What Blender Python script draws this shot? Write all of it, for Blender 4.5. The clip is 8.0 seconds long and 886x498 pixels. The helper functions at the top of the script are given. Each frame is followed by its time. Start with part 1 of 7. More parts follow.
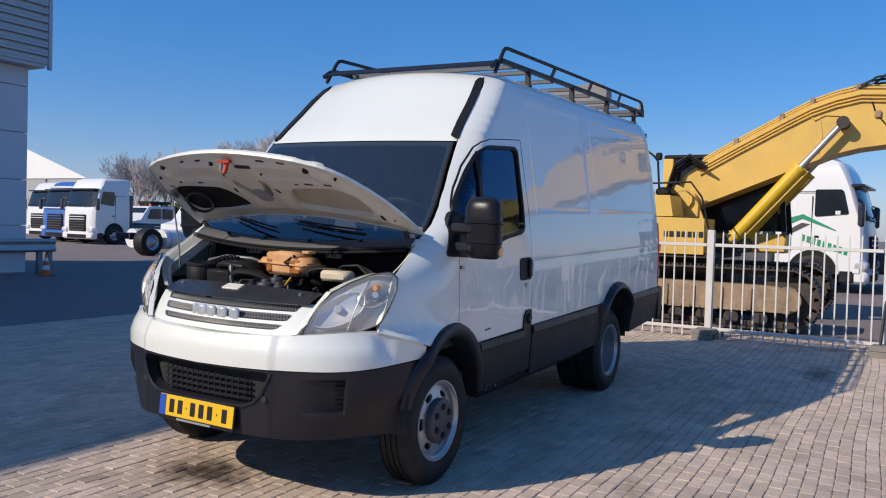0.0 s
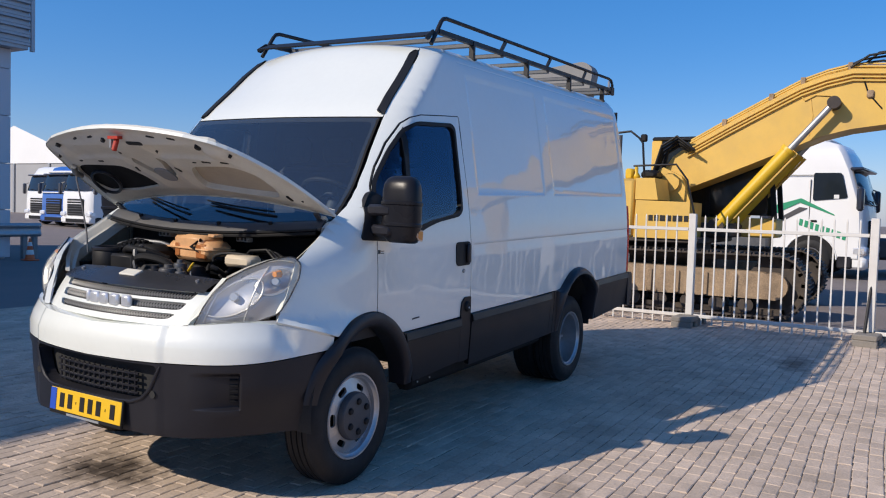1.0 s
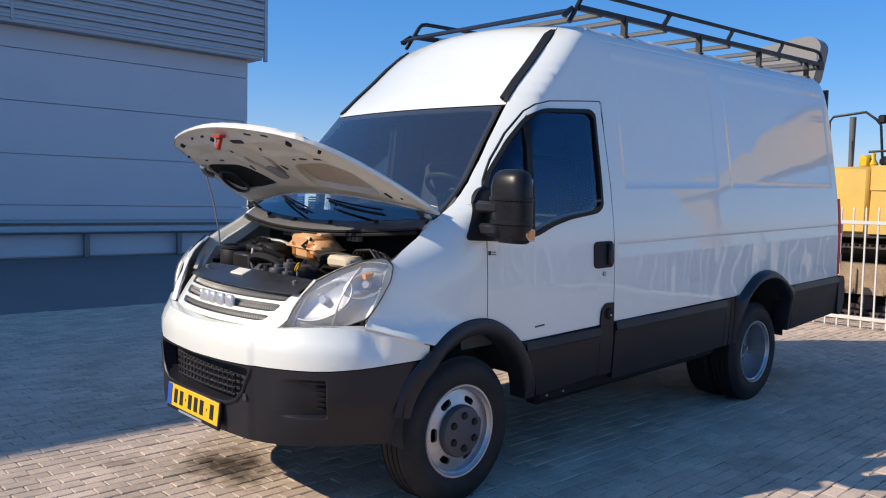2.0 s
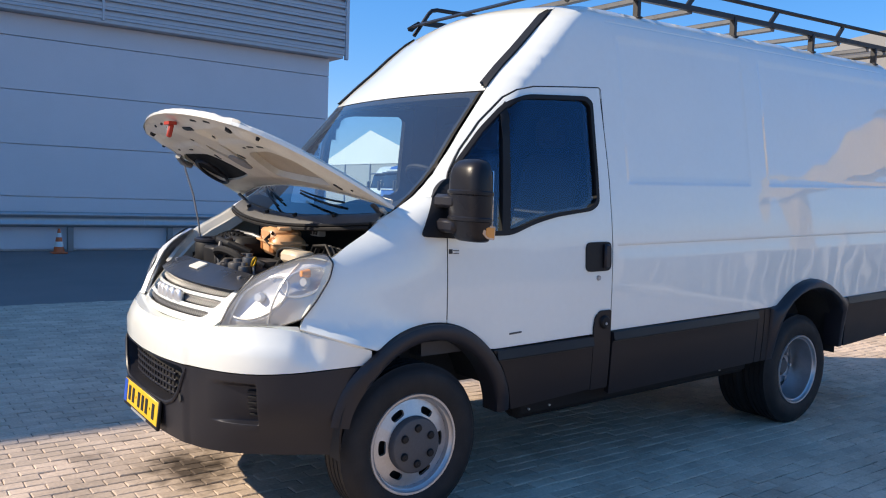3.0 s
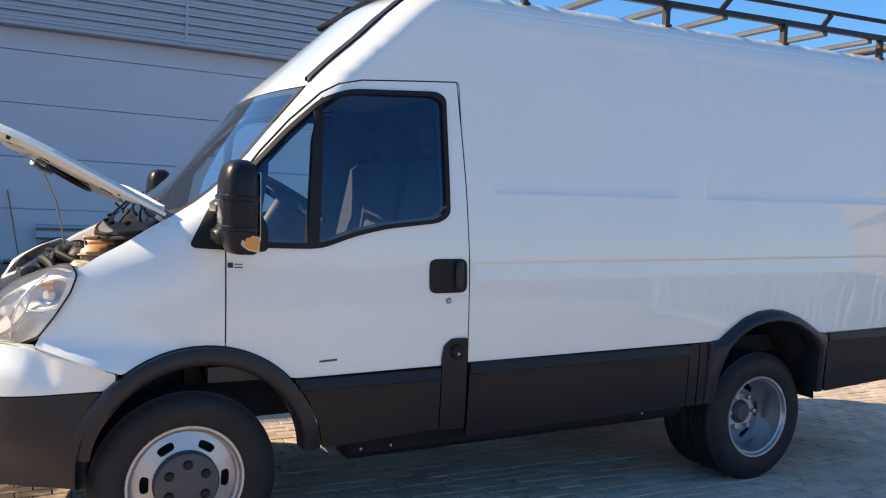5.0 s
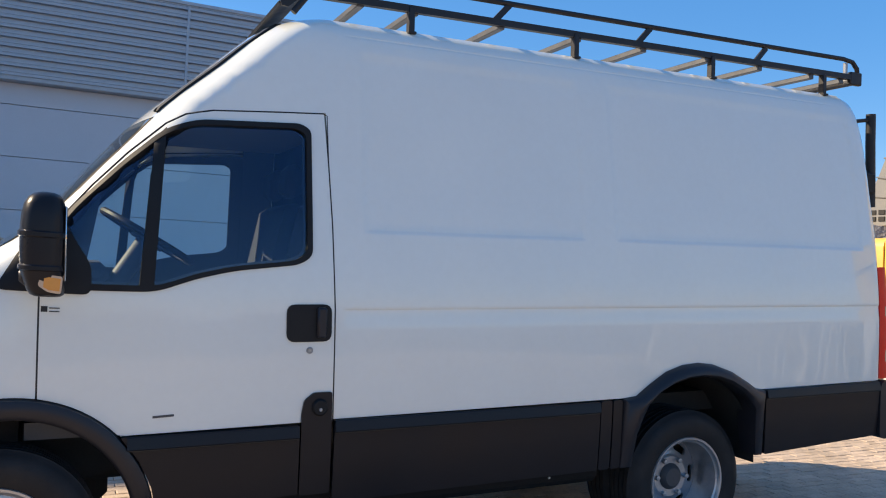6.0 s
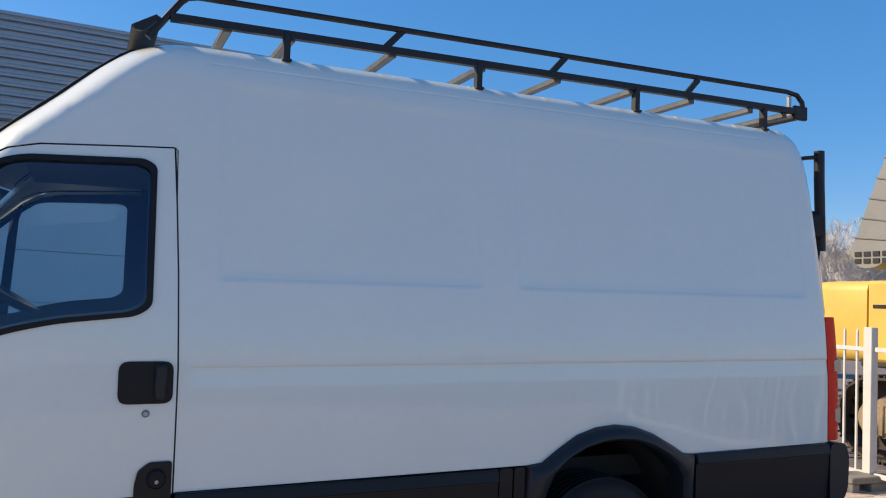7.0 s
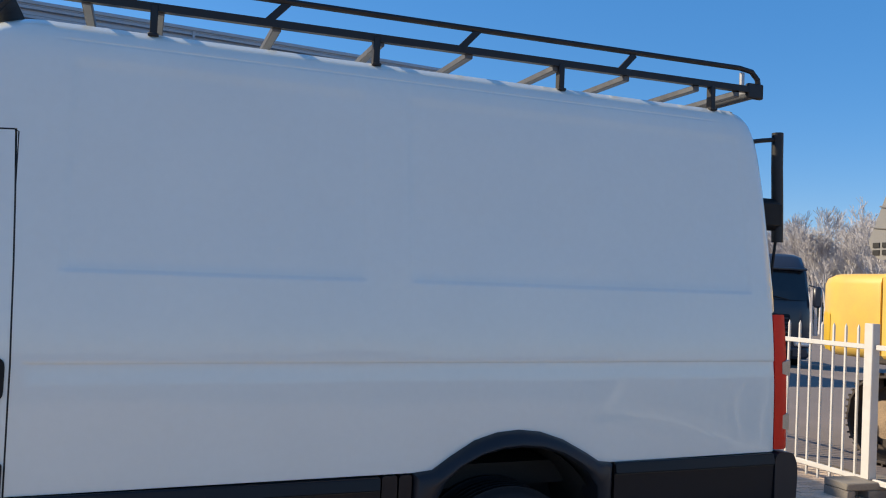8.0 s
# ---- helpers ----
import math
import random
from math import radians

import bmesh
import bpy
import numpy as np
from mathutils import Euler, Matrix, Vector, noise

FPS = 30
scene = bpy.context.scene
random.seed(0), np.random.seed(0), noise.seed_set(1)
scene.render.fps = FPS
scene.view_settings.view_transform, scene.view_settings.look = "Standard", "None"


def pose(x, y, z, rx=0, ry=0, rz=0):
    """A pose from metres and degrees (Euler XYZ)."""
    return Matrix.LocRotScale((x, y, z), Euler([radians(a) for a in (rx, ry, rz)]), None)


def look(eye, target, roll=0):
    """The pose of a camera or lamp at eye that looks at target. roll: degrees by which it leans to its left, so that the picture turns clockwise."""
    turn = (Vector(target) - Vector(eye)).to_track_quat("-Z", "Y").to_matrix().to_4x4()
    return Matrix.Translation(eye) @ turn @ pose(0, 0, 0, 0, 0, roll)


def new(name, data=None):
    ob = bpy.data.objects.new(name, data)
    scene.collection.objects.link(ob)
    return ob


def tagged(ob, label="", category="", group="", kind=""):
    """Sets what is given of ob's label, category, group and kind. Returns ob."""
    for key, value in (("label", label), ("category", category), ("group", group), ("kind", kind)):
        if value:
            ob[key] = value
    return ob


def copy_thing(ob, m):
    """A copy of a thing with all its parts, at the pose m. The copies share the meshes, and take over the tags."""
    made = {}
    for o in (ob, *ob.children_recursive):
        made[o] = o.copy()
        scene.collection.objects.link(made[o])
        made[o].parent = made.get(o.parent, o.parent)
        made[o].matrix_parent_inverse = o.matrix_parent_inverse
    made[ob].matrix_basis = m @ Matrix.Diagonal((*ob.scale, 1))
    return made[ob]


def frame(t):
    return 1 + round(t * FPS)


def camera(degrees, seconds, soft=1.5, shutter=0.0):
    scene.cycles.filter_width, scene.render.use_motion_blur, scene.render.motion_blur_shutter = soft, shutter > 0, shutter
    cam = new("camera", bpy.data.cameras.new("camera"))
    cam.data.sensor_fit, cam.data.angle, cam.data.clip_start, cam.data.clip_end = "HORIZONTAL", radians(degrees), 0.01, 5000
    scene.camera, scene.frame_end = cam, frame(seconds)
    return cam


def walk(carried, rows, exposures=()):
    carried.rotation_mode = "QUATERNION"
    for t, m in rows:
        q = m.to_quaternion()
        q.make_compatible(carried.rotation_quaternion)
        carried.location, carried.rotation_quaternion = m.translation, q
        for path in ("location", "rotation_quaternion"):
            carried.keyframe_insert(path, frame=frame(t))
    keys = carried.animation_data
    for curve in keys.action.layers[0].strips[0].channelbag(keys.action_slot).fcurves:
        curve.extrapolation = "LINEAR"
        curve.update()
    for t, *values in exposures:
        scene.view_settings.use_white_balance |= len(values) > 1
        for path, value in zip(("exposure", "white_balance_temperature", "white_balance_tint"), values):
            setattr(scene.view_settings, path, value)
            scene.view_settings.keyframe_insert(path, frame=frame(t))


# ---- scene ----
cam = camera(58.0, 8.0, 1.1)
PATH = [
    (0, (-3.806, -3.098, 1.412), (-2.062, -2.12, 1.356), 1.7),
    (0.5, (-3.578, -3.263, 1.422), (-1.832, -2.29, 1.348), 1.7),
    (1, (-3.299, -3.361, 1.408), (-1.567, -2.366, 1.314), 1.7),
    (1.5, (-2.972, -3.445, 1.421), (-1.369, -2.255, 1.307), 1.3),
    (2, (-2.631, -3.587, 1.433), (-1.253, -2.143, 1.311), 1.2),
    (2.2, (-2.503, -3.641, 1.416), (-1.154, -2.169, 1.291), 1.5),
    (3.3, (-1.742, -3.821, 1.422), (-0.666, -2.141, 1.286), 2.1),
    (3.5, (-1.623, -3.872, 1.424), (-0.616, -2.149, 1.282), 2.3),
    (4, (-1.26, -3.931, 1.413), (-0.282, -2.192, 1.272), 2.6),
    (4.2, (-1.111, -3.956, 1.419), (-0.142, -2.212, 1.276), 2.5),
    (5.5, (-0.163, -4.113, 1.407), (0.715, -2.316, 1.379), 2.7),
    (6, (0.201, -4.094, 1.386), (1.053, -2.285, 1.437), 2.6),
    (6.5, (0.526, -4.076, 1.403), (1.36, -2.267, 1.571), 2.8),
    (7, (0.848, -3.998, 1.465), (1.672, -2.18, 1.61), 2.85),
    (7.5, (1.184, -3.98, 1.475), (1.976, -2.152, 1.621), 2.85),
    (8, (1.555, -4.01, 1.525), (2.273, -2.149, 1.634), 3.35),
]
EXPOSURES = [(0, -0.05, 6850, 11), (1, 0.02, 6850, 11), (2, 0.28, 7150, 11), (3.5, 0.74, 7750, 11), (5.5, 0.82, 8700, 11), (6, 0.70, 8750, 11), (6.5, 0.47, 8350, 9), (8, 0.39, 8100, 8)]
walk(cam, [(t, look(eye, target, roll)) for t, eye, target, roll in PATH], EXPOSURES)

# ---------- light ----------
SUN = Vector((-0.775, 0.472, 0.605)).normalized()
world = bpy.data.worlds.new("sky")
scene.world = world
world.use_nodes = True
_n = world.node_tree.nodes
_bg = _n["Background"]
_sky = _n.new("ShaderNodeTexSky")
_sky.sky_type = "NISHITA"
_sky.sun_disc = False
_sky.sun_elevation = math.asin(SUN.z)
_sky.sun_rotation = math.atan2(SUN.x, SUN.y)
_sky.air_density, _sky.dust_density, _sky.ozone_density = 1.0, 0.5, 4.0
_hs = _n.new("ShaderNodeHueSaturation")
_hs.inputs["Saturation"].default_value = 1.42
world.node_tree.links.new(_sky.outputs[0], _hs.inputs["Color"])
_tint = _n.new("ShaderNodeVectorMath")
_tint.operation = "MULTIPLY"
_tint.inputs[1].default_value = (1.03, 0.945, 1.07)
_even = _n.new("ShaderNodeMix")
_even.data_type = "RGBA"
_even.inputs["Factor"].default_value = 0.36
_even.inputs["B"].default_value = (0.75, 2.45, 5.6, 1)
world.node_tree.links.new(_hs.outputs[0], _even.inputs["A"])
world.node_tree.links.new(_even.outputs["Result"], _tint.inputs[0])
world.node_tree.links.new(_tint.outputs[0], _bg.inputs[0])
_bg.inputs[1].default_value = 0.128
sun = new("sun", bpy.data.lights.new("sun", "SUN"))
sun.data.energy, sun.data.angle, sun.data.color = 4.3, radians(0.53), (1.0, 0.92, 0.81)
sun.matrix_world = look(SUN * 60, (0, 0, 0))


# ---------- materials ----------
def mat(name, color, rough=0.5, metal=0.0, var=0.12, scale=6.0, fine=120.0, bump=0.0, coat=0.0, dirt=None, dirt_amount=0.0,
        ior=1.5, trans=0.0, alpha=1.0, emit=None, by_object=0.0, coat_rough=0.03, rough_var=0.1, spec=0.5, world_space=False, stains=(), wave=0.0):
    """A surface with colour variation at two scales, optional dirt, relief and a clear coat."""
    m = bpy.data.materials.new(name)
    m.use_nodes = True
    nt = m.node_tree
    n, l = nt.nodes, nt.links
    b = n["Principled BSDF"]
    b.inputs["Metallic"].default_value = metal
    b.inputs["IOR"].default_value = ior
    b.inputs["Specular IOR Level"].default_value = spec
    b.inputs["Coat Weight"].default_value = coat
    b.inputs["Coat Roughness"].default_value = coat_rough
    b.inputs["Transmission Weight"].default_value = trans
    b.inputs["Alpha"].default_value = alpha
    tc = n.new("ShaderNodeTexCoord")
    big = n.new("ShaderNodeTexNoise")
    big.inputs["Scale"].default_value, big.inputs["Detail"].default_value = scale, 6
    small = n.new("ShaderNodeTexNoise")
    small.inputs["Scale"].default_value, small.inputs["Detail"].default_value = fine, 3
    where = n.new("ShaderNodeNewGeometry").outputs["Position"] if world_space else tc.outputs["Object"]
    l.new(where, big.inputs["Vector"])
    l.new(where, small.inputs["Vector"])
    add = n.new("ShaderNodeMath")
    add.operation = "ADD"
    l.new(big.outputs["Fac"], add.inputs[0])
    l.new(small.outputs["Fac"], add.inputs[1])
    rng = n.new("ShaderNodeMapRange")
    rng.inputs[1].default_value, rng.inputs[2].default_value = 0.6, 1.4
    rng.inputs[3].default_value, rng.inputs[4].default_value = 1 - var, 1 + var
    l.new(add.outputs[0], rng.inputs[0])
    out = rng.outputs[0]
    if by_object:
        info = n.new("ShaderNodeObjectInfo")
        isl = n.new("ShaderNodeNewGeometry")
        s = n.new("ShaderNodeMath")
        s.operation = "ADD"
        l.new(info.outputs["Random"], s.inputs[0])
        l.new(isl.outputs["Random Per Island"], s.inputs[1])
        fr = n.new("ShaderNodeMath")
        fr.operation = "FRACT"
        l.new(s.outputs[0], fr.inputs[0])
        r2 = n.new("ShaderNodeMapRange")
        r2.inputs[3].default_value, r2.inputs[4].default_value = 1 - by_object, 1 + by_object
        l.new(fr.outputs[0], r2.inputs[0])
        mu = n.new("ShaderNodeMath")
        mu.operation = "MULTIPLY"
        l.new(out, mu.inputs[0])
        l.new(r2.outputs[0], mu.inputs[1])
        out = mu.outputs[0]
    mul = n.new("ShaderNodeVectorMath")
    mul.operation = "SCALE"
    mul.inputs[0].default_value = color[:3]
    l.new(out, mul.inputs["Scale"])
    col = mul.outputs[0]
    if dirt:
        dn = n.new("ShaderNodeTexNoise")
        dn.inputs["Scale"].default_value, dn.inputs["Detail"].default_value = scale * 0.7 + 0.3, 9
        dn.inputs["Roughness"].default_value = 0.65
        l.new(where, dn.inputs["Vector"])
        dr = n.new("ShaderNodeMapRange")
        dr.inputs[1].default_value, dr.inputs[2].default_value = 0.45, 0.75
        dr.inputs[4].default_value = dirt_amount
        l.new(dn.outputs["Fac"], dr.inputs[0])
        mx = n.new("ShaderNodeMix")
        mx.data_type = "RGBA"
        l.new(dr.outputs[0], mx.inputs["Factor"])
        l.new(col, mx.inputs["A"])
        mx.inputs["B"].default_value = (*dirt[:3], 1)
        col = mx.outputs["Result"]
    for cx, cy, rx, ry, strength in stains:
        # an oil stain with a ragged edge
        mp = n.new("ShaderNodeMapping")
        mp.inputs["Location"].default_value = (-cx / rx, -cy / ry, 0)
        mp.inputs["Scale"].default_value = (1 / rx, 1 / ry, 0)
        l.new(where, mp.inputs["Vector"])
        ln = n.new("ShaderNodeVectorMath")
        ln.operation = "LENGTH"
        l.new(mp.outputs[0], ln.inputs[0])
        sn = n.new("ShaderNodeTexNoise")
        sn.inputs["Scale"].default_value, sn.inputs["Detail"].default_value = 9, 6
        l.new(where, sn.inputs["Vector"])
        ad = n.new("ShaderNodeMath")
        ad.operation = "MULTIPLY_ADD"
        ad.inputs[1].default_value = 2.2
        l.new(sn.outputs["Fac"], ad.inputs[0])
        l.new(ln.outputs["Value"], ad.inputs[2])
        sr = n.new("ShaderNodeMapRange")
        sr.inputs[1].default_value, sr.inputs[2].default_value = 2.3, 1.4
        sr.inputs[3].default_value, sr.inputs[4].default_value = 0.0, strength
        l.new(ad.outputs[0], sr.inputs[0])
        sx = n.new("ShaderNodeMix")
        sx.data_type = "RGBA"
        l.new(sr.outputs[0], sx.inputs["Factor"])
        l.new(col, sx.inputs["A"])
        sx.inputs["B"].default_value = (0.06, 0.045, 0.035, 1)
        col = sx.outputs["Result"]
    l.new(col, b.inputs["Base Color"])
    rr = n.new("ShaderNodeMapRange")
    rr.inputs[1].default_value, rr.inputs[2].default_value = 0.3, 0.7
    rr.inputs[3].default_value, rr.inputs[4].default_value = max(0.0, rough - rough_var * rough), min(1.0, rough + rough_var)
    l.new(big.outputs["Fac"], rr.inputs[0])
    l.new(rr.outputs[0], b.inputs["Roughness"])
    if bump:
        bp = n.new("ShaderNodeBump")
        bp.inputs["Strength"].default_value = 1.0
        bp.inputs["Distance"].default_value = bump
        l.new(small.outputs["Fac"], bp.inputs["Height"])
        l.new(bp.outputs[0], b.inputs["Normal"])
    if wave:
        # slightly uneven sheet metal
        wn = n.new("ShaderNodeTexNoise")
        wn.inputs["Scale"].default_value, wn.inputs["Detail"].default_value = 2.2, 1
        l.new(where, wn.inputs["Vector"])
        wb = n.new("ShaderNodeBump")
        wb.inputs["Distance"].default_value = wave
        l.new(wn.outputs["Fac"], wb.inputs["Height"])
        l.new(wb.outputs[0], b.inputs["Normal"])
        l.new(wb.outputs[0], b.inputs["Coat Normal"])
    if emit:
        b.inputs["Emission Color"].default_value = (*emit[:3], 1)
        b.inputs["Emission Strength"].default_value = 1.0
    return m


def glass(name, tint=(0.8, 0.85, 0.86), rough=0.0, haze=0.0, ior=1.52, sheen=(1, 1, 1)):
    """A thin pane: clear with a tint, with the gloss of glass and, where given, a pale haze."""
    m = bpy.data.materials.new(name)
    m.use_nodes = True
    n, l = m.node_tree.nodes, m.node_tree.links
    n.remove(n["Principled BSDF"])
    tr = n.new("ShaderNodeBsdfTransparent")
    tr.inputs[0].default_value = (*tint, 1)
    gl = n.new("ShaderNodeBsdfGlossy")
    gl.inputs["Roughness"].default_value = rough
    gl.inputs["Color"].default_value = (*sheen, 1)
    fr = n.new("ShaderNodeFresnel")
    fr.inputs[0].default_value = ior
    mx = n.new("ShaderNodeMixShader")
    l.new(fr.outputs[0], mx.inputs[0])
    base = tr.outputs[0]
    if haze:
        df = n.new("ShaderNodeBsdfDiffuse")
        df.inputs[0].default_value = (0.8, 0.8, 0.8, 1)
        hz = n.new("ShaderNodeMixShader")
        hz.inputs[0].default_value = haze
        l.new(base, hz.inputs[1])
        l.new(df.outputs[0], hz.inputs[2])
        base = hz.outputs[0]
    l.new(base, mx.inputs[1])
    l.new(gl.outputs[0], mx.inputs[2])
    l.new(mx.outputs[0], n["Material Output"].inputs[0])
    return m


WHITE = mat("van_white", (0.75, 0.77, 0.715), 0.35, var=0.02, scale=2, fine=30, coat=1.0, coat_rough=0.025, dirt=(0.62, 0.6, 0.54), dirt_amount=0.12, wave=0.006)
UNDERWHITE = mat("primer_white", (0.66, 0.64, 0.57), 0.5, var=0.06, scale=5, dirt=(0.35, 0.31, 0.25), dirt_amount=0.35)
PLASTIC = mat("dark_plastic", (0.016, 0.016, 0.021), 0.36, spec=0.34, var=0.15, scale=3, fine=300, bump=0.0003, dirt=(0.04, 0.037, 0.034), dirt_amount=0.15)
TRIM = mat("grey_trim", (0.0125, 0.0125, 0.0155), 0.30, spec=0.22, var=0.1, scale=3, fine=300, bump=0.0003, dirt=(0.022, 0.022, 0.025), dirt_amount=0.2)
BLACK = mat("black_rubber", (0.008, 0.008, 0.009), 0.55, spec=0.3, var=0.2, scale=8)
DARK = mat("dark_cavity", (0.018, 0.018, 0.018), 0.8, var=0.3, scale=8)
TYRE = mat("tyre_rubber", (0.012, 0.012, 0.0132), 0.6, spec=0.3, var=0.2, scale=12, fine=200, bump=0.0005, dirt=(0.045, 0.042, 0.04), dirt_amount=0.3)
SILVER = mat("wheel_silver", (0.45, 0.46, 0.48), 0.32, metal=0.75, var=0.08, scale=14, dirt=(0.2, 0.17, 0.14), dirt_amount=0.35)
HUBGREY = mat("hub_grey", (0.06, 0.06, 0.065), 0.5, var=0.15, scale=12)
STEEL = mat("galvanised_steel", (0.42, 0.43, 0.44), 0.45, metal=0.8, var=0.12, scale=10, dirt=(0.3, 0.27, 0.22), dirt_amount=0.2)
RACKBLACK = mat("rack_black", (0.008, 0.008, 0.010), 0.5, var=0.2, scale=15)
ALU = mat("raw_aluminium", (0.10, 0.105, 0.115), 0.45, metal=0.5, var=0.15, scale=9, dirt=(0.12, 0.11, 0.10), dirt_amount=0.4)
# blue sheen puts the deep blue of the reflected sky into the gloss colour
GLASS = glass("clear_glass", (0.80, 0.95, 0.95), ior=1.7, sheen=(0.45, 0.68, 1.0))
SCREENGLASS = glass("windscreen_glass", (0.71, 0.84, 0.90), haze=0.02, ior=1.95)
LAMPGLASS = glass("lamp_glass", (0.93, 0.94, 0.94), haze=0.12)
REFLECTOR = mat("lamp_reflector", (0.90, 0.90, 0.91), 0.28, metal=0.65, var=0.03)
AMBER = mat("amber_lens", (0.75, 0.30, 0.06), 0.2, var=0.05, coat=0.6)
REDLENS = mat("red_lens", (0.86, 0.03, 0.012), 0.4, var=0.08, spec=0.2)
RED = mat("red_plastic", (0.40, 0.035, 0.018), 0.45, var=0.1)
TAN = mat("aged_tank_plastic", (0.66, 0.37, 0.18), 0.35, var=0.12, scale=9, dirt=(0.25, 0.12, 0.06), dirt_amount=0.5)
CREAM = mat("cream_plastic", (0.62, 0.52, 0.38), 0.4, var=0.08, scale=9)
YELLOWPLATE = mat("plate_yellow", (0.80, 0.48, 0.02), 0.4, var=0.03, coat=0.4)
BLUE = mat("plate_blue", (0.02, 0.08, 0.45), 0.4, var=0.03)
INK = mat("black_ink", (0.01, 0.01, 0.01), 0.5, var=0.05)
CLOTH = mat("grey_cloth", (0.032, 0.035, 0.045), 0.9, var=0.2, scale=20, fine=400, bump=0.001)
DASH = mat("dashboard_grey", (0.045, 0.05, 0.06), 0.6, var=0.1, scale=9, fine=300, bump=0.0003)
LINER = mat("interior_liner", (0.25, 0.26, 0.27), 0.8, var=0.08)
CONCRETE = mat("concrete", (0.22, 0.20, 0.175), 0.9, var=0.18, scale=5, fine=90, bump=0.002, dirt=(0.18, 0.16, 0.14), dirt_amount=0.4)
PAVER = mat("concrete_paver", (0.54, 0.428, 0.337), 0.9, spec=0.2, var=0.22, scale=2.6, fine=60, bump=0.003, by_object=0.12, dirt=(0.25, 0.20, 0.15), dirt_amount=0.55, world_space=True,
            stains=((-0.55, 0.2, 0.24, 0.32, 0.95), (0.5, -1.9, 0.2, 0.15, 0.35), (5.3, -2.5, 0.5, 0.16, 0.6), (-0.95, 0.62, 0.12, 0.1, 0.4)))
JOINT = mat("joint_sand", (0.17, 0.14, 0.11), 0.95, spec=0.1, var=0.5, scale=3, fine=160, bump=0.002)
ASPHALT = mat("asphalt", (0.215, 0.182, 0.17), 0.9, spec=0.2, var=0.16, scale=0.5, fine=90, bump=0.003, dirt=(0.16, 0.15, 0.14), dirt_amount=0.5, world_space=True)
PANEL = mat("grey_panel", (0.66, 0.64, 0.66), 0.6, var=0.04, scale=0.8, fine=40, dirt=(0.5, 0.5, 0.5), dirt_amount=0.2)
CLAD = mat("grey_cladding", (0.46, 0.475, 0.5), 0.45, metal=0.2, var=0.05, scale=0.8, fine=40)
FENCEWHITE = mat("fence_white", (0.64, 0.62, 0.585), 0.5, var=0.05, scale=5, dirt=(0.4, 0.33, 0.25), dirt_amount=0.25)


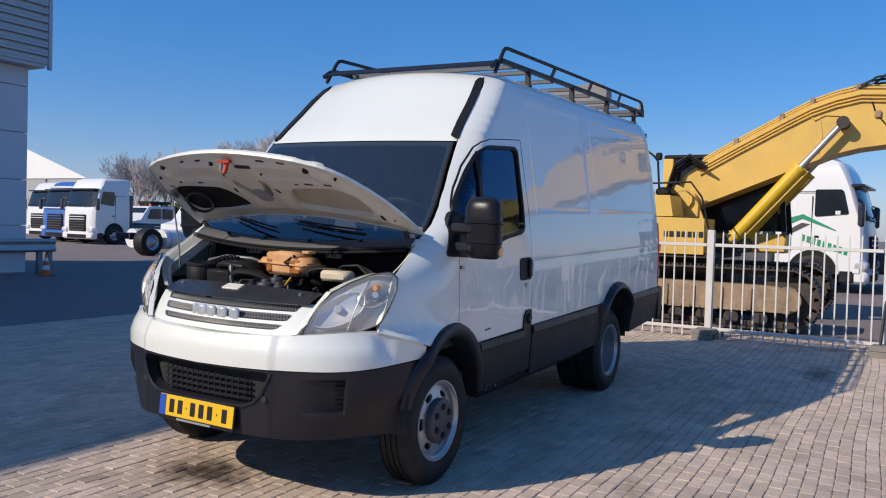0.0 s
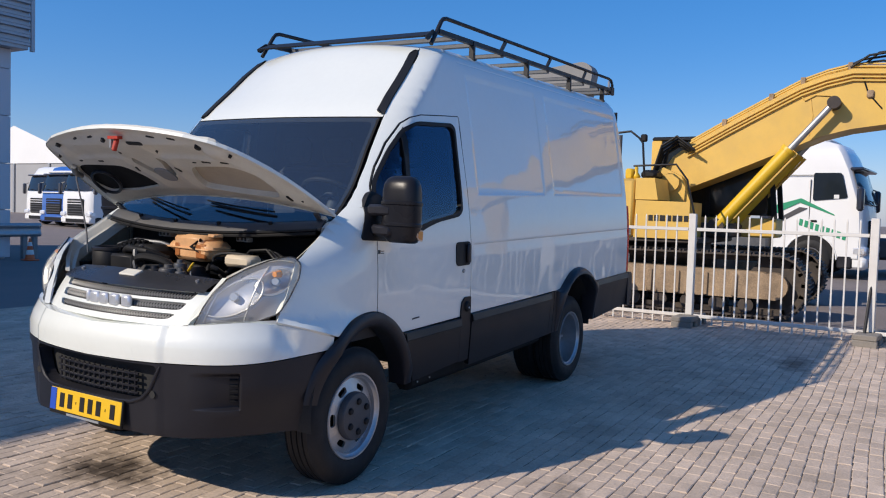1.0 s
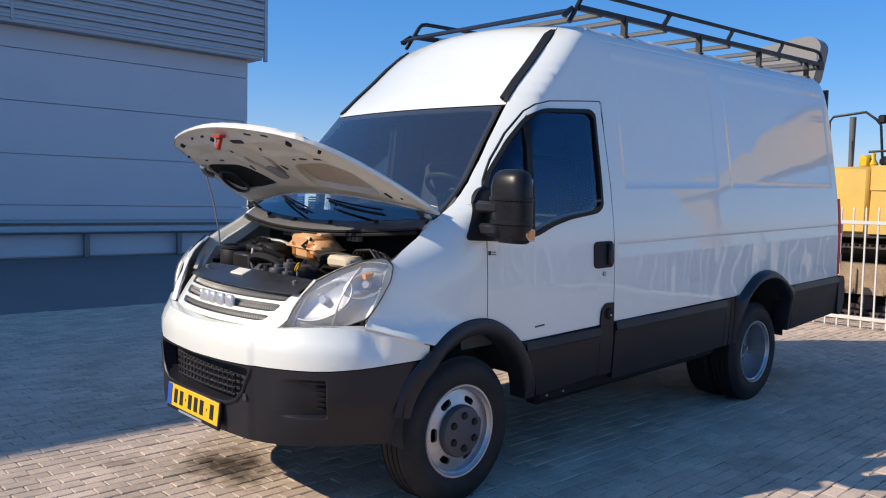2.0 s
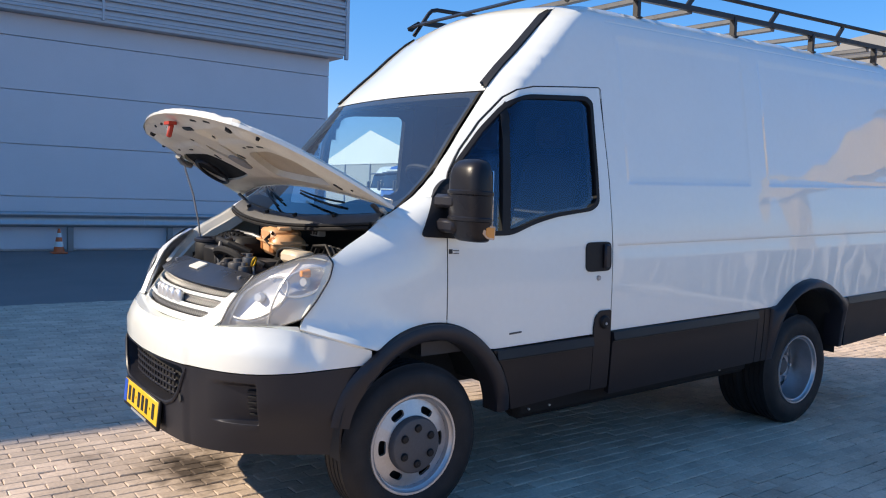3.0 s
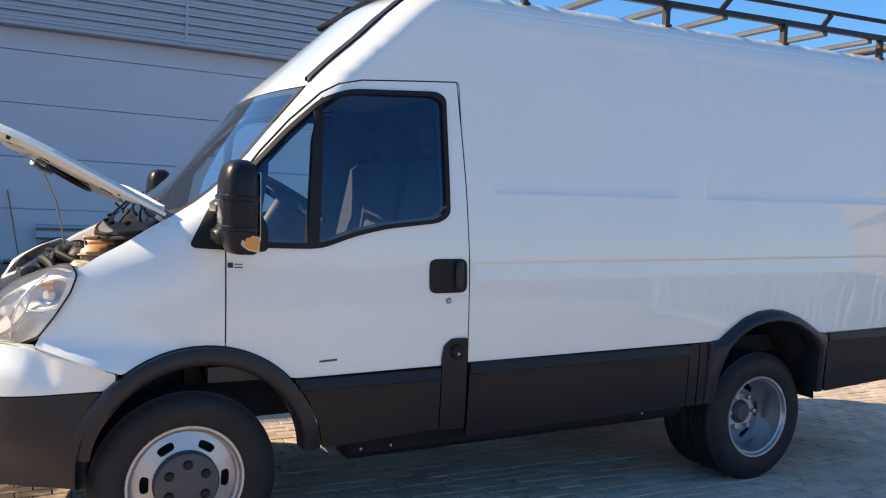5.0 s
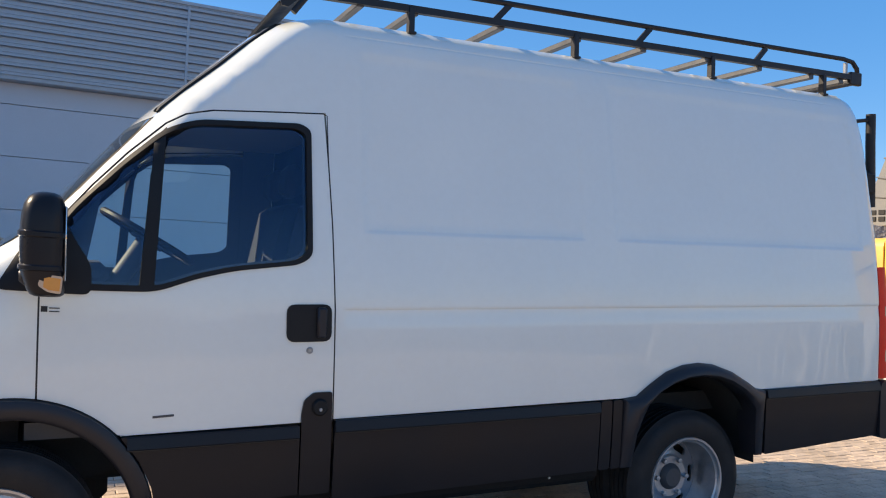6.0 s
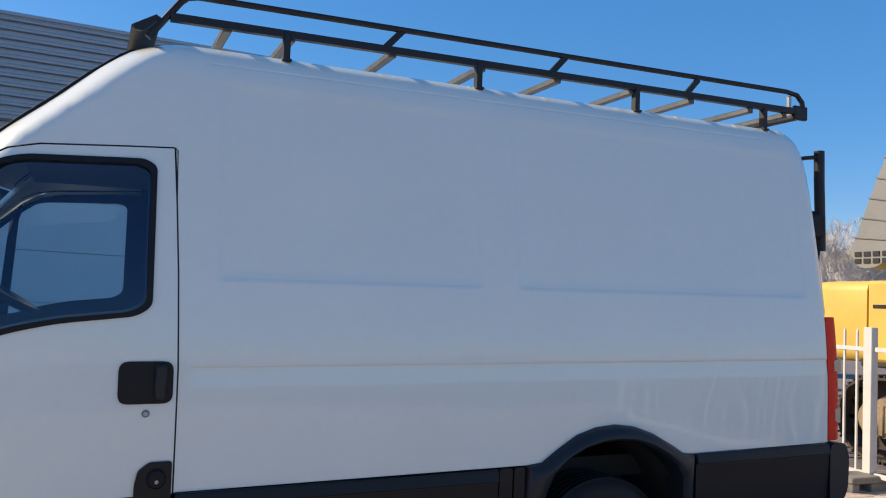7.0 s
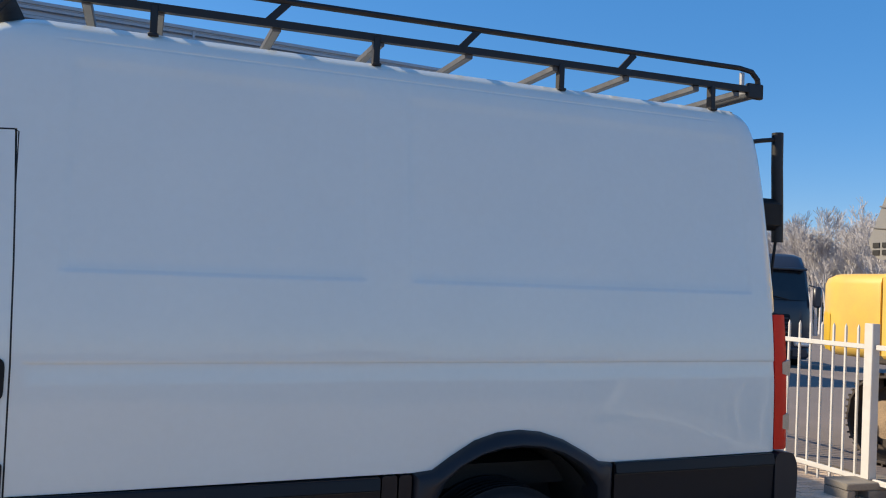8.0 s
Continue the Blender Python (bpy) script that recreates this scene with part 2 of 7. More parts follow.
# ---------- building tools ----------
class Geo:
    """Collects faces; make() links them as one mesh object."""

    def __init__(self):
        self.v, self.f, self.mi = [], [], []

    def add(self, verts, faces, mi=0):
        o = len(self.v)
        self.v += [tuple(p) for p in verts]
        self.f += [tuple(o + i for i in f) for f in faces]
        self.mi += [mi] * len(faces)
        return self

    def box(self, x0, x1, y0, y1, z0, z1, b=0.0, m=None, mi=0):
        """A box from corner to corner, with chamfered edges of b metres."""
        c = Vector(((x0 + x1) / 2, (y0 + y1) / 2, (z0 + z1) / 2))
        h = Vector((abs(x1 - x0) / 2, abs(y1 - y0) / 2, abs(z1 - z0) / 2))
        b = min(b, min(h) * 0.95)
        vs, idx = [], {}
        if b <= 0:
            for sx in (-1, 1):
                for sy in (-1, 1):
                    for sz in (-1, 1):
                        vs.append(c + Vector((sx * h.x, sy * h.y, sz * h.z)))
            fs = [(0, 1, 3, 2), (4, 6, 7, 5), (0, 4, 5, 1), (2, 3, 7, 6), (0, 2, 6, 4), (1, 5, 7, 3)]
        else:
            for s in [(i, j, k) for i in (-1, 1) for j in (-1, 1) for k in (-1, 1)]:
                for a in range(3):
                    p = [s[i] * (h[i] if i == a else h[i] - b) for i in range(3)]
                    idx[s, a] = len(vs)
                    vs.append(c + Vector(p))
            fs = []
            for a in range(3):
                o = [i for i in range(3) if i != a]
                for sg in (-1, 1):
                    loop = []
                    for s1, s2 in ((-1, -1), (1, -1), (1, 1), (-1, 1)):
                        s = [0, 0, 0]
                        s[a], s[o[0]], s[o[1]] = sg, s1, s2
                        loop.append(idx[tuple(s), a])
                    fs.append(tuple(loop))
            for a in range(3):
                o = [i for i in range(3) if i != a]
                for s1 in (-1, 1):
                    for s2 in (-1, 1):
                        q = []
                        for t in (-1, 1):
                            s = [0, 0, 0]
                            s[a], s[o[0]], s[o[1]] = t, s1, s2
                            q.append((idx[tuple(s), o[0]], idx[tuple(s), o[1]]))
                        fs.append((q[0][0], q[0][1], q[1][1], q[1][0]))
            for s in [(i, j, k) for i in (-1, 1) for j in (-1, 1) for k in (-1, 1)]:
                fs.append(tuple(idx[s, a] for a in range(3)))
            out = []
            for f in fs:
                pts = [vs[i] for i in f]
                nn = (pts[1] - pts[0]).cross(pts[2] - pts[0])
                mid = sum(pts, Vector()) / len(pts) - c
                out.append(f if nn.dot(mid) > 0 else f[::-1])
            fs = out
        if m is not None:
            vs = [m @ p for p in vs]
        return self.add(vs, fs, mi)

    def rod(self, p0, p1, r0, r1=None, n=12, caps=True, mi=0):
        p0, p1 = Vector(p0), Vector(p1)
        r1 = r0 if r1 is None else r1
        d = (p1 - p0).normalized()
        a = d.orthogonal().normalized()
        c = d.cross(a)
        vs = []
        for p, r in ((p0, r0), (p1, r1)):
            vs += [p + (a * math.cos(2 * math.pi * i / n) + c * math.sin(2 * math.pi * i / n)) * r for i in range(n)]
        fs = [(i, (i + 1) % n, n + (i + 1) % n, n + i) for i in range(n)]
        if caps:
            fs += [tuple(range(n))[::-1], tuple(range(n, 2 * n))]
        return self.add(vs, fs, mi)

    def tube(self, pts, r, n=10, closed=False, mi=0, flat=None):
        """A bent tube; flat=(w, h) gives a rectangular section instead."""
        pts = [Vector(p) for p in pts]
        k = len(pts)
        vs, prev = [], None
        for i, p in enumerate(pts):
            if closed:
                d = pts[(i + 1) % k] - pts[i - 1]
            else:
                d = pts[min(i + 1, k - 1)] - pts[max(i - 1, 0)]
            d.normalize()
            if prev is None:
                up = Vector((0, 0, 1)) if abs(d.z) < 0.95 else Vector((1, 0, 0))
                a = (up - d * up.dot(d)).normalized()
            else:
                a = (prev - d * prev.dot(d)).normalized()
            prev = a
            c = d.cross(a)
            rr = r[i] if isinstance(r, (list, tuple)) else r
            if flat:
                w, h = flat
                ring = [(-w, -h), (w, -h), (w, h), (-w, h)]
                vs += [p + c * x / 2 + a * y / 2 for x, y in ring]
            else:
                vs += [p + (a * math.cos(2 * math.pi * j / n) + c * math.sin(2 * math.pi * j / n)) * rr for j in range(n)]
        q = 4 if flat else n
        fs = []
        for i in range(k if closed else k - 1):
            o, o2 = i * q, ((i + 1) % k) * q
            fs += [(o + j, o + (j + 1) % q, o2 + (j + 1) % q, o2 + j) for j in range(q)]
        if not closed:
            fs += [tuple(range(q))[::-1], tuple(range((k - 1) * q, k * q))]
        return self.add(vs, fs, mi)

    def lathe(self, prof, at=(0, 0, 0), axis="y", n=32, mi=0, turn=0.0, close=False):
        """Turns (radius, height) pairs round an axis through at."""
        vs = []
        for r, h in prof:
            for i in range(n):
                a = turn + 2 * math.pi * i / n
                u, w = r * math.cos(a), r * math.sin(a)
                p = {"y": (u, h, w), "z": (u, w, h), "x": (h, u, w)}[axis]
                vs.append((p[0] + at[0], p[1] + at[1], p[2] + at[2]))
        k = len(prof)
        fs = []
        for j in range(k if close else k - 1):
            o, o2 = j * n, ((j + 1) % k) * n
            fs += [(o + i, o + (i + 1) % n, o2 + (i + 1) % n, o2 + i) for i in range(n)]
        return self.add(vs, fs, mi)

    def grid(self, rows, mi=0, wrap=False):
        """Faces between rows of points, all of one length."""
        w = len(rows[0])
        vs = [p for r in rows for p in r]
        fs = []
        for i in range(len(rows) - 1):
            for j in range(w if wrap else w - 1):
                a, b = i * w + j, i * w + (j + 1) % w
                fs.append((a, b, b + w, a + w))
        return self.add(vs, fs, mi)

    def prism(self, poly, lo, hi, axis="y", mi=0):
        """A polygon, pushed along an axis from lo to hi. Its two coordinates are the other axes in order."""
        def place(p, h):
            return {"y": (p[0], h, p[1]), "x": (h, p[0], p[1]), "z": (p[0], p[1], h)}[axis]
        k = len(poly)
        vs = [place(p, lo) for p in poly] + [place(p, hi) for p in poly]
        fs = [(i, (i + 1) % k, k + (i + 1) % k, k + i) for i in range(k)]
        fs += [tuple(range(k))[::-1], tuple(range(k, 2 * k))]
        return self.add(vs, fs, mi)

    def make(self, name, mats, parent=None, label="", smooth=40, fix=True):
        me = bpy.data.meshes.new(name)
        me.from_pydata([tuple(p) for p in self.v], [], self.f)
        for m in mats if isinstance(mats, (list, tuple)) else [mats]:
            me.materials.append(m)
        me.polygons.foreach_set("material_index", self.mi)
        if fix:
            bm = bmesh.new()
            bm.from_mesh(me)
            bmesh.ops.recalc_face_normals(bm, faces=bm.faces)
            bm.to_mesh(me)
            bm.free()
        if smooth:
            me.polygons.foreach_set("use_smooth", [True] * len(me.polygons))
            me.set_sharp_from_angle(angle=radians(smooth))
        me.update()
        ob = new(name, me)
        if parent is not None:
            ob.parent = parent
        if label:
            tagged(ob, label)
        return ob


def thing(name, label, category, group="", at=None):
    """An Empty that carries a thing's parts."""
    ob = new(name)
    ob.empty_display_size = 0.2
    if at is not None:
        ob.matrix_world = at
    return tagged(ob, label, category, group)


def curve(table):
    """A smooth function through (a, value) pairs."""
    xs = [p[0] for p in table]
    ys = [p[1] for p in table]
    k = len(xs)
    ms = []
    for i in range(k):
        if i in (0, k - 1):
            j = 0 if i == 0 else k - 2
            ms.append((ys[j + 1] - ys[j]) / (xs[j + 1] - xs[j]))
        else:
            s0 = (ys[i] - ys[i - 1]) / (xs[i] - xs[i - 1])
            s1 = (ys[i + 1] - ys[i]) / (xs[i + 1] - xs[i])
            ms.append(0.0 if s0 * s1 <= 0 else 2 * s0 * s1 / (s0 + s1))

    def f(x):
        if x <= xs[0]:
            return ys[0]
        if x >= xs[-1]:
            return ys[-1]
        i = max(j for j in range(k - 1) if xs[j] <= x)
        h = xs[i + 1] - xs[i]
        t = (x - xs[i]) / h
        return ((2 * t ** 3 - 3 * t * t + 1) * ys[i] + (t ** 3 - 2 * t * t + t) * h * ms[i]
                + (3 * t * t - 2 * t ** 3) * ys[i + 1] + (t ** 3 - t * t) * h * ms[i + 1])
    return f


def step(a, b, x):
    t = min(1.0, max(0.0, (x - a) / (b - a)))
    return t * t * (3 - 2 * t)


def sheet(name, outline, holes, place, material, parent, label="", cuts_u=(), cuts_v=(), lip=0.025, du=0.08, dv=0.06, turn=False):
    """A formed sheet: a flat outline with holes, laid over the surface place(u, v), with turned-in edges and true normals."""
    bm = bmesh.new()
    edges = []
    for loop in [outline, *holes]:
        vs = [bm.verts.new((p[0], p[1], 0)) for p in loop]
        edges += [bm.edges.new((vs[i], vs[(i + 1) % len(vs)])) for i in range(len(vs))]
    bmesh.ops.triangle_fill(bm, use_beauty=True, use_dissolve=False, edges=edges, normal=(0, 0, 1))
    us = [p[0] for p in outline]
    vs_ = [p[1] for p in outline]
    lines = [(0, u) for u in [*np.arange(min(us) + du / 2, max(us), du), *cuts_u]] + [(1, v) for v in [*np.arange(min(vs_) + dv / 2, max(vs_), dv), *cuts_v]]
    for ax, c in lines:
        co = [0, 0, 0]
        no = [0, 0, 0]
        co[ax], no[ax] = c, 1
        bmesh.ops.bisect_plane(bm, geom=bm.verts[:] + bm.edges[:] + bm.faces[:], dist=1e-5, plane_co=co, plane_no=no)
    bmesh.ops.remove_doubles(bm, verts=bm.verts, dist=1e-5)
    e = 1e-3

    def at(u, v):
        p = Vector(place(u, v))
        n = (Vector(place(u + e, v)) - Vector(place(u - e, v))).cross(Vector(place(u, v + e)) - Vector(place(u, v - e)))
        return p, (-n if turn else n).normalized()
    info = [at(v.co.x, v.co.y) for v in bm.verts]
    bm.verts.index_update()
    verts = [i[0] for i in info]
    faces, normals = [], []
    for f in bm.faces:
        ids = [v.index for v in f.verts]
        a, b, c = verts[ids[0]], verts[ids[1]], verts[ids[2]]
        fn = sum(((verts[ids[i]] - a).cross(verts[ids[(i + 1) % len(ids)]] - a) for i in range(len(ids))), Vector())
        if fn.dot(info[ids[0]][1]) < 0:
            ids = ids[::-1]
        faces.append(ids)
        normals += [info[i][1] for i in ids]
    if lip:
        inner = {}
        for ed in bm.edges:
            if len(ed.link_faces) == 1:
                a, b = ed.verts[0].index, ed.verts[1].index
                for i in (a, b):
                    if i not in inner:
                        inner[i] = len(verts)
                        verts.append(info[i][0] - info[i][1] * lip)
                ids = [a, b, inner[b], inner[a]]
                fn = (verts[b] - verts[a]).cross(verts[inner[a]] - verts[a])
                mid = sum((v.co for v in ed.link_faces[0].verts), Vector()) / len(ed.link_faces[0].verts)
                out = (verts[a] + verts[b]) / 2 - Vector(place(mid.x, mid.y))
                if fn.dot(out) < 0:
                    ids, fn = ids[::-1], -fn
                faces.append(ids)
                normals += [fn.normalized()] * 4
    bm.free()
    me = bpy.data.meshes.new(name)
    me.from_pydata([tuple(p) for p in verts], [], faces)
    me.materials.append(material)
    me.polygons.foreach_set("use_smooth", [True] * len(me.polygons))
    me.normals_split_custom_set([tuple(n) for n in normals])
    me.update()
    ob = new(name, me)
    ob.parent = parent
    if label:
        tagged(ob, label)
    return ob


def rounded(poly, r, n=4):
    """A polygon with its corners rounded."""
    out = []
    k = len(poly)
    for i in range(k):
        p0, p, p1 = Vector(poly[i - 1]), Vector(poly[i]), Vector(poly[(i + 1) % k])
        a, b = (p0 - p), (p1 - p)
        d = min(r, a.length * 0.45, b.length * 0.45)
        a, b = p + a.normalized() * d, p + b.normalized() * d
        for j in range(n + 1):
            t = j / n
            out.append(tuple(a * (1 - t) ** 2 + p * 2 * t * (1 - t) + b * t * t))
    return out

YELLOW = mat("machine_yellow", (0.72, 0.455, 0.10), 0.45, var=0.08, scale=2, dirt=(0.35, 0.24, 0.12), dirt_amount=0.35)
BRIGHTYELLOW = mat("bright_yellow", (0.68, 0.42, 0.02), 0.4, var=0.06, scale=3)
MUD = mat("dried_mud", (0.33, 0.235, 0.15), 0.95, var=0.4, scale=5, fine=60, bump=0.006, dirt=(0.10, 0.075, 0.055), dirt_amount=0.6)
TRACKSTEEL = mat("track_steel", (0.06, 0.05, 0.045), 0.7, metal=0.4, var=0.3, scale=6, dirt=(0.16, 0.12, 0.09), dirt_amount=0.6)
GREYSTEEL = mat("grey_painted_steel", (0.10, 0.105, 0.112), 0.6, var=0.12, scale=3, dirt=(0.2, 0.18, 0.15), dirt_amount=0.4)
BUCKETGREY = mat("bucket_grey", (0.21, 0.21, 0.21), 0.6, var=0.12, scale=3, dirt=(0.3, 0.27, 0.22), dirt_amount=0.4)
DARKGLASS = mat("dark_window", (0.015, 0.02, 0.025), 0.05, var=0.1, spec=0.6)
TRUCKWHITE = mat("truck_white", (0.76, 0.76, 0.75), 0.35, var=0.03, scale=2, coat=0.5)
TRUCKBLUE = mat("truck_blue", (0.03, 0.12, 0.42), 0.35, var=0.05, scale=2, coat=0.5)
TRUCKDARK = mat("truck_dark", (0.02, 0.025, 0.04), 0.3, var=0.05, scale=2, coat=0.5)
GREEN = mat("livery_green", (0.02, 0.28, 0.14), 0.4, var=0.05)
TENT = mat("tent_fabric", (0.78, 0.78, 0.76), 0.7, var=0.04, scale=0.5)
TENTWALL = mat("tent_wall", (0.36, 0.36, 0.36), 0.6, var=0.06, scale=0.5)
BARK = mat("bark", (0.50, 0.47, 0.46), 0.9, var=0.2, scale=3)
HEDGE = mat("hedge_leaves", (0.10, 0.11, 0.035), 0.8, var=0.3, scale=2, by_object=0.3)
ORANGE = mat("cone_orange", (0.75, 0.13, 0.03), 0.5, var=0.08, scale=9, dirt=(0.3, 0.12, 0.07), dirt_amount=0.3)
CONEWHITE = mat("cone_white", (0.7, 0.7, 0.68), 0.5, var=0.06, scale=9)
WOOD = mat("broom_wood", (0.30, 0.2, 0.12), 0.7, var=0.15, scale=20)
LAMPBODY = mat("lamp_body", (0.60, 0.61, 0.64), 0.3, metal=0.5, var=0.04)
MESHGREY = mat("mesh_grey", (0.16, 0.16, 0.16), 0.4, var=0.1)
BONNETBACK = mat("bonnet_underside", (0.47, 0.41, 0.33), 0.6, var=0.12, scale=5, dirt=(0.2, 0.16, 0.11), dirt_amount=0.4)
SCUTTLE = mat("scuttle_grey", (0.07, 0.072, 0.078), 0.55, var=0.12, scale=5, dirt=(0.14, 0.13, 0.12), dirt_amount=0.4)
TANDARK = mat("stained_tank", (0.34, 0.12, 0.035), 0.4, var=0.15, scale=9)
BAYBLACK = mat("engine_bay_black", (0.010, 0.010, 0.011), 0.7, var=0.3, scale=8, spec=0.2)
COVER = mat("radiator_cover_plastic", (0.024, 0.026, 0.032), 0.27, var=0.12, scale=6, dirt=(0.05, 0.048, 0.045), dirt_amount=0.2)
CHROME = mat("chrome_plastic", (0.75, 0.75, 0.75), 0.32, metal=0.6, var=0.05, scale=20)
POSTGREY = mat("galvanised_post", (0.26, 0.255, 0.25), 0.6, metal=0.3, var=0.2, scale=6)
# darker, patchier silver than the rims
RIMDARK = mat("dark_rim_silver", (0.42, 0.43, 0.45), 0.36, metal=0.6, var=0.15, scale=10, dirt=(0.10, 0.09, 0.08), dirt_amount=0.5)
BULKHEAD = mat("bulkhead_navy", (0.012, 0.015, 0.026), 0.7, var=0.15, scale=4, spec=0.2)
LENSCLEAR = mat("indicator_clear", (0.62, 0.42, 0.28), 0.2, var=0.12, scale=30, coat=0.5)


# ---------- ground ----------
ground = Geo().add([(-600, -600, -0.03), (600, -600, -0.03), (600, 600, -0.03), (-600, 600, -0.03)], [(0, 1, 2, 3)]).make("ground", ASPHALT, smooth=0)
tagged(ground, "grey asphalt yard reaching the horizon", "ground", kind="structure")

# ---------- building ----------
WALL_Y, CORNER_X, BACK_Y, TOP_Z = 15.2, 8.14, 22.6, 7.2
EAVE_Z = 4.95
bld = thing("building", "grey panelled hall with dark ribbed upper cladding", "building")
Geo().box(-30, CORNER_X - 0.08, WALL_Y + 0.08, BACK_Y, -0.05, EAVE_Z + 0.05).make("core", PANEL, bld, smooth=0)
zs = [0.0, 1.14, 2.24, 3.37, 4.48, EAVE_Z]
for z0, z1 in zip(zs, zs[1:]):
    Geo().box(-30, CORNER_X, WALL_Y, WALL_Y + 0.08, z0 + 0.008, z1 - 0.008, 0.004).make("wall_panel", PANEL, bld)
    Geo().box(CORNER_X - 0.08, CORNER_X, WALL_Y + 0.081, BACK_Y, z0 + 0.008, z1 - 0.008, 0.004).make("wall_panel", PANEL, bld)
Geo().box(-30, CORNER_X + 0.25, WALL_Y - 0.30, BACK_Y + 0.2, EAVE_Z, EAVE_Z + 0.1, 0.01).make("soffit", CLAD, bld, smooth=0)
Geo().box(-30, CORNER_X + 0.30, WALL_Y - 0.24, BACK_Y + 0.2, EAVE_Z + 0.1, TOP_Z - 0.05).make("upper_core", CLAD, bld, smooth=0)
n = 0
z = EAVE_Z + 0.05
while z < TOP_Z - 0.02:
    x1, y0, y1 = CORNER_X + 0.34, WALL_Y - 0.24, WALL_Y - 0.335
    lap = [(y0, z + 0.185), (y1, z + 0.175), (y1, z + 0.115), (y1 + 0.012, z + 0.108), (y1 + 0.012, z + 0.100), (y1, z + 0.093), (y1, z + 0.045), (y0, z + 0.035)]
    Geo().grid([[(x, y, zz) for y, zz in lap] for x in (-30, x1)]).make("cladding_board", CLAD, bld, smooth=0, fix=False)
    z += 0.2
Geo().box(CORNER_X + 0.28, CORNER_X + 0.38, WALL_Y - 0.36, WALL_Y - 0.28, EAVE_Z - 0.03, TOP_Z, 0.01).make("corner_trim", CLAD, bld)
for x in (2.46, -5.6):
    Geo().box(x - 0.03, x + 0.03, WALL_Y - 0.345, WALL_Y - 0.30, EAVE_Z + 0.05, TOP_Z, 0.005).make("seam_trim", CLAD, bld)
Geo().box(-30, CORNER_X + 0.36, WALL_Y - 0.37, BACK_Y + 0.25, TOP_Z - 0.06, TOP_Z + 0.02, 0.01).make("roof_edge", CLAD, bld)
# unseen blocks, added only to shade the yard; height set by the shadow's edge
shade_caster = Geo().box(-30, -5.0, 8.75, 14.8, -0.05, 9.86, 0.02).box(-30, -5.0, 14.8, BACK_Y, TOP_Z + 0.04, 9.86, 0.02).make("wall_wing", PANEL)
tagged(shade_caster, "unseen grey block added to shade the yard", "wall", kind="structure")


# ---------- the van ----------
# body pose fitted to the camera's view: nose low, leaning a little
STANCE = Matrix(((0.9996, 0.0073, -0.0272, 0.0346), (-0.0077, 0.9999, -0.0141, 0.0363), (0.0271, 0.0143, 0.9995, -0.025), (0, 0, 0, 1)))
van = thing("van", "white high-roof panel van with an open bonnet, parked on the pavers", "van", "", STANCE)
W_FULL = curve([(0.2, 0.95), (0.45, 0.985), (0.75, 1.0), (1.0, 1.0), (1.2, 0.994), (1.5, 0.966), (1.8, 0.922), (2.04, 0.885),
                (2.28, 0.838), (2.38, 0.805), (2.44, 0.765), (2.47, 0.725)])
# the front boundary of the side: nose, bonnet line, windscreen pillar, roof front
X_FRONT = curve([(0.70, -1.3), (0.85, -0.60), (0.889, -0.50), (1.155, -0.375), (1.265, -0.2), (1.378, -0.03), (1.54, 0.155),
                 (1.75, 0.325), (1.95, 0.49), (2.0, 0.53), (2.2, 0.745), (2.42, 0.99), (2.47, 1.08)])
TURN_IN = curve([(0.7, 0.6), (1.15, 0.55), (1.3, 0.3), (1.42, 0.16), (2.47, 0.16)])
X_REAR = curve([(0.3, 4.51), (1.45, 4.51), (1.85, 4.505), (2.25, 4.49), (2.38, 4.47), (2.47, 4.43)])


def half_width(x, z):
    """How far the van's side stands from its middle plane."""
    w = W_FULL(z)
    d = (x - X_FRONT(z)) / TURN_IN(z)
    w -= (0.15 - 0.03 * step(2.1, 2.47, z)) * max(0.0, 1 - max(d, 0.0)) ** 2
    r = 0.09
    e = x - (X_REAR(z) - r)
    if e > 0:
        w -= r - math.sqrt(max(r * r - min(e, r) ** 2, 0.0))
    if x > 1.25:
        # pressed panels with a crease along the middle
        w -= 0.004 * (step(1.11, 1.195, z) - step(1.196, 1.201, z))
        w -= 0.0022 * (step(2.378, 2.386, z) - step(2.388, 2.393, z)) * step(1.27, 1.29, x) * (1 - step(4.1, 4.3, x))
        for a, b in ((1.34, 2.43), (2.62, 4.33)):
            w -= 0.0065 * step(a - 0.02, a + 0.02, x) * (1 - step(b - 0.02, b + 0.02, x)) * step(1.516, 1.540, z) * (1 - step(2.27, 2.33, z))
    return w


def side(s):
    return lambda x, z: (x, s * half_width(x, z), z)


def proud(s, d):
    def f(x, z):
        return (x, s * (W_FULL(z) + d), z)
    return f


def arc(cx, cz, r, a0, a1, n):
    return [(cx + r * math.cos(radians(a0 + (a1 - a0) * i / n)), cz + r * math.sin(radians(a0 + (a1 - a0) * i / n))) for i in range(n + 1)]


arch_plan = curve([(-0.55, 0.862), (-0.45, 0.909), (-0.36, 0.943), (-0.24, 0.977), (-0.2, 0.99)])
F_ARCH, R_ARCH = (0.065, 0.422), (3.085, 0.40)
DOOR_TOP = [(0.142, 1.425), (0.215, 1.545), (0.30, 1.66), (0.42, 1.80), (0.55, 1.925), (0.62, 1.965), (0.72, 1.988), (1.0, 2.008), (1.165, 2.018)]
DOOR_REAR = [(1.178, 1.8), (1.19, 1.54), (1.20, 1.2), (1.20, 0.758)]
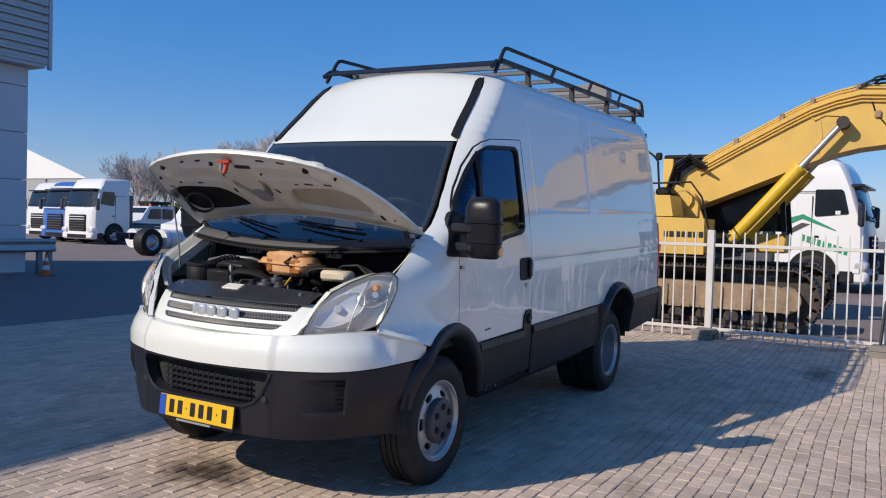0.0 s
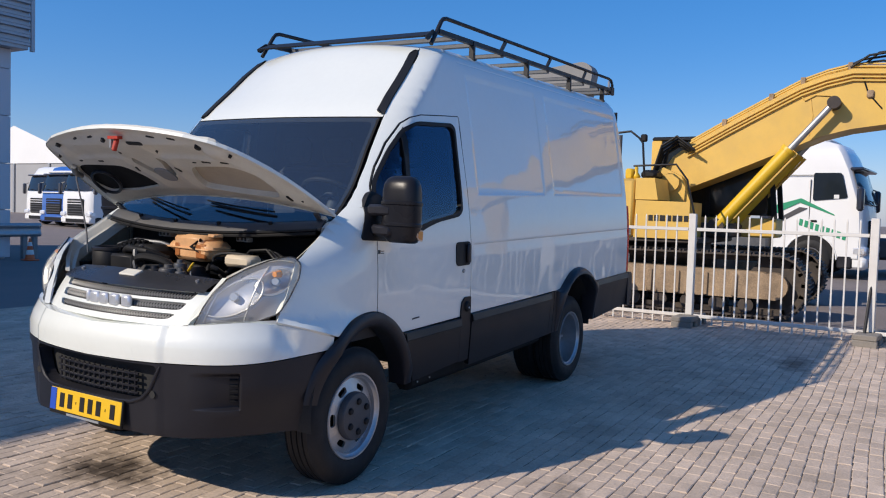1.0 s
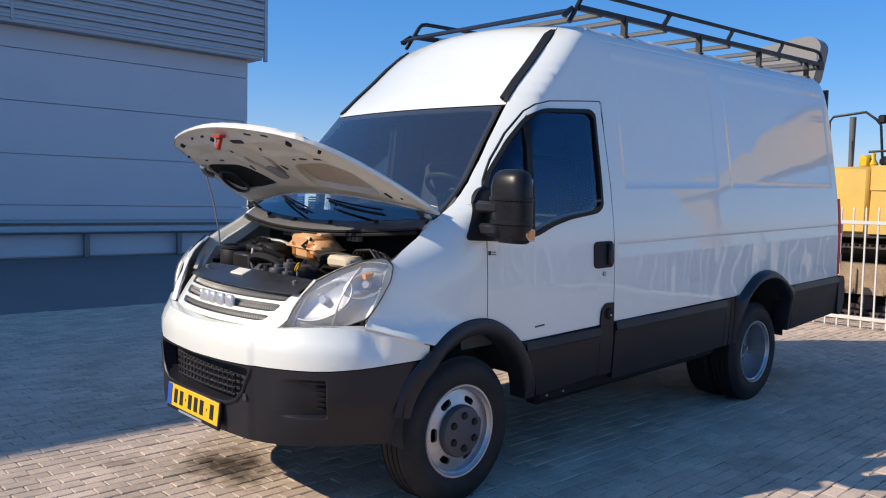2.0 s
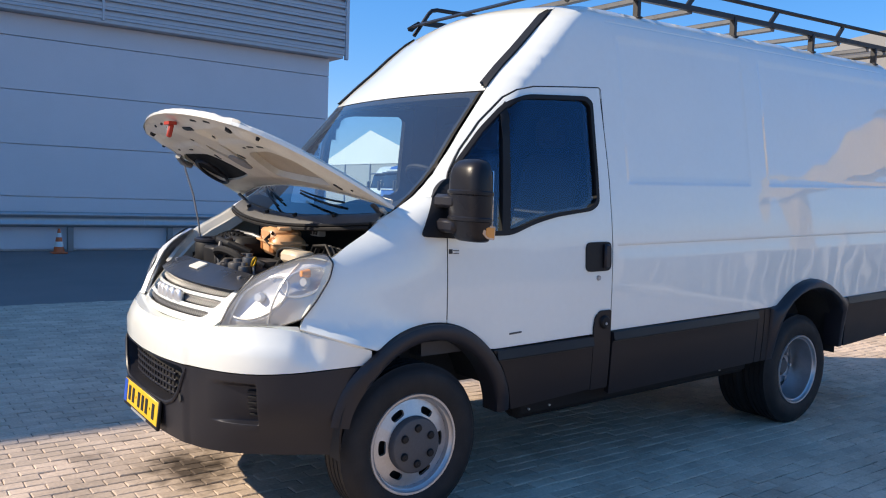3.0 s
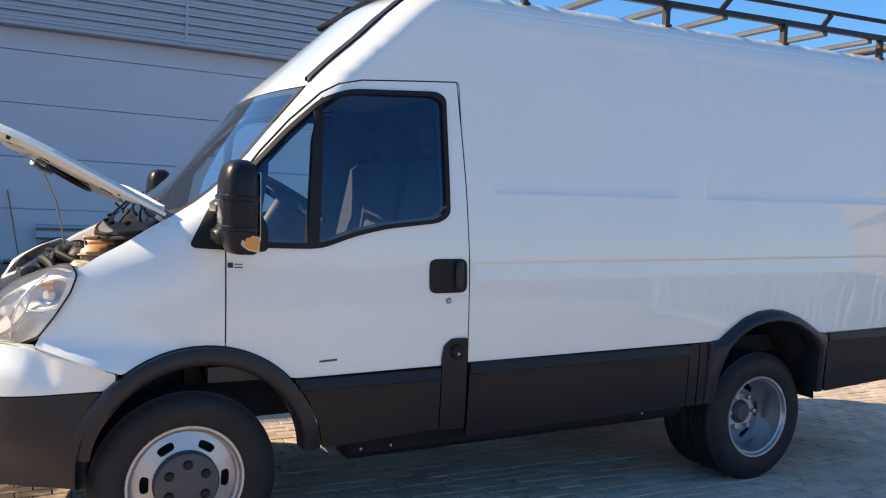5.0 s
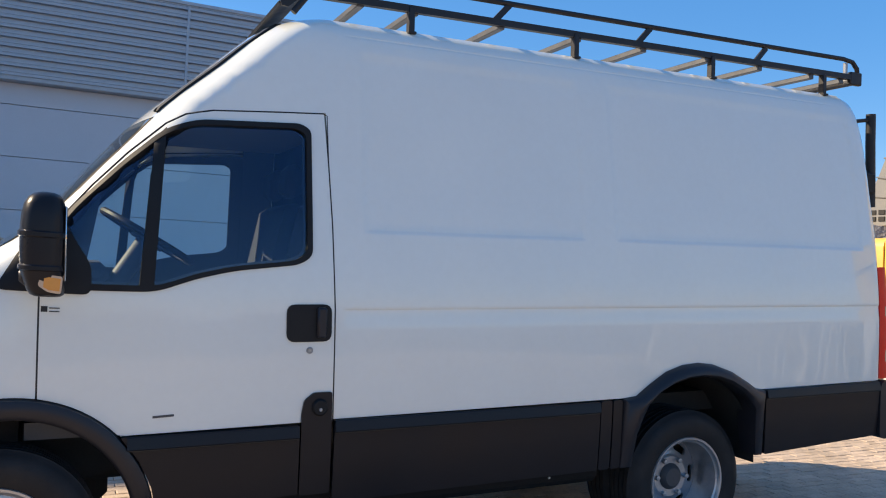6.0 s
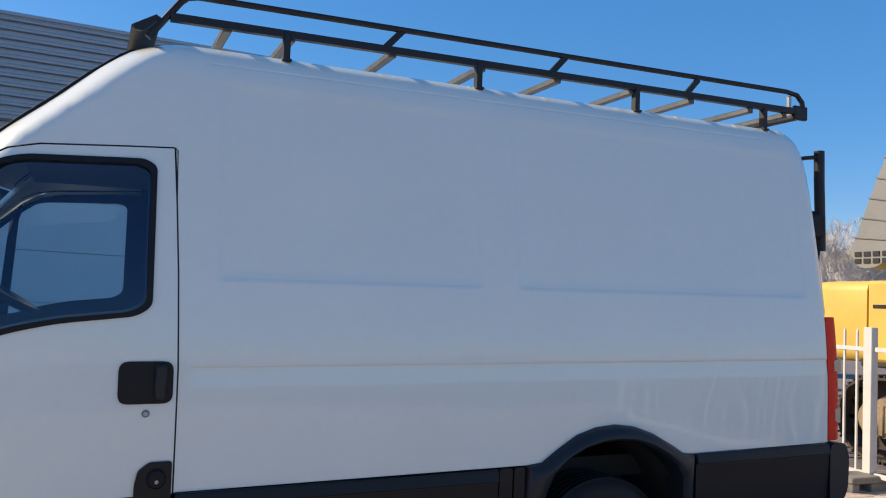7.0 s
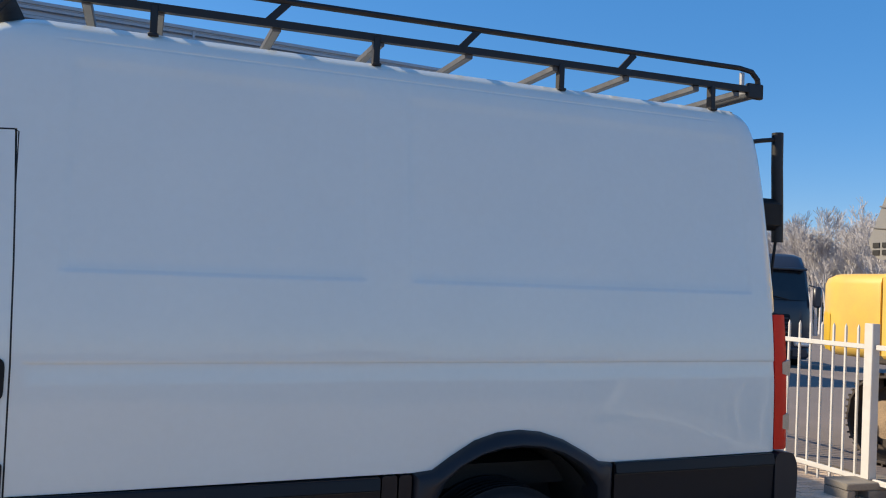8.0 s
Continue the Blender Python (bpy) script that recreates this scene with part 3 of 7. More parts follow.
WINDOW = rounded([(0.16, 1.275), (0.52, 1.275), (0.66, 1.325), (0.80, 1.357), (1.05, 1.385), (1.103, 1.42), (1.103, 1.94), (1.06, 1.965), (0.66, 1.945),
                  (0.54, 1.90), (0.40, 1.765), (0.24, 1.58), (0.155, 1.45)], 0.05)
REAR_ARCH = [(2.64, 0.768), (2.72, 0.775), (2.80, 0.825), (2.90, 0.88), (3.0, 0.908), (3.10, 0.916), (3.2, 0.905), (3.31, 0.87), (3.42, 0.815), (3.49, 0.775), (3.55, 0.768)]
GAP = 0.006


def front_arch_cut(r, a0, a1, n=12):
    return arc(*F_ARCH, r, a0, a1, n)


for s, hand in ((-1, "left"), (1, "right")):
    fender = [(-0.225, 0.798), (-0.50, 0.886), (-0.44, 1.0), (-0.375, 1.152), (-0.29, 1.21), (-0.2, 1.262), (-0.11, 1.325), (-0.03, 1.375), (0.04, 1.425),
              (0.10, 1.47), (0.136, 1.418), (0.136, 0.888)] + front_arch_cut(0.471, 81.6, 126)
    sheet("fender", fender, [], side(s), WHITE, van, du=0.05, dv=0.05, turn=s > 0)
    door_poly = [(0.142, 0.887)] + DOOR_TOP + DOOR_REAR + [(0.426, 0.752)] + front_arch_cut(0.471, 45, 80.4, 8)[:-1]
    door = sheet("front_door", door_poly, [WINDOW], side(s), WHITE, van, "white front door with a divided side window", du=0.05, dv=0.05, turn=s > 0)
    # body side with the windscreen pillar and the roof edge
    up = [(x - 0.0045, z + GAP) for x, z in DOOR_TOP]
    front = [(X_FRONT(z) + 0.012, z) for z in (1.43, 1.48, 1.54, 1.65, 1.75, 1.85, 1.95, 2.0, 2.1, 2.2, 2.3, 2.42, 2.465)]
    body = ([(1.206, 0.762)] + [(x + GAP, z) for x, z in DOOR_REAR[::-1][1:]] + [(1.172, 2.024)] + up[::-1][1:] + front
            + [(1.5, 2.465), (2.5, 2.465), (3.5, 2.465), (4.42, 2.465), (4.46, 2.40), (4.483, 2.25), (4.497, 1.85), (4.502, 1.45), (4.452, 1.432), (4.452, 0.775)] + REAR_ARCH[::-1])
    sheet("body_side", body, [], side(s), WHITE, van, du=0.09, dv=0.06,
          cuts_u=(*np.arange(0.08, 1.30, 0.025), 1.32, 1.34, 1.36, 2.41, 2.43, 2.45, 2.6, 2.62, 2.64, 4.31, 4.33, 4.35, 4.42, 4.44, 4.46, 4.48),
          cuts_v=(1.11, 1.13, 1.15, 1.175, 1.195, 1.196, 1.2, 1.201, 1.25, 1.518, 1.524, 1.53, 1.537, 2.27, 2.29, 2.31, 2.33, 2.378, 2.382, 2.386, 2.388, 2.3905, 2.393, 2.40, 2.43, 2.45), turn=s > 0)
    # black line laid in the gaps round the door to paint their shade
    gap_line = [(0.139, z) for z in (0.90, 1.1, 1.3, 1.41)] + [(x - 0.002, z + 0.003) for x, z in DOOR_TOP] + [(1.178, 2.012)] + [(x + 0.003, z) for x, z in DOOR_REAR]
    Geo().tube([(x, s * (half_width(x, z) - 0.003), z) for x, z in gap_line], 0.0042, n=6).make("door_seal", INK, door)
    # window: rubber frame, panes and the divider bar
    inner = [((x - 0.66) * 0.965 + 0.66, (z - 1.60) * 0.945 + 1.602) for x, z in WINDOW]
    wf = lambda x, z, s=s: (x, s * (half_width(x, z) + 0.007), z)
    seal = [((x - 0.66) * 1.012 + 0.66, (z - 1.60) * 1.012 + 1.60) for x, z in WINDOW]
    sheet("window_seal", seal, [inner], wf, BLACK, door, du=0.04, dv=0.04, lip=0.04, turn=s > 0)
    lining = [(0.20, 0.90)] + [(x + 0.03, z - 0.02) for x, z in DOOR_TOP[2:]] + [(1.15, 1.8), (1.17, 1.2), (1.17, 0.90)]
    sheet("door_lining", lining, [[((x - 0.66) * 0.95 + 0.66, (z - 1.60) * 0.93 + 1.605) for x, z in WINDOW]], lambda x, z, s=s: (x, s * (half_width(x, z) - 0.045), z), DASH, door, "dark grey inner door trim", du=0.08, dv=0.08, lip=0.0, turn=s < 0)
    pane = sheet("window_glass", [((x - 0.66) * 0.985 + 0.66, (z - 1.60) * 0.985 + 1.60) for x, z in WINDOW], [], lambda x, z, s=s: (x, s * (half_width(x, z) - 0.008), z), GLASS, door, du=0.1, dv=0.1, lip=0, turn=s > 0)
    pane.visible_shadow = False
    sheet("window_divider", [(0.458, 1.277), (0.508, 1.277), (0.548, 1.91), (0.505, 1.865)], [], lambda x, z, s=s: (x, s * (half_width(x, z) + 0.006), z), BLACK, door, du=0.1, dv=0.1, lip=0.04, turn=s > 0)
    sheet("pillar_lining", [(1.15, 0.80), (1.335, 0.80), (1.335, 2.06), (1.15, 2.03)], [], lambda x, z, s=s: (x, s * (half_width(x, z) - 0.05), z), DASH, van, du=0.1, dv=0.1, lip=0.02, turn=s < 0)
    # black mirror foot plate in the window's corner
    sheet("mirror_plate", rounded([(0.005, 1.262), (0.30, 1.255), (0.30, 1.36), (0.20, 1.53), (0.15, 1.50), (0.08, 1.41)], 0.03), [],
          lambda x, z, s=s: (x, s * (max(half_width(x, z), W_FULL(z) - 0.06) + 0.012), z), BLACK, door, du=0.06, dv=0.06, lip=0.03, turn=s > 0)
    # handle, keyhole
    recess = rounded([(1.005, 1.07), (1.188, 1.07), (1.188, 1.222), (1.005, 1.222)], 0.035)
    handle = sheet("door_handle", recess, [], lambda x, z, s=s: (x, s * (half_width(x, z) + 0.006), z), BLACK, door, "black recessed door handle", du=0.03, dv=0.03, lip=0.01, turn=s > 0)
    Geo().box(1.125, 1.165, s * 1.0, s * 1.022, 1.085, 1.21, 0.008).make("grip", PLASTIC, handle)
    Geo().lathe([(0.002, 0.006), (0.008, 0.006), (0.009, 0.003), (0.012, 0.006), (0.014, 0.0), (0.014, -0.01)] if s > 0 else
                [(0.002, -0.006), (0.008, -0.006), (0.009, -0.003), (0.012, -0.006), (0.014, 0.0), (0.014, 0.01)], (1.10, s * 1.001, 1.035), n=20).make("key_lock", STEEL, door)
    # lower grey cladding boards
    board = [(0.408, 0.747), (1.065, 0.748), (1.065, 0.478), (0.538, 0.455), (0.517, 0.56), (0.474, 0.66)]
    lower = lambda x, z, s=s: (x, s * (W_FULL(z) + 0.013 + 0.004 * step(0.66, 0.76, z)), z)

    def moulding(x0, x1, top, owner, s=s):
        """A strip along the upper edge of a cladding board, tilted to the sky, with a black line under it that paints
        the gap's shade.
        """
        prof = ((top - 0.046, 0.008), (top - 0.046, 0.025), (top - 0.042, 0.028), (top - 0.004, 0.019), (top, 0.015), (top, 0.004))
        Geo().grid([[(x0 + (x1 - x0) * k / 8, s * (W_FULL(z) + d), z) for z, d in prof] for k in range(9)]).make("moulding", TRIM, owner, fix=False, smooth=30)
        Geo().tube([(x0 + (x1 - x0) * k / 8, s * (W_FULL(top) + 0.016), top - 0.049) for k in range(9)], 0.003, n=6).make("groove", INK, owner)
    dc = sheet("door_cladding", rounded(board, 0.008), [], lower, TRIM, door, "dark grey plastic cladding", du=0.07, dv=0.06, lip=0.03, turn=s > 0)
    moulding(0.43, 1.062, 0.748, dc)
    sheet("pillar_cladding", rounded([(1.072, 0.47), (1.072, 0.79), (1.082, 0.84), (1.12, 0.868), (1.196, 0.868), (1.196, 0.47)], 0.01), [], lambda x, z, s=s: (x, s * (W_FULL(z) + 0.010), z), TRIM, van,
          "dark grey plastic cladding with the fuel filler", du=0.05, dv=0.05, lip=0.03, turn=s > 0)
    if s < 0:
        cap = Geo().lathe([(0.001, -0.012), (0.026, -0.012), (0.032, -0.006), (0.034, 0.01)], (1.145, s * 1.012, 0.812), n=24).make("fuel_cap", BLACK, van, "black round fuel cap")
        Geo().lathe([(0.001, -0.004), (0.006, -0.004), (0.007, 0.0)], (1.145, s * 1.024, 0.805), n=12).make("cap_lock", STEEL, cap)
    sc = sheet("sill_cladding", rounded([(1.208, 0.755), (2.505, 0.762), (2.505, 0.44), (1.208, 0.43)], 0.012), [], lower, TRIM, van, "dark grey plastic cladding", du=0.07, dv=0.06, lip=0.03, turn=s > 0)
    moulding(1.21, 2.502, 0.760, sc)
    for x0, x1 in ((2.512, 0.062 + 2.512), (2.582, 2.634)):
        sheet("sill_end", rounded([(x0, 0.762), (x1, 0.764), (x1, 0.44), (x0, 0.44)], 0.012), [], lambda x, z, s=s: (x, s * (W_FULL(z) + 0.012), z), TRIM, van, du=0.2, dv=0.08, lip=0.03, turn=s > 0)
    rc = sheet("rear_cladding", rounded([(3.56, 0.764), (4.44, 0.772), (4.44, 0.468), (3.575, 0.428)], 0.012), [], lower, TRIM, van, "dark grey plastic cladding", du=0.07, dv=0.06, lip=0.03, turn=s > 0)
    moulding(3.565, 4.437, 0.769, rc)
    # wheel arch flares: a rolled ring with an inward lip
    for name, outer, inner_ in (
            ("front_arch_flare", front_arch_cut(0.468, 4, 172, 34), front_arch_cut(0.395, 4, 172, 34)),
            ("rear_arch_flare", [(2.635, 0.44), (2.64, 0.60)] + REAR_ARCH + [(3.552, 0.60), (3.56, 0.428)],
             [(2.705, 0.44), (2.715, 0.60), (2.735, 0.67), (2.77, 0.74), (2.83, 0.79), (2.92, 0.828), (3.01, 0.848), (3.10, 0.853), (3.19, 0.845), (3.28, 0.82), (3.36, 0.78), (3.42, 0.735), (3.46, 0.68), (3.475, 0.60), (3.51, 0.428)])):
        rows = []
        for (ox, oz), (ix, iz) in zip(outer, inner_):
            row = []
            for t, d in (((0.0, -0.004), (0.06, 0.020), (0.35, 0.030), (0.75, 0.026), (0.97, 0.010), (1.0, -0.01), (1.0, -0.10)) if name[0] == "f" else
                         ((0.0, -0.004), (0.06, 0.024), (0.25, 0.042), (0.55, 0.056), (0.80, 0.058), (0.97, 0.046), (1.0, 0.03), (1.0, -0.09))):
                x, z = ox + (ix - ox) * t, oz + (iz - oz) * t
                w = W_FULL(z) if x > -0.2 else W_FULL(z) + (arch_plan(x) - W_FULL(z)) * step(-0.2, -0.34, x)
                if name[0] == "f" and d > 0:
                    d *= (1 - 0.85 * step(-0.24, -0.37, x)) * (0.35 + 0.65 * step(0.42, 0.56, z))
                if name[0] == "r" and d > 0:
                    d = 0.014 + (d - 0.014) * step(0.46, 0.72, z)
                row.append((x, s * (w + d), z))
            rows.append(row)
        Geo().grid(rows).make(name, PLASTIC, van, "dark grey plastic wheel arch flare")
    # wheel well liners
    for c, r, w0, a0, a1 in ((F_ARCH, 0.44, 0.62, 18, 190), (R_ARCH, 0.46, 0.45, -3, 172)):
        ring = arc(*c, r, a0, a1, 20)
        Geo().grid([[(x, s * 0.955, z) for x, z in ring], [(x, s * w0, z) for x, z in ring]]).make("wheel_well", DARK, van, fix=False)
        Geo().add([(x, s * w0, z) for x, z in ring], [tuple(range(len(ring)))]).make("wheel_well_wall", DARK, van, fix=False)
    # door mirror with its arms and amber lamp
    mirror = Geo()
    my, mx = s * 1.13, 0.122
    rows = []
    for z, cx, wx, wy in ((1.262, 0.138, 0.040, 0.070), (1.268, 0.136, 0.050, 0.084), (1.285, 0.132, 0.056, 0.094), (1.33, 0.125, 0.063, 0.103), (1.346, 0.123, 0.065, 0.106), (1.350, 0.121, 0.070, 0.111), (1.362, 0.121, 0.070, 0.111),
                          (1.367, 0.122, 0.066, 0.107), (1.41, 0.122, 0.067, 0.109), (1.455, 0.122, 0.067, 0.109), (1.460, 0.121, 0.072, 0.114), (1.473, 0.121, 0.072, 0.114), (1.478, 0.122, 0.067, 0.108), (1.53, 0.123, 0.065, 0.106),
                          (1.565, 0.125, 0.060, 0.099), (1.588, 0.128, 0.051, 0.088), (1.602, 0.131, 0.038, 0.070), (1.608, 0.133, 0.020, 0.045)):
        rows.append([(cx + wx * math.copysign(abs(math.cos(a)) ** 0.7, math.cos(a)), my + wy * math.copysign(abs(math.sin(a)) ** 0.7, math.sin(a)), z)
                     for a in [2 * math.pi * i / 32 for i in range(32)]])
    mirror.grid(rows, wrap=True).add(rows[0], [tuple(range(32))]).add(rows[-1], [tuple(range(32))])
    mirror.v = [(x + 0.03, y, z - 0.006) for x, y, z in mirror.v]
    mo = mirror.make("door_mirror", TRIM, van, "black ribbed plastic door mirror housing", smooth=35)
    Geo().box(0.214, 0.2208, my - 0.076, my + 0.076, 1.31, 1.56, 0.004).make("mirror_glass", mat("mirror_" + hand, (0.8, 0.8, 0.8), 0.03, metal=1, var=0.01), mo)
    yo = sorted((my + s * 0.05, my + s * 0.100))
    ind = Geo().prism(rounded([(0.142, 1.294), (0.170, 1.274), (0.208, 1.268), (0.213, 1.326), (0.152, 1.332)], 0.008, 3), *yo).make("indicator", LENSCLEAR, mo, "clear indicator lens with an amber bulb", smooth=0)
    yo = sorted((my + s * 0.08, my + s * 0.1015))
    Geo().prism([(0.158, 1.290), (0.172, 1.281), (0.204, 1.277), (0.207, 1.319), (0.160, 1.324)], *yo).make("indicator_bulb", AMBER, ind, smooth=0)
    for zz in (1.315, 1.42):
        Geo().box(mx - 0.04, mx + 0.035, s * 0.95, s * 1.10, zz - 0.03, zz + 0.03, 0.015).make("mirror_arm", PLASTIC, mo)
    # black edge strip along the roof front
    strip = []
    for z in (1.985, 2.0, 2.1, 2.2, 2.3, 2.4, 2.435):
        x = X_FRONT(z) + 0.012
        hw = half_width(x, z)
        k = 0.2 if z in (1.985, 2.435) else 1.0
        strip.append([(x + 0.004, s * (hw + 0.002), z), (x - 0.008, s * (hw + 0.003), z + 0.006 * k), (x - 0.016, s * (hw - 0.03), z + 0.008 * k), (x - 0.022, s * (hw - 0.050 * k), z + 0.006 * k), (x - 0.006, s * (hw - 0.054 * k), z - 0.004)])
    Geo().grid(strip).make("roof_edge_strip", BLACK, van, smooth=30)

# roof with its sloping front, one skin
rows = []
N = 28
for z in (1.965, 2.0, 2.06, 2.12, 2.2, 2.28, 2.36, 2.42, 2.45, 2.465):
    x = X_FRONT(z) + 0.012
    hw = half_width(x, z) - 0.006 * (1 - step(2.40, 2.46, z))
    k = step(2.36, 2.465, z)
    rows.append([(x - (0.085 - 0.01 * k) * (1 - (j / N * 2 - 1) ** 2), hw * (j / N * 2 - 1), z + 0.032 * k * (1 - (j / N * 2 - 1) ** 2)) for j in range(N + 1)])
for x in (1.13, 1.2, 1.3, 1.45, 1.7, 2.0, 2.4, 2.8, 3.2, 3.6, 4.0, 4.25, 4.36, 4.40):
    k = step(1.05, 1.5, x)
    cz = 0.035 + 0.02 * k - 0.025 * step(4.2, 4.40, x)
    hw = half_width(x, 2.465)
    rows.append([(x - 0.075 * (1 - (j / N * 2 - 1) ** 2) * (1 - k), hw * (j / N * 2 - 1), 2.465 + cz * (1 - abs(j / N * 2 - 1) ** 2.5)) for j in range(N + 1)])
Geo().grid(rows).make("roof", WHITE, van, smooth=60)
for s in (-1, 1):
    Geo().prism([(s * 0.004, 0.5), (s * 0.93, 0.5), (s * 0.93, 1.3), (s * 0.78, 2.25), (s * 0.70, 2.43), (s * 0.004, 2.46)], 4.34, 4.40, "x").make("rear_door", WHITE, van, "white rear door")

# windscreen, its black border and the wipers
def screen(u, v):
    z = 1.36 + (1.962 - 1.36) * v
    x = X_FRONT(z) + 0.004
    hw = half_width(x, z) - 0.006
    b = 0.12 - 0.035 * v
    return (x - b * (1 - u * u), hw * u, z - 0.05 * (1 - v) * (1 - u * u))


ws = sheet("windscreen", [(-0.985, 0.0), (0.985, 0.0), (0.985, 0.99), (-0.985, 0.99)], [], screen, SCREENGLASS, van, "tinted windscreen glass", du=0.1, dv=0.1, lip=0, turn=True)
ws.visible_shadow = False
sheet("windscreen_border", [(-0.998, -0.02), (0.998, -0.02), (0.998, 1.0), (-0.998, 1.0)], [rounded([(-0.955, 0.085), (0.955, 0.085), (0.955, 0.955), (-0.955, 0.955)], 0.06)],
      lambda u, v: tuple(Vector(screen(u, v)) + Vector((0.003, 0, -0.003))), BLACK, van, du=0.1, dv=0.1, lip=0, turn=True)
for a, b in (((0.10, 0.02), (0.75, 0.14)), ((-0.62, 0.02), (0.0, 0.13))):
    wp = [Vector(screen(a[0] + (b[0] - a[0]) * t, a[1] + (b[1] - a[1]) * t)) + Vector((-0.02, 0, 0.018)) for t in (0, 0.25, 0.5, 0.75, 1)]
    wo = Geo().tube(wp, 0.006, n=6).make("wiper_arm", BLACK, van)
    c = (b[0] + a[0]) / 2 - 0.05
    bl = [Vector(screen(c - 0.32 + 0.64 * t + 0.12, 0.07 + 0.09 * t)) + Vector((-0.012, 0, 0.012)) for t in (0, 0.25, 0.5, 0.75, 1)]
    Geo().tube(bl, 0.005, n=6).make("wiper_blade", BLACK, wo)

# nose: plan line of the front, from the middle to the wheel arch
PLAN = [(0.0, -0.875), (0.2, -0.868), (0.42, -0.835), (0.62, -0.765), (0.77, -0.665), (0.873, -0.53), (0.936, -0.38), (0.974, -0.24)]
_len = [0.0]
for (ya, xa), (yb, xb) in zip(PLAN, PLAN[1:]):
    _len.append(_len[-1] + math.hypot(yb - ya, xb - xa))
PX = curve([(-_len[1], PLAN[1][1])] + [(t, p[1]) for t, p in zip(_len, PLAN)])
PY = curve([(-_len[1], -PLAN[1][0])] + [(t, p[0]) for t, p in zip(_len, PLAN)])
S_END = _len[-1]


def nose(out):
    """Surface of the front: u runs along the plan line (minus: left side), v is height, out(a, z) how far it stands off the line."""
    def f(u, z):
        a, s = abs(u), (1 if u >= 0 else -1)
        x, y = PX(a), PY(a)
        e = 1e-3
        t = Vector((PX(min(a + e, S_END)) - PX(a - e), PY(min(a + e, S_END)) - PY(a - e), 0)).normalized()
        d = out(a, z)
        return (x - t.y * d, s * (y + t.x * d), z)
    return f


TOP_IN = curve([(0.0, -0.05), (0.8, -0.05), (1.015, -0.036), (1.125, -0.002), (1.23, 0.012), (1.292, 0.018)])


def bumper_out(a, z):
    o = -0.02 + 0.02 * step(0.25, 0.42, z)
    k = step(0.95, 1.1, a)
    o += TOP_IN(a) * step(0.76 - 0.06 * k, 0.90 - 0.10 * k, z)
    o -= 0.085 * (1 - step(0.34, 0.60, z)) * step(0.45, 0.9, a) * (1 - 0.6 * step(1.0, 1.25, a))
    o -= 0.035 * (1 - step(0.24, 0.34, z))
    # the middle part stands proud of the corners
    o -= 0.008 * step(0.430, 0.480, a) * (1 - 0.6 * step(0.6, 0.95, a))
    # lamp recess in the corner, deepest at its outer end, with a ledge below
    o -= 0.042 * step(0.58, 0.80, a) * (1 - step(0.818, 0.832, a)) * step(0.486, 0.498, z) * (1 - step(0.640, 0.668, z))
    return o


bump = nose(bumper_out)
DARK_TOP = curve([(0.0, 0.690), (0.45, 0.697), (0.75, 0.700), (S_END, 0.735)])
LIGHT_TOP = curve([(0.0, 0.845), (0.5, 0.862), (0.85, 0.887), (1.0, 0.872), (S_END, 0.797)])
us = [-S_END + 2 * S_END * i / 40 for i in range(41)]
CREASE = [k * u for k in (-1, 1) for u in (0.425, 0.435, 0.445, 0.455, 0.465, 0.475, 0.485)]
front_bumper = sheet("front_bumper", [(u, DARK_TOP(abs(u)) + 0.003) for u in us] + [(u, LIGHT_TOP(abs(u))) for u in us[::-1]], [], lambda u, z: bump(-u, z), WHITE, van,
                     "white upper front bumper", du=0.06, dv=0.05, cuts_u=CREASE, lip=0.04)
shelf = [Vector(bump(u, LIGHT_TOP(abs(u)) - 0.003)) for u in us if abs(u) < 0.80]
Geo().grid([[tuple(p) for p in shelf], [tuple(p + Vector((0.05, 0, 0.002))) for p in shelf], [tuple(p + Vector((0.11, 0, 0.0))) for p in shelf]]).make("bumper_shelf", WHITE, front_bumper, fix=False)


# black strip behind the bumper's top paints the gap below the grille in shade
shelf_in = nose(lambda a, z: bumper_out(a, z) - 0.12)
shelf_out = nose(lambda a, z: bumper_out(a, z) - 0.003)
Geo().grid([[f(u, LIGHT_TOP(abs(u)) - dz) for u in us if abs(u) < 0.95] for f, dz in ((shelf_out, 0.004), (shelf_in, -0.002))]).make("bumper_shelf", BLACK, van, fix=False)


def along(x):
    """Where the plan line of the front reaches x."""
    return min((abs(PX(i * S_END / 400) - x), i * S_END / 400) for i in range(401))[1]


LOW = curve([(0.0, 0.372), (0.35, 0.365), (0.7, 0.352), (1.0, 0.350), (S_END, 0.36)])
wheel_cut = [(along(F_ARCH[0] - math.sqrt(0.415 ** 2 - (z - F_ARCH[1]) ** 2)), z) for z in (0.36, 0.40, 0.44, 0.48, 0.52, 0.56, 0.60, 0.64, 0.68, 0.715)]
inside = [u for u in us if abs(u) < wheel_cut[0][0] - 0.01]
low = [(-u, z) for u, z in wheel_cut[::-1]] + [(u, LOW(abs(u))) for u in inside] + wheel_cut
intake = rounded([(-0.452, 0.686), (0.452, 0.686), (0.385, 0.545), (0.30, 0.512), (-0.30, 0.512), (-0.385, 0.545)], 0.05)
FOG_U = [k * u for k in (-1, 1) for u in (0.62, 0.66, 0.70, 0.74, 0.77, 0.79, 0.81, 0.818, 0.8225, 0.8275, 0.832)]
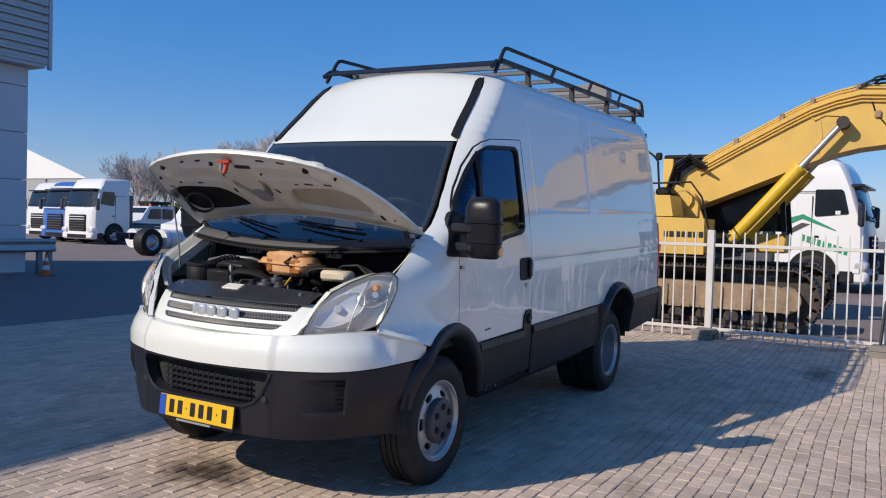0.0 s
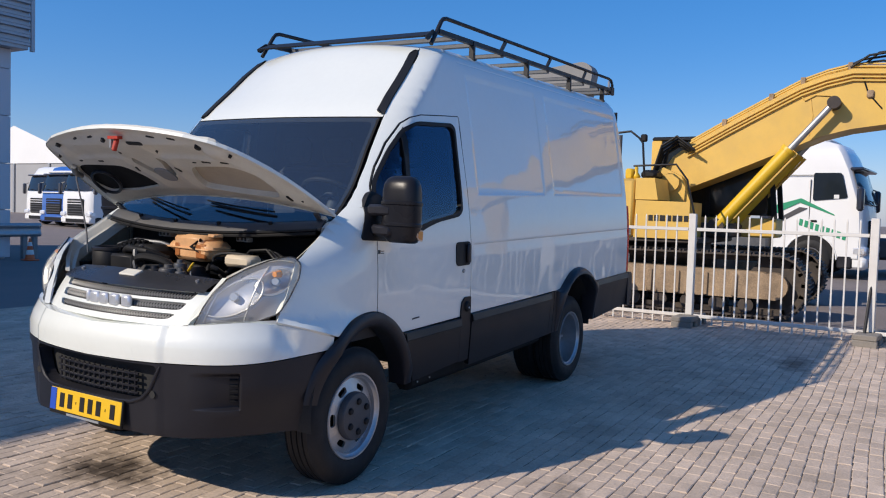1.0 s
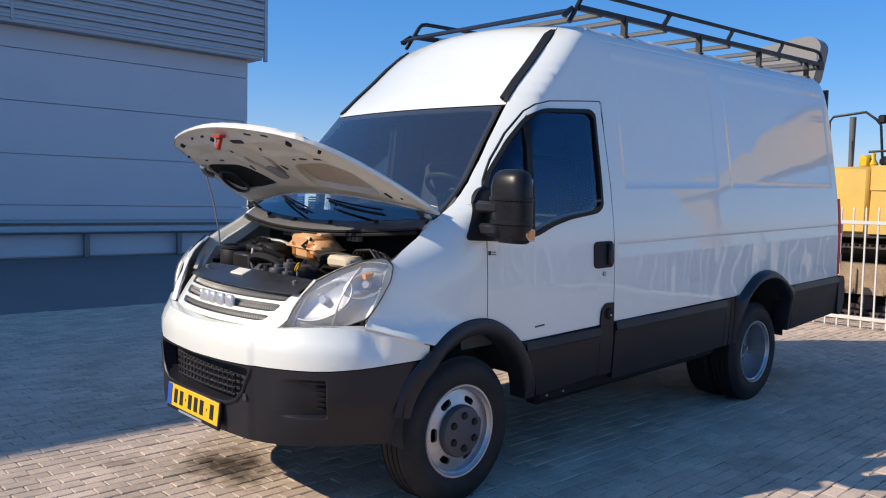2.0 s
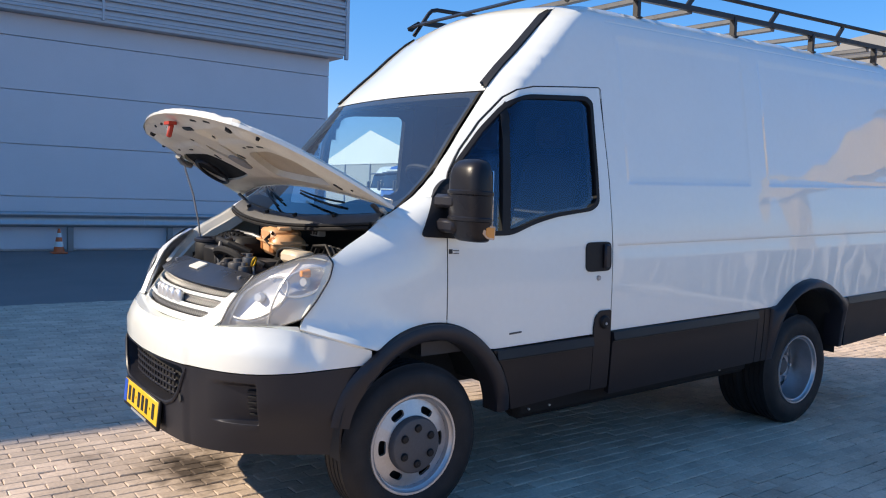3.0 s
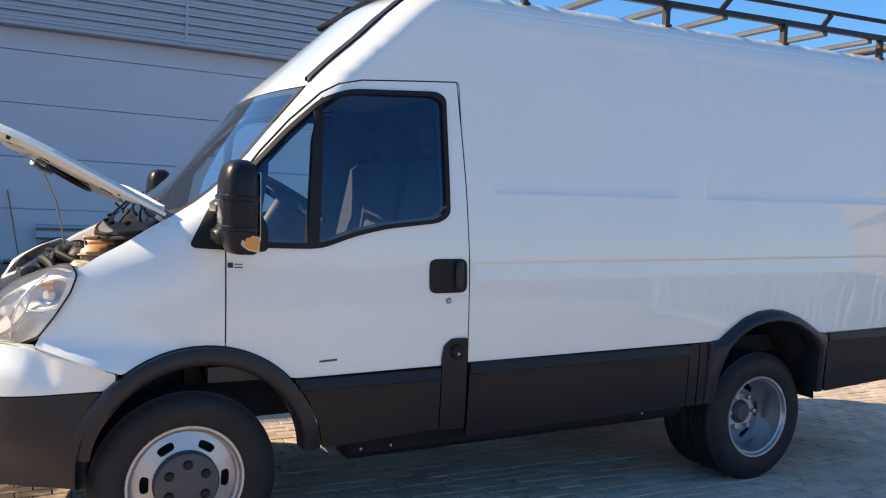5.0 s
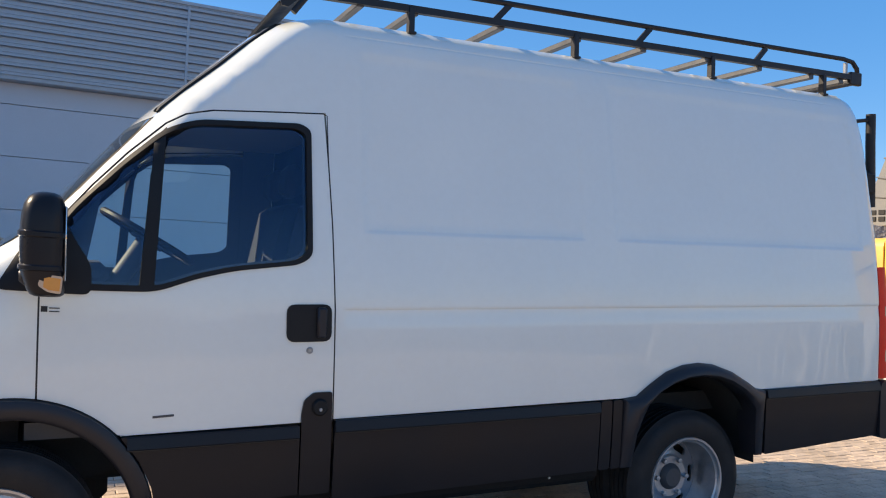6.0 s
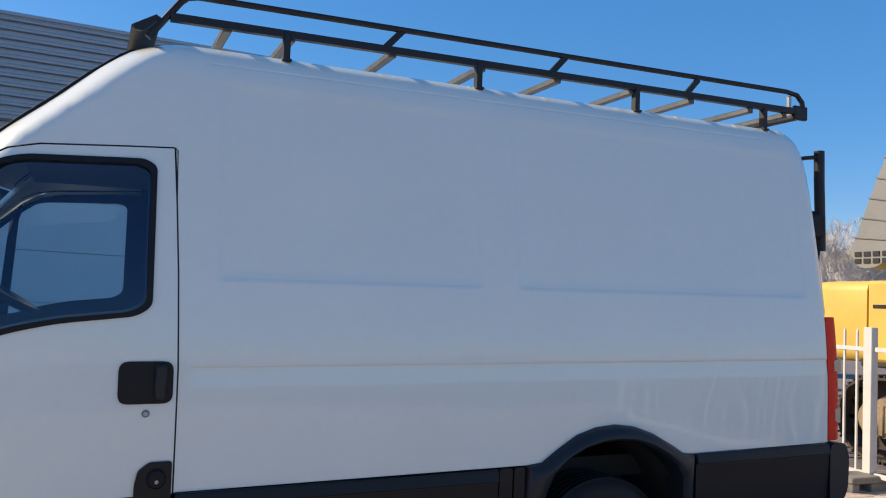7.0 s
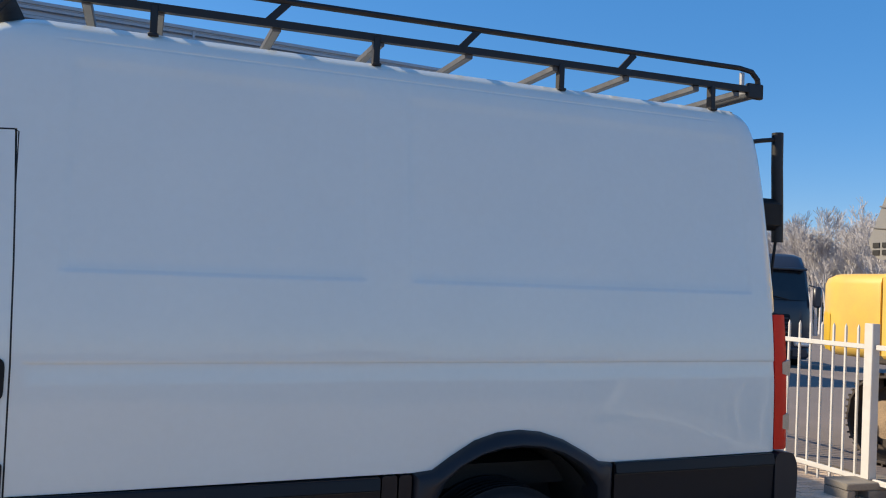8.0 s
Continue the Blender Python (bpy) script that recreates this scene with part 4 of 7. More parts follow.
lower_bumper = sheet("lower_bumper", low + [(u, DARK_TOP(abs(u)) - 0.002) for u in us[::-1] if abs(u) < wheel_cut[-1][0]], [intake], lambda u, z: bump(-u, z), PLASTIC, van, "dark grey lower front bumper", du=0.06, dv=0.04, cuts_u=CREASE + FOG_U,
                     cuts_v=(0.486, 0.489, 0.492, 0.495, 0.498, 0.640, 0.647, 0.654, 0.661, 0.668), lip=0.06)
back = nose(lambda a, z: bumper_out(a, z) - 0.07)
sheet("intake_back", [(-0.48, 0.48), (0.48, 0.48), (0.48, 0.70), (-0.48, 0.70)], [], lambda u, z: back(-u, z), DARK, van, du=0.1, dv=0.1, lip=0)
mid = nose(lambda a, z: bumper_out(a, z) - 0.045)
for zz in (0.535, 0.565, 0.595, 0.625):
    Geo().tube([mid(u, zz) for u in np.linspace(-0.30, 0.30, 13)], 0.006, n=6).make("intake_bar", PLASTIC, lower_bumper)
for u in np.linspace(-0.28, 0.28, 15):
    Geo().tube([mid(u, 0.525), mid(u, 0.64)], 0.005, n=6).make("intake_bar", PLASTIC, lower_bumper)
for k in (-1, 1):
    Geo().tube([bump(k * u, z) for u, z in ((0.455, 0.685), (0.44, 0.65), (0.405, 0.575), (0.36, 0.53), (0.30, 0.506), (0.20, 0.50), (0.0, 0.50))], [0.004, 0.009, 0.010, 0.010, 0.009, 0.008, 0.008], n=8).make("intake_edge", PLASTIC, lower_bumper, "dark grey rolled intake edge")
    gg = Geo()
    for zz in (0.525, 0.55, 0.575, 0.60, 0.625):
        gg.tube([nose(lambda a, z: bumper_out(a, z) + 0.006)(k * u, zz) for u in (0.775, 0.795, 0.816)], 0.006, n=6)
    gg.make("fog_vent", BLACK, van)
    pl = Vector(nose(lambda a, z: bumper_out(a, z) + 0.001)(k * 0.42, 0.553))
    Geo().rod(pl + Vector((0.01, 0, 0)), pl - Vector((0.004, 0, 0)), 0.018, n=20).make("tow_plug", DARK, van)
# number plate, with its characters as plain bars
plate = thing("number_plate", "yellow number plate with a blue band on the bumper", "number plate", "", STANCE)
pm = Matrix.Translation((-0.885, -0.01, 0.447)) @ pose(0, 0, 0, 0, 6, 0).to_3x3().to_4x4()
Geo().box(-0.006, 0.006, -0.26, 0.26, -0.055, 0.055, 0.003, pm).make("plate", YELLOWPLATE, plate)
Geo().box(-0.0085, -0.004, 0.215, 0.258, -0.052, 0.052, 0.0, pm).make("band", BLUE, plate)
for y, w in ((0.17, 0.05), (0.11, 0.05), (0.065, 0.02), (0.02, 0.05), (-0.04, 0.05), (-0.10, 0.05), (-0.15, 0.02), (-0.20, 0.05)):
    h = 0.034 if w > 0.03 else 0.006
    Geo().box(-0.0085, -0.005, y - w / 2 + 0.009, y + w / 2 - 0.009, -h, h, 0.0, pm).make("bar", INK, plate)
Geo().box(-0.004, 0.012, -0.265, 0.265, -0.072, 0.06, 0.004, pm).make("holder", BLACK, plate, "black plate holder")
Geo().box(-0.0075, -0.003, -0.11, 0.13, -0.069, -0.059, 0.0, pm).make("lettering", LINER, plate)

# grille panel between the lamps
def grille_face(u, v):
    z = 0.855 + 0.15 * v
    x = -0.80 + 0.095 * v + 0.20 * (u / 0.53) ** 2 * 0.45 + 0.02 * v * v
    return (x, u, z + 0.0 * u)


slots = [rounded([(-0.455, 0.745), (0.455, 0.745), (0.475, 0.99), (-0.475, 0.99)], 0.03),
         rounded([(-0.43, 0.44), (0.43, 0.44), (0.45, 0.665), (-0.45, 0.665)], 0.05), rounded([(-0.39, 0.16), (0.39, 0.16), (0.425, 0.34), (-0.425, 0.34)], 0.05)]
grille = sheet("grille", rounded([(-0.525, 0.0), (0.525, 0.0), (0.555, 1.0), (-0.555, 1.0)], 0.03), slots, lambda u, v: grille_face(-u, v), WHITE, van, "white grille panel with black mesh", du=0.1, dv=0.1, lip=0.02)
sheet("grille_mesh", [(-0.47, 0.08), (0.47, 0.08), (0.47, 1.0), (-0.47, 1.0)], [], lambda u, v: tuple(Vector(grille_face(-u, v)) + Vector((0.03, 0, -0.01))), DARK, grille, du=0.1, dv=0.2, lip=0)
gm = Geo()
for v0, v1 in ((0.745, 0.99), (0.44, 0.665), (0.16, 0.34)):
    for i in range(-28, 29):
        for sl in (-1, 1):
            u = i * 0.0165
            gm.tube([Vector(grille_face(u - sl * 0.009, v0)) + Vector((0.018, 0, 0)), Vector(grille_face(u + sl * 0.009, v1)) + Vector((0.018, 0, 0))], 0.003, n=4)
gm.make("mesh_wire", MESHGREY, grille)
for i, (y, w) in enumerate(((0.155, 0.025), (0.10, 0.06), (0.03, 0.055), (-0.045, 0.06), (-0.125, 0.06))):
    p = Vector(grille_face(y, 0.56))
    Geo().box(p.x - 0.024, p.x + 0.004, y - w / 2 - 0.003, y + w / 2 + 0.003, p.z - 0.031, p.z + 0.031, 0.010).make("badge_block", CHROME, grille, "chrome badge block")

# headlamps: leaf-shaped clear lens over a pale body with two reflector bowls
LEAF = rounded([(0.09, -0.10), (0.48, -0.085), (0.80, -0.01), (1.01, 0.10), (1.075, 0.35), (1.13, 0.70), (1.10, 0.93), (0.96, 1.08), (0.82, 1.125), (0.56, 1.15), (0.25, 1.09), (0.04, 0.94), (-0.01, 0.70), (0.02, 0.40)], 0.06, 3)
BOWLS = ((0.36, 0.46, 0.42), (0.82, 0.66, 0.27))
for s in (-1, 1):
    A, B, C, D = (Vector((x, s * y, z)) for x, y, z in ((-0.735, 0.53, 0.868), (-0.50, 0.845, 0.893), (-0.378, 0.852, 1.158), (-0.600, 0.635, 1.080)))

    def lamp_face(u, v, A=A, B=B, C=C, D=D, s=s):
        p = A * (1 - u) * (1 - v) + B * u * (1 - v) + C * u * v + D * (1 - u) * v
        bul = math.sin(math.pi * min(1, max(0, (u + 0.05) / 1.15))) * math.sin(math.pi * min(1, max(0, (v + 0.1) / 1.25)))
        return p + Vector((-0.048, s * 0.03, 0.022)) * bul
    BACK = Vector((0.055, -s * 0.04, -0.01))

    def lamp_back(u, v, f=lamp_face, o=BACK):
        # moulded reflector with two bowls
        d = 0.45
        for cu, cv, r in BOWLS:
            q = ((u - cu) ** 2 + (v - cv) ** 2) / (r * r)
            if q < 1:
                d += 0.55 * (1 - q) ** 1.5
        return f(u, v) + o * d
    lamp = sheet("headlamp", LEAF, [], lamp_back, LAMPBODY, van, "clear headlamp with an amber bulb", du=0.018, dv=0.05, lip=0, turn=s > 0)
    wall = [[lamp_face(*p) for p in LEAF], [lamp_back(*p) for p in LEAF]]
    Geo().grid(wall, wrap=True).make("lamp_wall", LAMPBODY, lamp, fix=False)
    lens = sheet("lens", LEAF, [], lamp_face, LAMPGLASS, lamp, du=0.09, dv=0.09, lip=0, turn=s > 0)
    lens.visible_shadow = False
    Geo().tube([lamp_face(*p) + Vector((0.004, -s * 0.004, 0)) for p in LEAF], 0.0042, n=6, closed=True).make("lamp_seal", BLACK, lamp)
    for cu, cv, r in BOWLS:
        ring = [lamp_face(cu + 0.86 * r * math.cos(a), cv + 0.86 * r * math.sin(a)) + BACK * 0.42 for a in [2 * math.pi * i / 28 for i in range(28)]]
        Geo().tube(ring, 0.005, n=6, closed=True).make("reflector_ring", CHROME, lamp)
        c = lamp_back(cu, cv) - BACK * 0.12
        Geo().rod(c, c - BACK * 0.35, 0.022, 0.016, n=14).make("bulb_cap", CHROME, lamp)
    for u0, v0, u1, v1 in ((0.63, 0.02, 0.60, 1.02), (0.16, 0.02, 0.06, 0.60)):
        Geo().tube([lamp_face(u0 + (u1 - u0) * k / 8, v0 + (v1 - v0) * k / 8) + BACK * 0.35 for k in range(9)], 0.004, n=6).make("lamp_rib", CHROME, lamp)
    c = lamp_back(0.80, 0.80) - BACK * 0.5
    Geo().rod(c + Vector((0.02, 0, 0)), c + Vector((-0.016, 0, 0)), 0.018, 0.013, n=12).make("amber_bulb", AMBER, lamp)
    # white panel between lamp and radiator cover
    Geo().grid([[tuple(lamp_face(i / 10, 0.97 + 0.15 * math.sin(math.pi * i / 10)) + Vector((0.0, -s * 0.004, 0.0)) + Vector((0.07, -s * 0.055, 0.018 - 0.012 * k)) * k * (1.0 if s < 0 else 0.3)) for i in range(11)] for k in (0.0, 0.3, 0.6, 1.0)]).make("slam_panel", WHITE, van, fix=False)
    Geo().grid([[tuple(lamp_face(0, j / 10) + Vector((0.012 * k, -s * (0.04 if s < 0 else 0.025) * k, -0.004 * k))) for j in range(11)] for k in (0.0, 0.5, 1.0)]).make("grille_side", WHITE, van, fix=False)
    # infill between lamp, grille and bumper
    Geo().grid([[tuple(lamp_face(i / 10, 0) + Vector((0.02 * k, 0, -0.045 * k))) for i in range(11)] for k in (0, 1)]).make("lamp_sill", WHITE, van, fix=False)

# engine bay, near-black all round: the cavity's shade is put into the colour
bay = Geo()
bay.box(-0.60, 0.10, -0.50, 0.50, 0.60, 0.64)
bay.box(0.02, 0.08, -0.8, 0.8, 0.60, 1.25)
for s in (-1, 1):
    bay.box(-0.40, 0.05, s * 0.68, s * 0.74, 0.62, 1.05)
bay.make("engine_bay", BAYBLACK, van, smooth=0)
for s in (-1, 1):
    # white inner wing edge under the bonnet line
    top = [(-0.60, 0.56, 1.03), (-0.50, 0.70, 1.085), (-0.378, 0.835, 1.155), (-0.29, 0.845, 1.21), (-0.2, 0.845, 1.262), (-0.11, 0.838, 1.325), (-0.03, 0.825, 1.375), (0.04, 0.80, 1.41)]
    rows = [[(x, s * (y - 0.006), z - 0.006) for x, y, z in top], [(x + 0.012, s * (y - 0.024), z - 0.010) for x, y, z in top], [(x + 0.018, s * (y - 0.036), z - 0.035) for x, y, z in top], [(x + 0.024, s * (y - 0.055), z - 0.042) for x, y, z in top], [(x + 0.026, s * (y - 0.065), z - 0.10) for x, y, z in top]]
    Geo().grid(rows).make("inner_wing", UNDERWHITE, van, smooth=50, fix=False)
# black cover over the radiator
cover = []
for i in range(17):
    y = -0.52 + 1.04 * i / 16
    k = 1 - (y / 0.53) ** 2
    cover.append([(-0.625 - 0.075 * k, y, 1.005), (-0.605 - 0.07 * k, y, 1.020), (-0.56 - 0.065 * k, y, 1.040 + 0.006 * k), (-0.50 - 0.06 * k, y, 1.052 + 0.018 * k), (-0.49 - 0.06 * k, y, 1.045 + 0.015 * k), (-0.485 - 0.06 * k, y, 0.90)])
cov = Geo().grid(cover).make("radiator_cover", COVER, van, "black plastic radiator cover", smooth=50, fix=False)
Geo().box(-0.03, 0.03, -0.06, 0.06, -0.006, 0.006, 0.004, Matrix.Translation((-0.605, 0.02, 1.056)) @ pose(0, 0, 0, 0, -19, 0)).make("latch_plate", UNDERWHITE, van, "pale bonnet latch plate")
for y in (-0.42, -0.25, 0.24, 0.43):
    Geo().rod((-0.575, y, 1.03), (-0.58, y, 1.052), 0.010, n=10).make("cover_clip", STEEL, cov)
Geo().box(-0.36, -0.13, 0.14, 0.36, 1.06, 1.17, 0.03).make("engine_cover", BLACK, van, "black engine cover")
tm = Matrix.Translation((-0.21, -0.04, 1.165)) @ pose(0, 0, 0, 0, 0, -12)
tank = Geo()
tank.box(-0.075, 0.075, -0.13, 0.15, -0.065, 0.075, 0.022, tm).box(-0.08, 0.08, -0.21, -0.11, -0.05, 0.045, 0.03, tm).box(-0.07, 0.07, 0.12, 0.23, -0.03, 0.03, 0.025, tm)
for y in (-0.20, 0.14):
    tank.box(-0.06, 0.0, y - 0.03, y + 0.03, 0.068, 0.085, 0.004, tm)
tank.box(-0.086, 0.086, -0.215, 0.235, -0.004, 0.006, 0.003, tm)
tk = tank.make("coolant_tank", TAN, van, "aged tan plastic coolant tank")
for y, r in ((-0.13, 0.05), (0.10, 0.03)):
    Geo().box(-0.079, -0.06, y - r, y + r, -0.05, 0.03, 0.01, tm).make("tank_stain", TANDARK, tk, "brown discoloured tank side")
Geo().lathe([(0.001, 0.03), (0.03, 0.03), (0.033, 0.0)], (-0.20, 0.02, 1.238), axis="z", n=20).make("tank_cap", BLACK, tk)
Geo().box(-0.37, -0.27, -0.55, -0.37, 1.10, 1.158, 0.016).make("fluid_bottle", CREAM, van, "cream plastic fluid reservoir")
Geo().box(-0.46, -0.33, 0.20, 0.38, 0.90, 1.12, 0.012).make("battery", BLACK, van, "black battery")
ab = Geo().lathe([(0.085, 0.0), (0.095, 0.02), (0.095, 0.14), (0.085, 0.155), (0.02, 0.16)], (-0.36, 0.50, 0.98), axis="z", n=24).make("air_box", BLACK, van, "round black air filter housing")
Geo().tube([(-0.36 + 0.088 * math.cos(a), 0.50 + 0.088 * math.sin(a), 1.135) for a in [2 * math.pi * i / 24 for i in range(24)]], 0.012, n=6, closed=True).make("ring", PLASTIC, ab)
Geo().box(-0.46, -0.18, -0.12, 0.30, 0.80, 1.07, 0.04).make("engine_block", HUBGREY, van, "grimy engine block")
# pipes, clips and small parts round the engine
dip = Geo().tube([(-0.42 + 0.012 * math.cos(a), -0.20 + 0.02 * math.cos(a + 1.2), 1.085 + 0.022 * math.sin(a)) for a in [2 * math.pi * i / 16 for i in range(16)]], 0.005, n=6, closed=True).make("dipstick", BRIGHTYELLOW, van, "yellow dipstick ring")
Geo().rod((-0.42, -0.20, 0.95), (-0.42, -0.20, 1.065), 0.005, n=6).make("dipstick_tube", STEEL, dip)
Geo().tube([(-0.26, 0.56, 1.15), (-0.27, 0.40, 1.185), (-0.25, 0.22, 1.18), (-0.20, 0.12, 1.15)], 0.012, n=8).make("metal_pipe", ALU, van, "bare metal pipe")
Geo().tube([(-0.43, 0.18, 0.98), (-0.44, 0.20, 1.08), (-0.42, 0.22, 1.14), (-0.36, 0.24, 1.16)], 0.014, n=8).make("metal_pipe", ALU, van, "bare metal pipe")
for k, (x, y, z, w) in enumerate(((-0.44, -0.06, 1.06, 0.05), (-0.40, -0.10, 1.085, 0.035), (-0.46, 0.02, 1.05, 0.04), (-0.38, 0.02, 1.075, 0.045), (-0.45, -0.16, 1.05, 0.03))):
    Geo().lathe([(w * 0.9, -0.05), (w, 0.0), (w * 0.9, 0.012), (w * 0.5, 0.016), (w * 0.45, 0.03), (0.001, 0.032)], (x, y, z), axis="z", n=16).make("valve_unit", (HUBGREY, ALU, PLASTIC)[k % 3], van, "round engine fitting")
for y, z, w in ((0.30, 1.232, 0.05), (-0.30, 1.235, 0.045), (0.02, 1.24, 0.03)):
    rl = Geo().box(-0.16, -0.12, y - w, y + w, z - 0.022, z + 0.012, 0.004).make("relay_block", LINER, van, "pale grey relay block")
    for k in range(3):
        yy = y - w * 0.6 + k * w * 0.6
        Geo().box(-0.165, -0.158, yy - 0.006, yy + 0.006, z - 0.015, z + 0.004, 0.001).make("fuse", INK, rl, smooth=0)
for k in range(5):
    o = k * 0.022
    Geo().tube([(-0.20 + o, -0.32, 1.10), (-0.22 + o, -0.42, 1.175 - 0.004 * k), (-0.21 + o, -0.52, 1.185 - 0.006 * k), (-0.22 + o, -0.60, 1.13)], 0.0085, n=8).make("hose", (BLACK, HUBGREY)[k % 2], van)
for k in range(9):
    # ribbed intake hose
    a = k / 8
    c = Vector((-0.36 + 0.10 * a, 0.42 - 0.16 * a, 1.13 + 0.03 * math.sin(a * 3)))
    Geo().lathe([(0.03, -0.008), (0.038, 0.0), (0.03, 0.008)], tuple(c), axis="y", n=16).make("hose_rib", BLACK, van, fix=False)
Geo().tube([(-0.33, 0.42, 1.12), (-0.40, 0.30, 1.15), (-0.40, 0.15, 1.14), (-0.32, 0.08, 1.10)], 0.02, n=10).make("hose", BLACK, van)
Geo().tube([(-0.21, -0.10, 1.20), (-0.30, -0.14, 1.215), (-0.31, -0.08, 1.18), (-0.30, -0.16, 1.14), (-0.26, -0.26, 1.12)], 0.010, n=8).make("hose", BLACK, van)
rnd = random.Random(4)
for i in range(16):
    p0 = Vector((rnd.uniform(-0.48, -0.1), rnd.uniform(-0.6, 0.6), rnd.uniform(0.98, 1.12)))
    p3 = p0 + Vector((rnd.uniform(-0.15, 0.2), rnd.uniform(-0.3, 0.3), rnd.uniform(-0.1, 0.06)))
    p1 = p0 + Vector((rnd.uniform(-0.1, 0.1), rnd.uniform(-0.1, 0.1), rnd.uniform(0.02, 0.09)))
    p2 = p3 + Vector((rnd.uniform(-0.1, 0.1), rnd.uniform(-0.1, 0.1), rnd.uniform(0.02, 0.08)))
    Geo().tube([p0 * (1 - t) ** 3 + p1 * 3 * t * (1 - t) ** 2 + p2 * 3 * t * t * (1 - t) + p3 * t ** 3 for t in [j / 10 for j in range(11)]], rnd.choice((0.008, 0.012, 0.02)), n=8).make("hose", BLACK, van)
# scuttle in front of the windscreen, with the flange of the bulkhead below it
rows = []
for k, (dx, z) in enumerate(((0.01, 0.002), (-0.015, 0.0), (-0.035, -0.012), (-0.062, -0.034), (-0.068, -0.043), (-0.062, -0.054), (-0.03, -0.06))):
    rows.append([tuple(Vector(screen(-0.97 + 1.94 * i / 20, 0.0)) + Vector((dx, 0, z - 0.003))) for i in range(21)])
Geo().grid(rows).make("cowl", SCUTTLE, van, "grey plastic scuttle panel", smooth=50, fix=False)
flange = []
for dx, z in ((-0.03, -0.058), (-0.083, -0.058), (-0.086, -0.063), (-0.086, -0.072), (-0.04, -0.077)):
    flange.append([tuple(Vector(screen(-0.95 + 1.9 * i / 20, 0.0)) + Vector((dx, 0, z - 0.003))) for i in range(21)])
Geo().grid(flange).make("bulkhead_flange", BAYBLACK, van, "near-black bulkhead edge", smooth=30, fix=False)

# open bonnet: outer skin, inner frame with cut-outs, latch
B_MID = curve([(-0.80, 1.774), (-0.70, 1.740), (-0.56, 1.679), (-0.32, 1.551), (-0.15, 1.460), (0.0, 1.383)])
B_HALF = curve([(-0.80, 0.54), (-0.66, 0.625), (-0.56, 0.69), (-0.32, 0.80), (-0.05, 0.855), (0.0, 0.855)])
BN = Vector((0.47, 0.0, 0.88)).normalized()


def bonnet_pt(x, y, d=0.0):
    """The bonnet's skin over x and y; d metres below it."""
    z = B_MID(x) - 0.029 * min(1.3, abs(y) / B_HALF(x)) ** 2
    return Vector((x, y, z)) - BN * d


def front_line(y):
    return -0.785 + 0.09 * (y / 0.58) ** 2


side_line = [(x, B_HALF(x)) for x in (-0.055, -0.12, -0.2, -0.28, -0.36, -0.44, -0.52, -0.58, -0.62)] + [(-0.655, 0.622), (-0.678, 0.59), (-0.694, 0.55)]
half_line = side_line + [(front_line(y), y) for y in (0.48, 0.4, 0.3, 0.2, 0.1)]
rear_line = [(-0.15 + 0.095 * (y / 0.855) ** 2, y) for y in (-0.8, -0.7, -0.55, -0.4, -0.2, 0.0, 0.2, 0.4, 0.55, 0.7, 0.8)]
b_outline = half_line + [(front_line(0), 0.0)] + [(x, -y) for x, y in half_line[::-1]] + rear_line
bonnet = sheet("bonnet", b_outline, [], lambda x, y: bonnet_pt(x, y), WHITE, van, "white bonnet, propped open", du=0.05, dv=0.07, lip=0.014)


def rim(x, y):
    """How far a place lies from the bonnet's edge."""
    return min(B_HALF(x) - abs(y), x - front_line(min(abs(y), 0.6)), (-0.15 + 0.095 * (y / 0.855) ** 2 - x) * 1.1)


def frame_depth(x, y):
    r = rim(x, y)
    d = 0.006 + 0.010 * step(0.0, 0.02, r) + 0.022 * step(0.03, 0.13, r) + 0.010 * step(-0.50, -0.64, x) * step(0.03, 0.11, r)
    # shallow pressed fields behind the front edge, ribs round the cut-outs
    a = abs(y)
    d -= 0.018 * step(0.12, 0.17, a) * (1 - step(0.47, 0.53, a)) * step(-0.665, -0.645, x) * (1 - step(-0.56, -0.53, x))
    d += 0.010 * math.exp(-((a - 0.115 - 0.35 * max(0.0, -0.36 - x)) / 0.03) ** 2) * step(-0.22, -0.3, x) * (1 - step(-0.52, -0.6, x))
    return d


inset = lambda p: (p[0] * 0.985 - 0.006, p[1] * 0.988)
cut_a = rounded([(-0.485, -0.56), (-0.455, -0.25), (-0.36, -0.185), (-0.275, -0.165), (-0.235, -0.40), (-0.232, -0.645), (-0.30, -0.68), (-0.43, -0.655)], 0.05)
cut_b = [(u, -y) for u, y in cut_a][::-1]
cut_c = rounded([(-0.535, -0.085), (-0.49, -0.125), (-0.38, -0.075), (-0.36, -0.03), (-0.40, -0.03), (-0.47, -0.07)], 0.02)
cut_d = [(u, -y) for u, y in cut_c][::-1]
inner_frame = sheet("inner_frame", [inset(p) for p in b_outline], [cut_a, cut_b, cut_c, cut_d], lambda x, y: bonnet_pt(x, y, frame_depth(x, y)), UNDERWHITE, bonnet, "cream inner bonnet frame",
                    du=0.025, dv=0.025, lip=0.03, turn=True)
# browner than the frame: the shade in the cut-outs is put into its colour
sheet("inner_panel", [(p[0] * 0.93 - 0.025, p[1] * 0.95) for p in b_outline], [], lambda x, y: bonnet_pt(x, y, 0.008), BONNETBACK, bonnet, "underside of the bonnet skin, browned for the shade in the cut-outs", du=0.1, dv=0.1, lip=0, turn=True)
sheet("sound_pad", [(u, y) for u, y in cut_b], [], lambda x, y: bonnet_pt(x, y, 0.024), BAYBLACK, bonnet, "black air intake on the bonnet", du=0.1, dv=0.1, lip=0.012, turn=True)
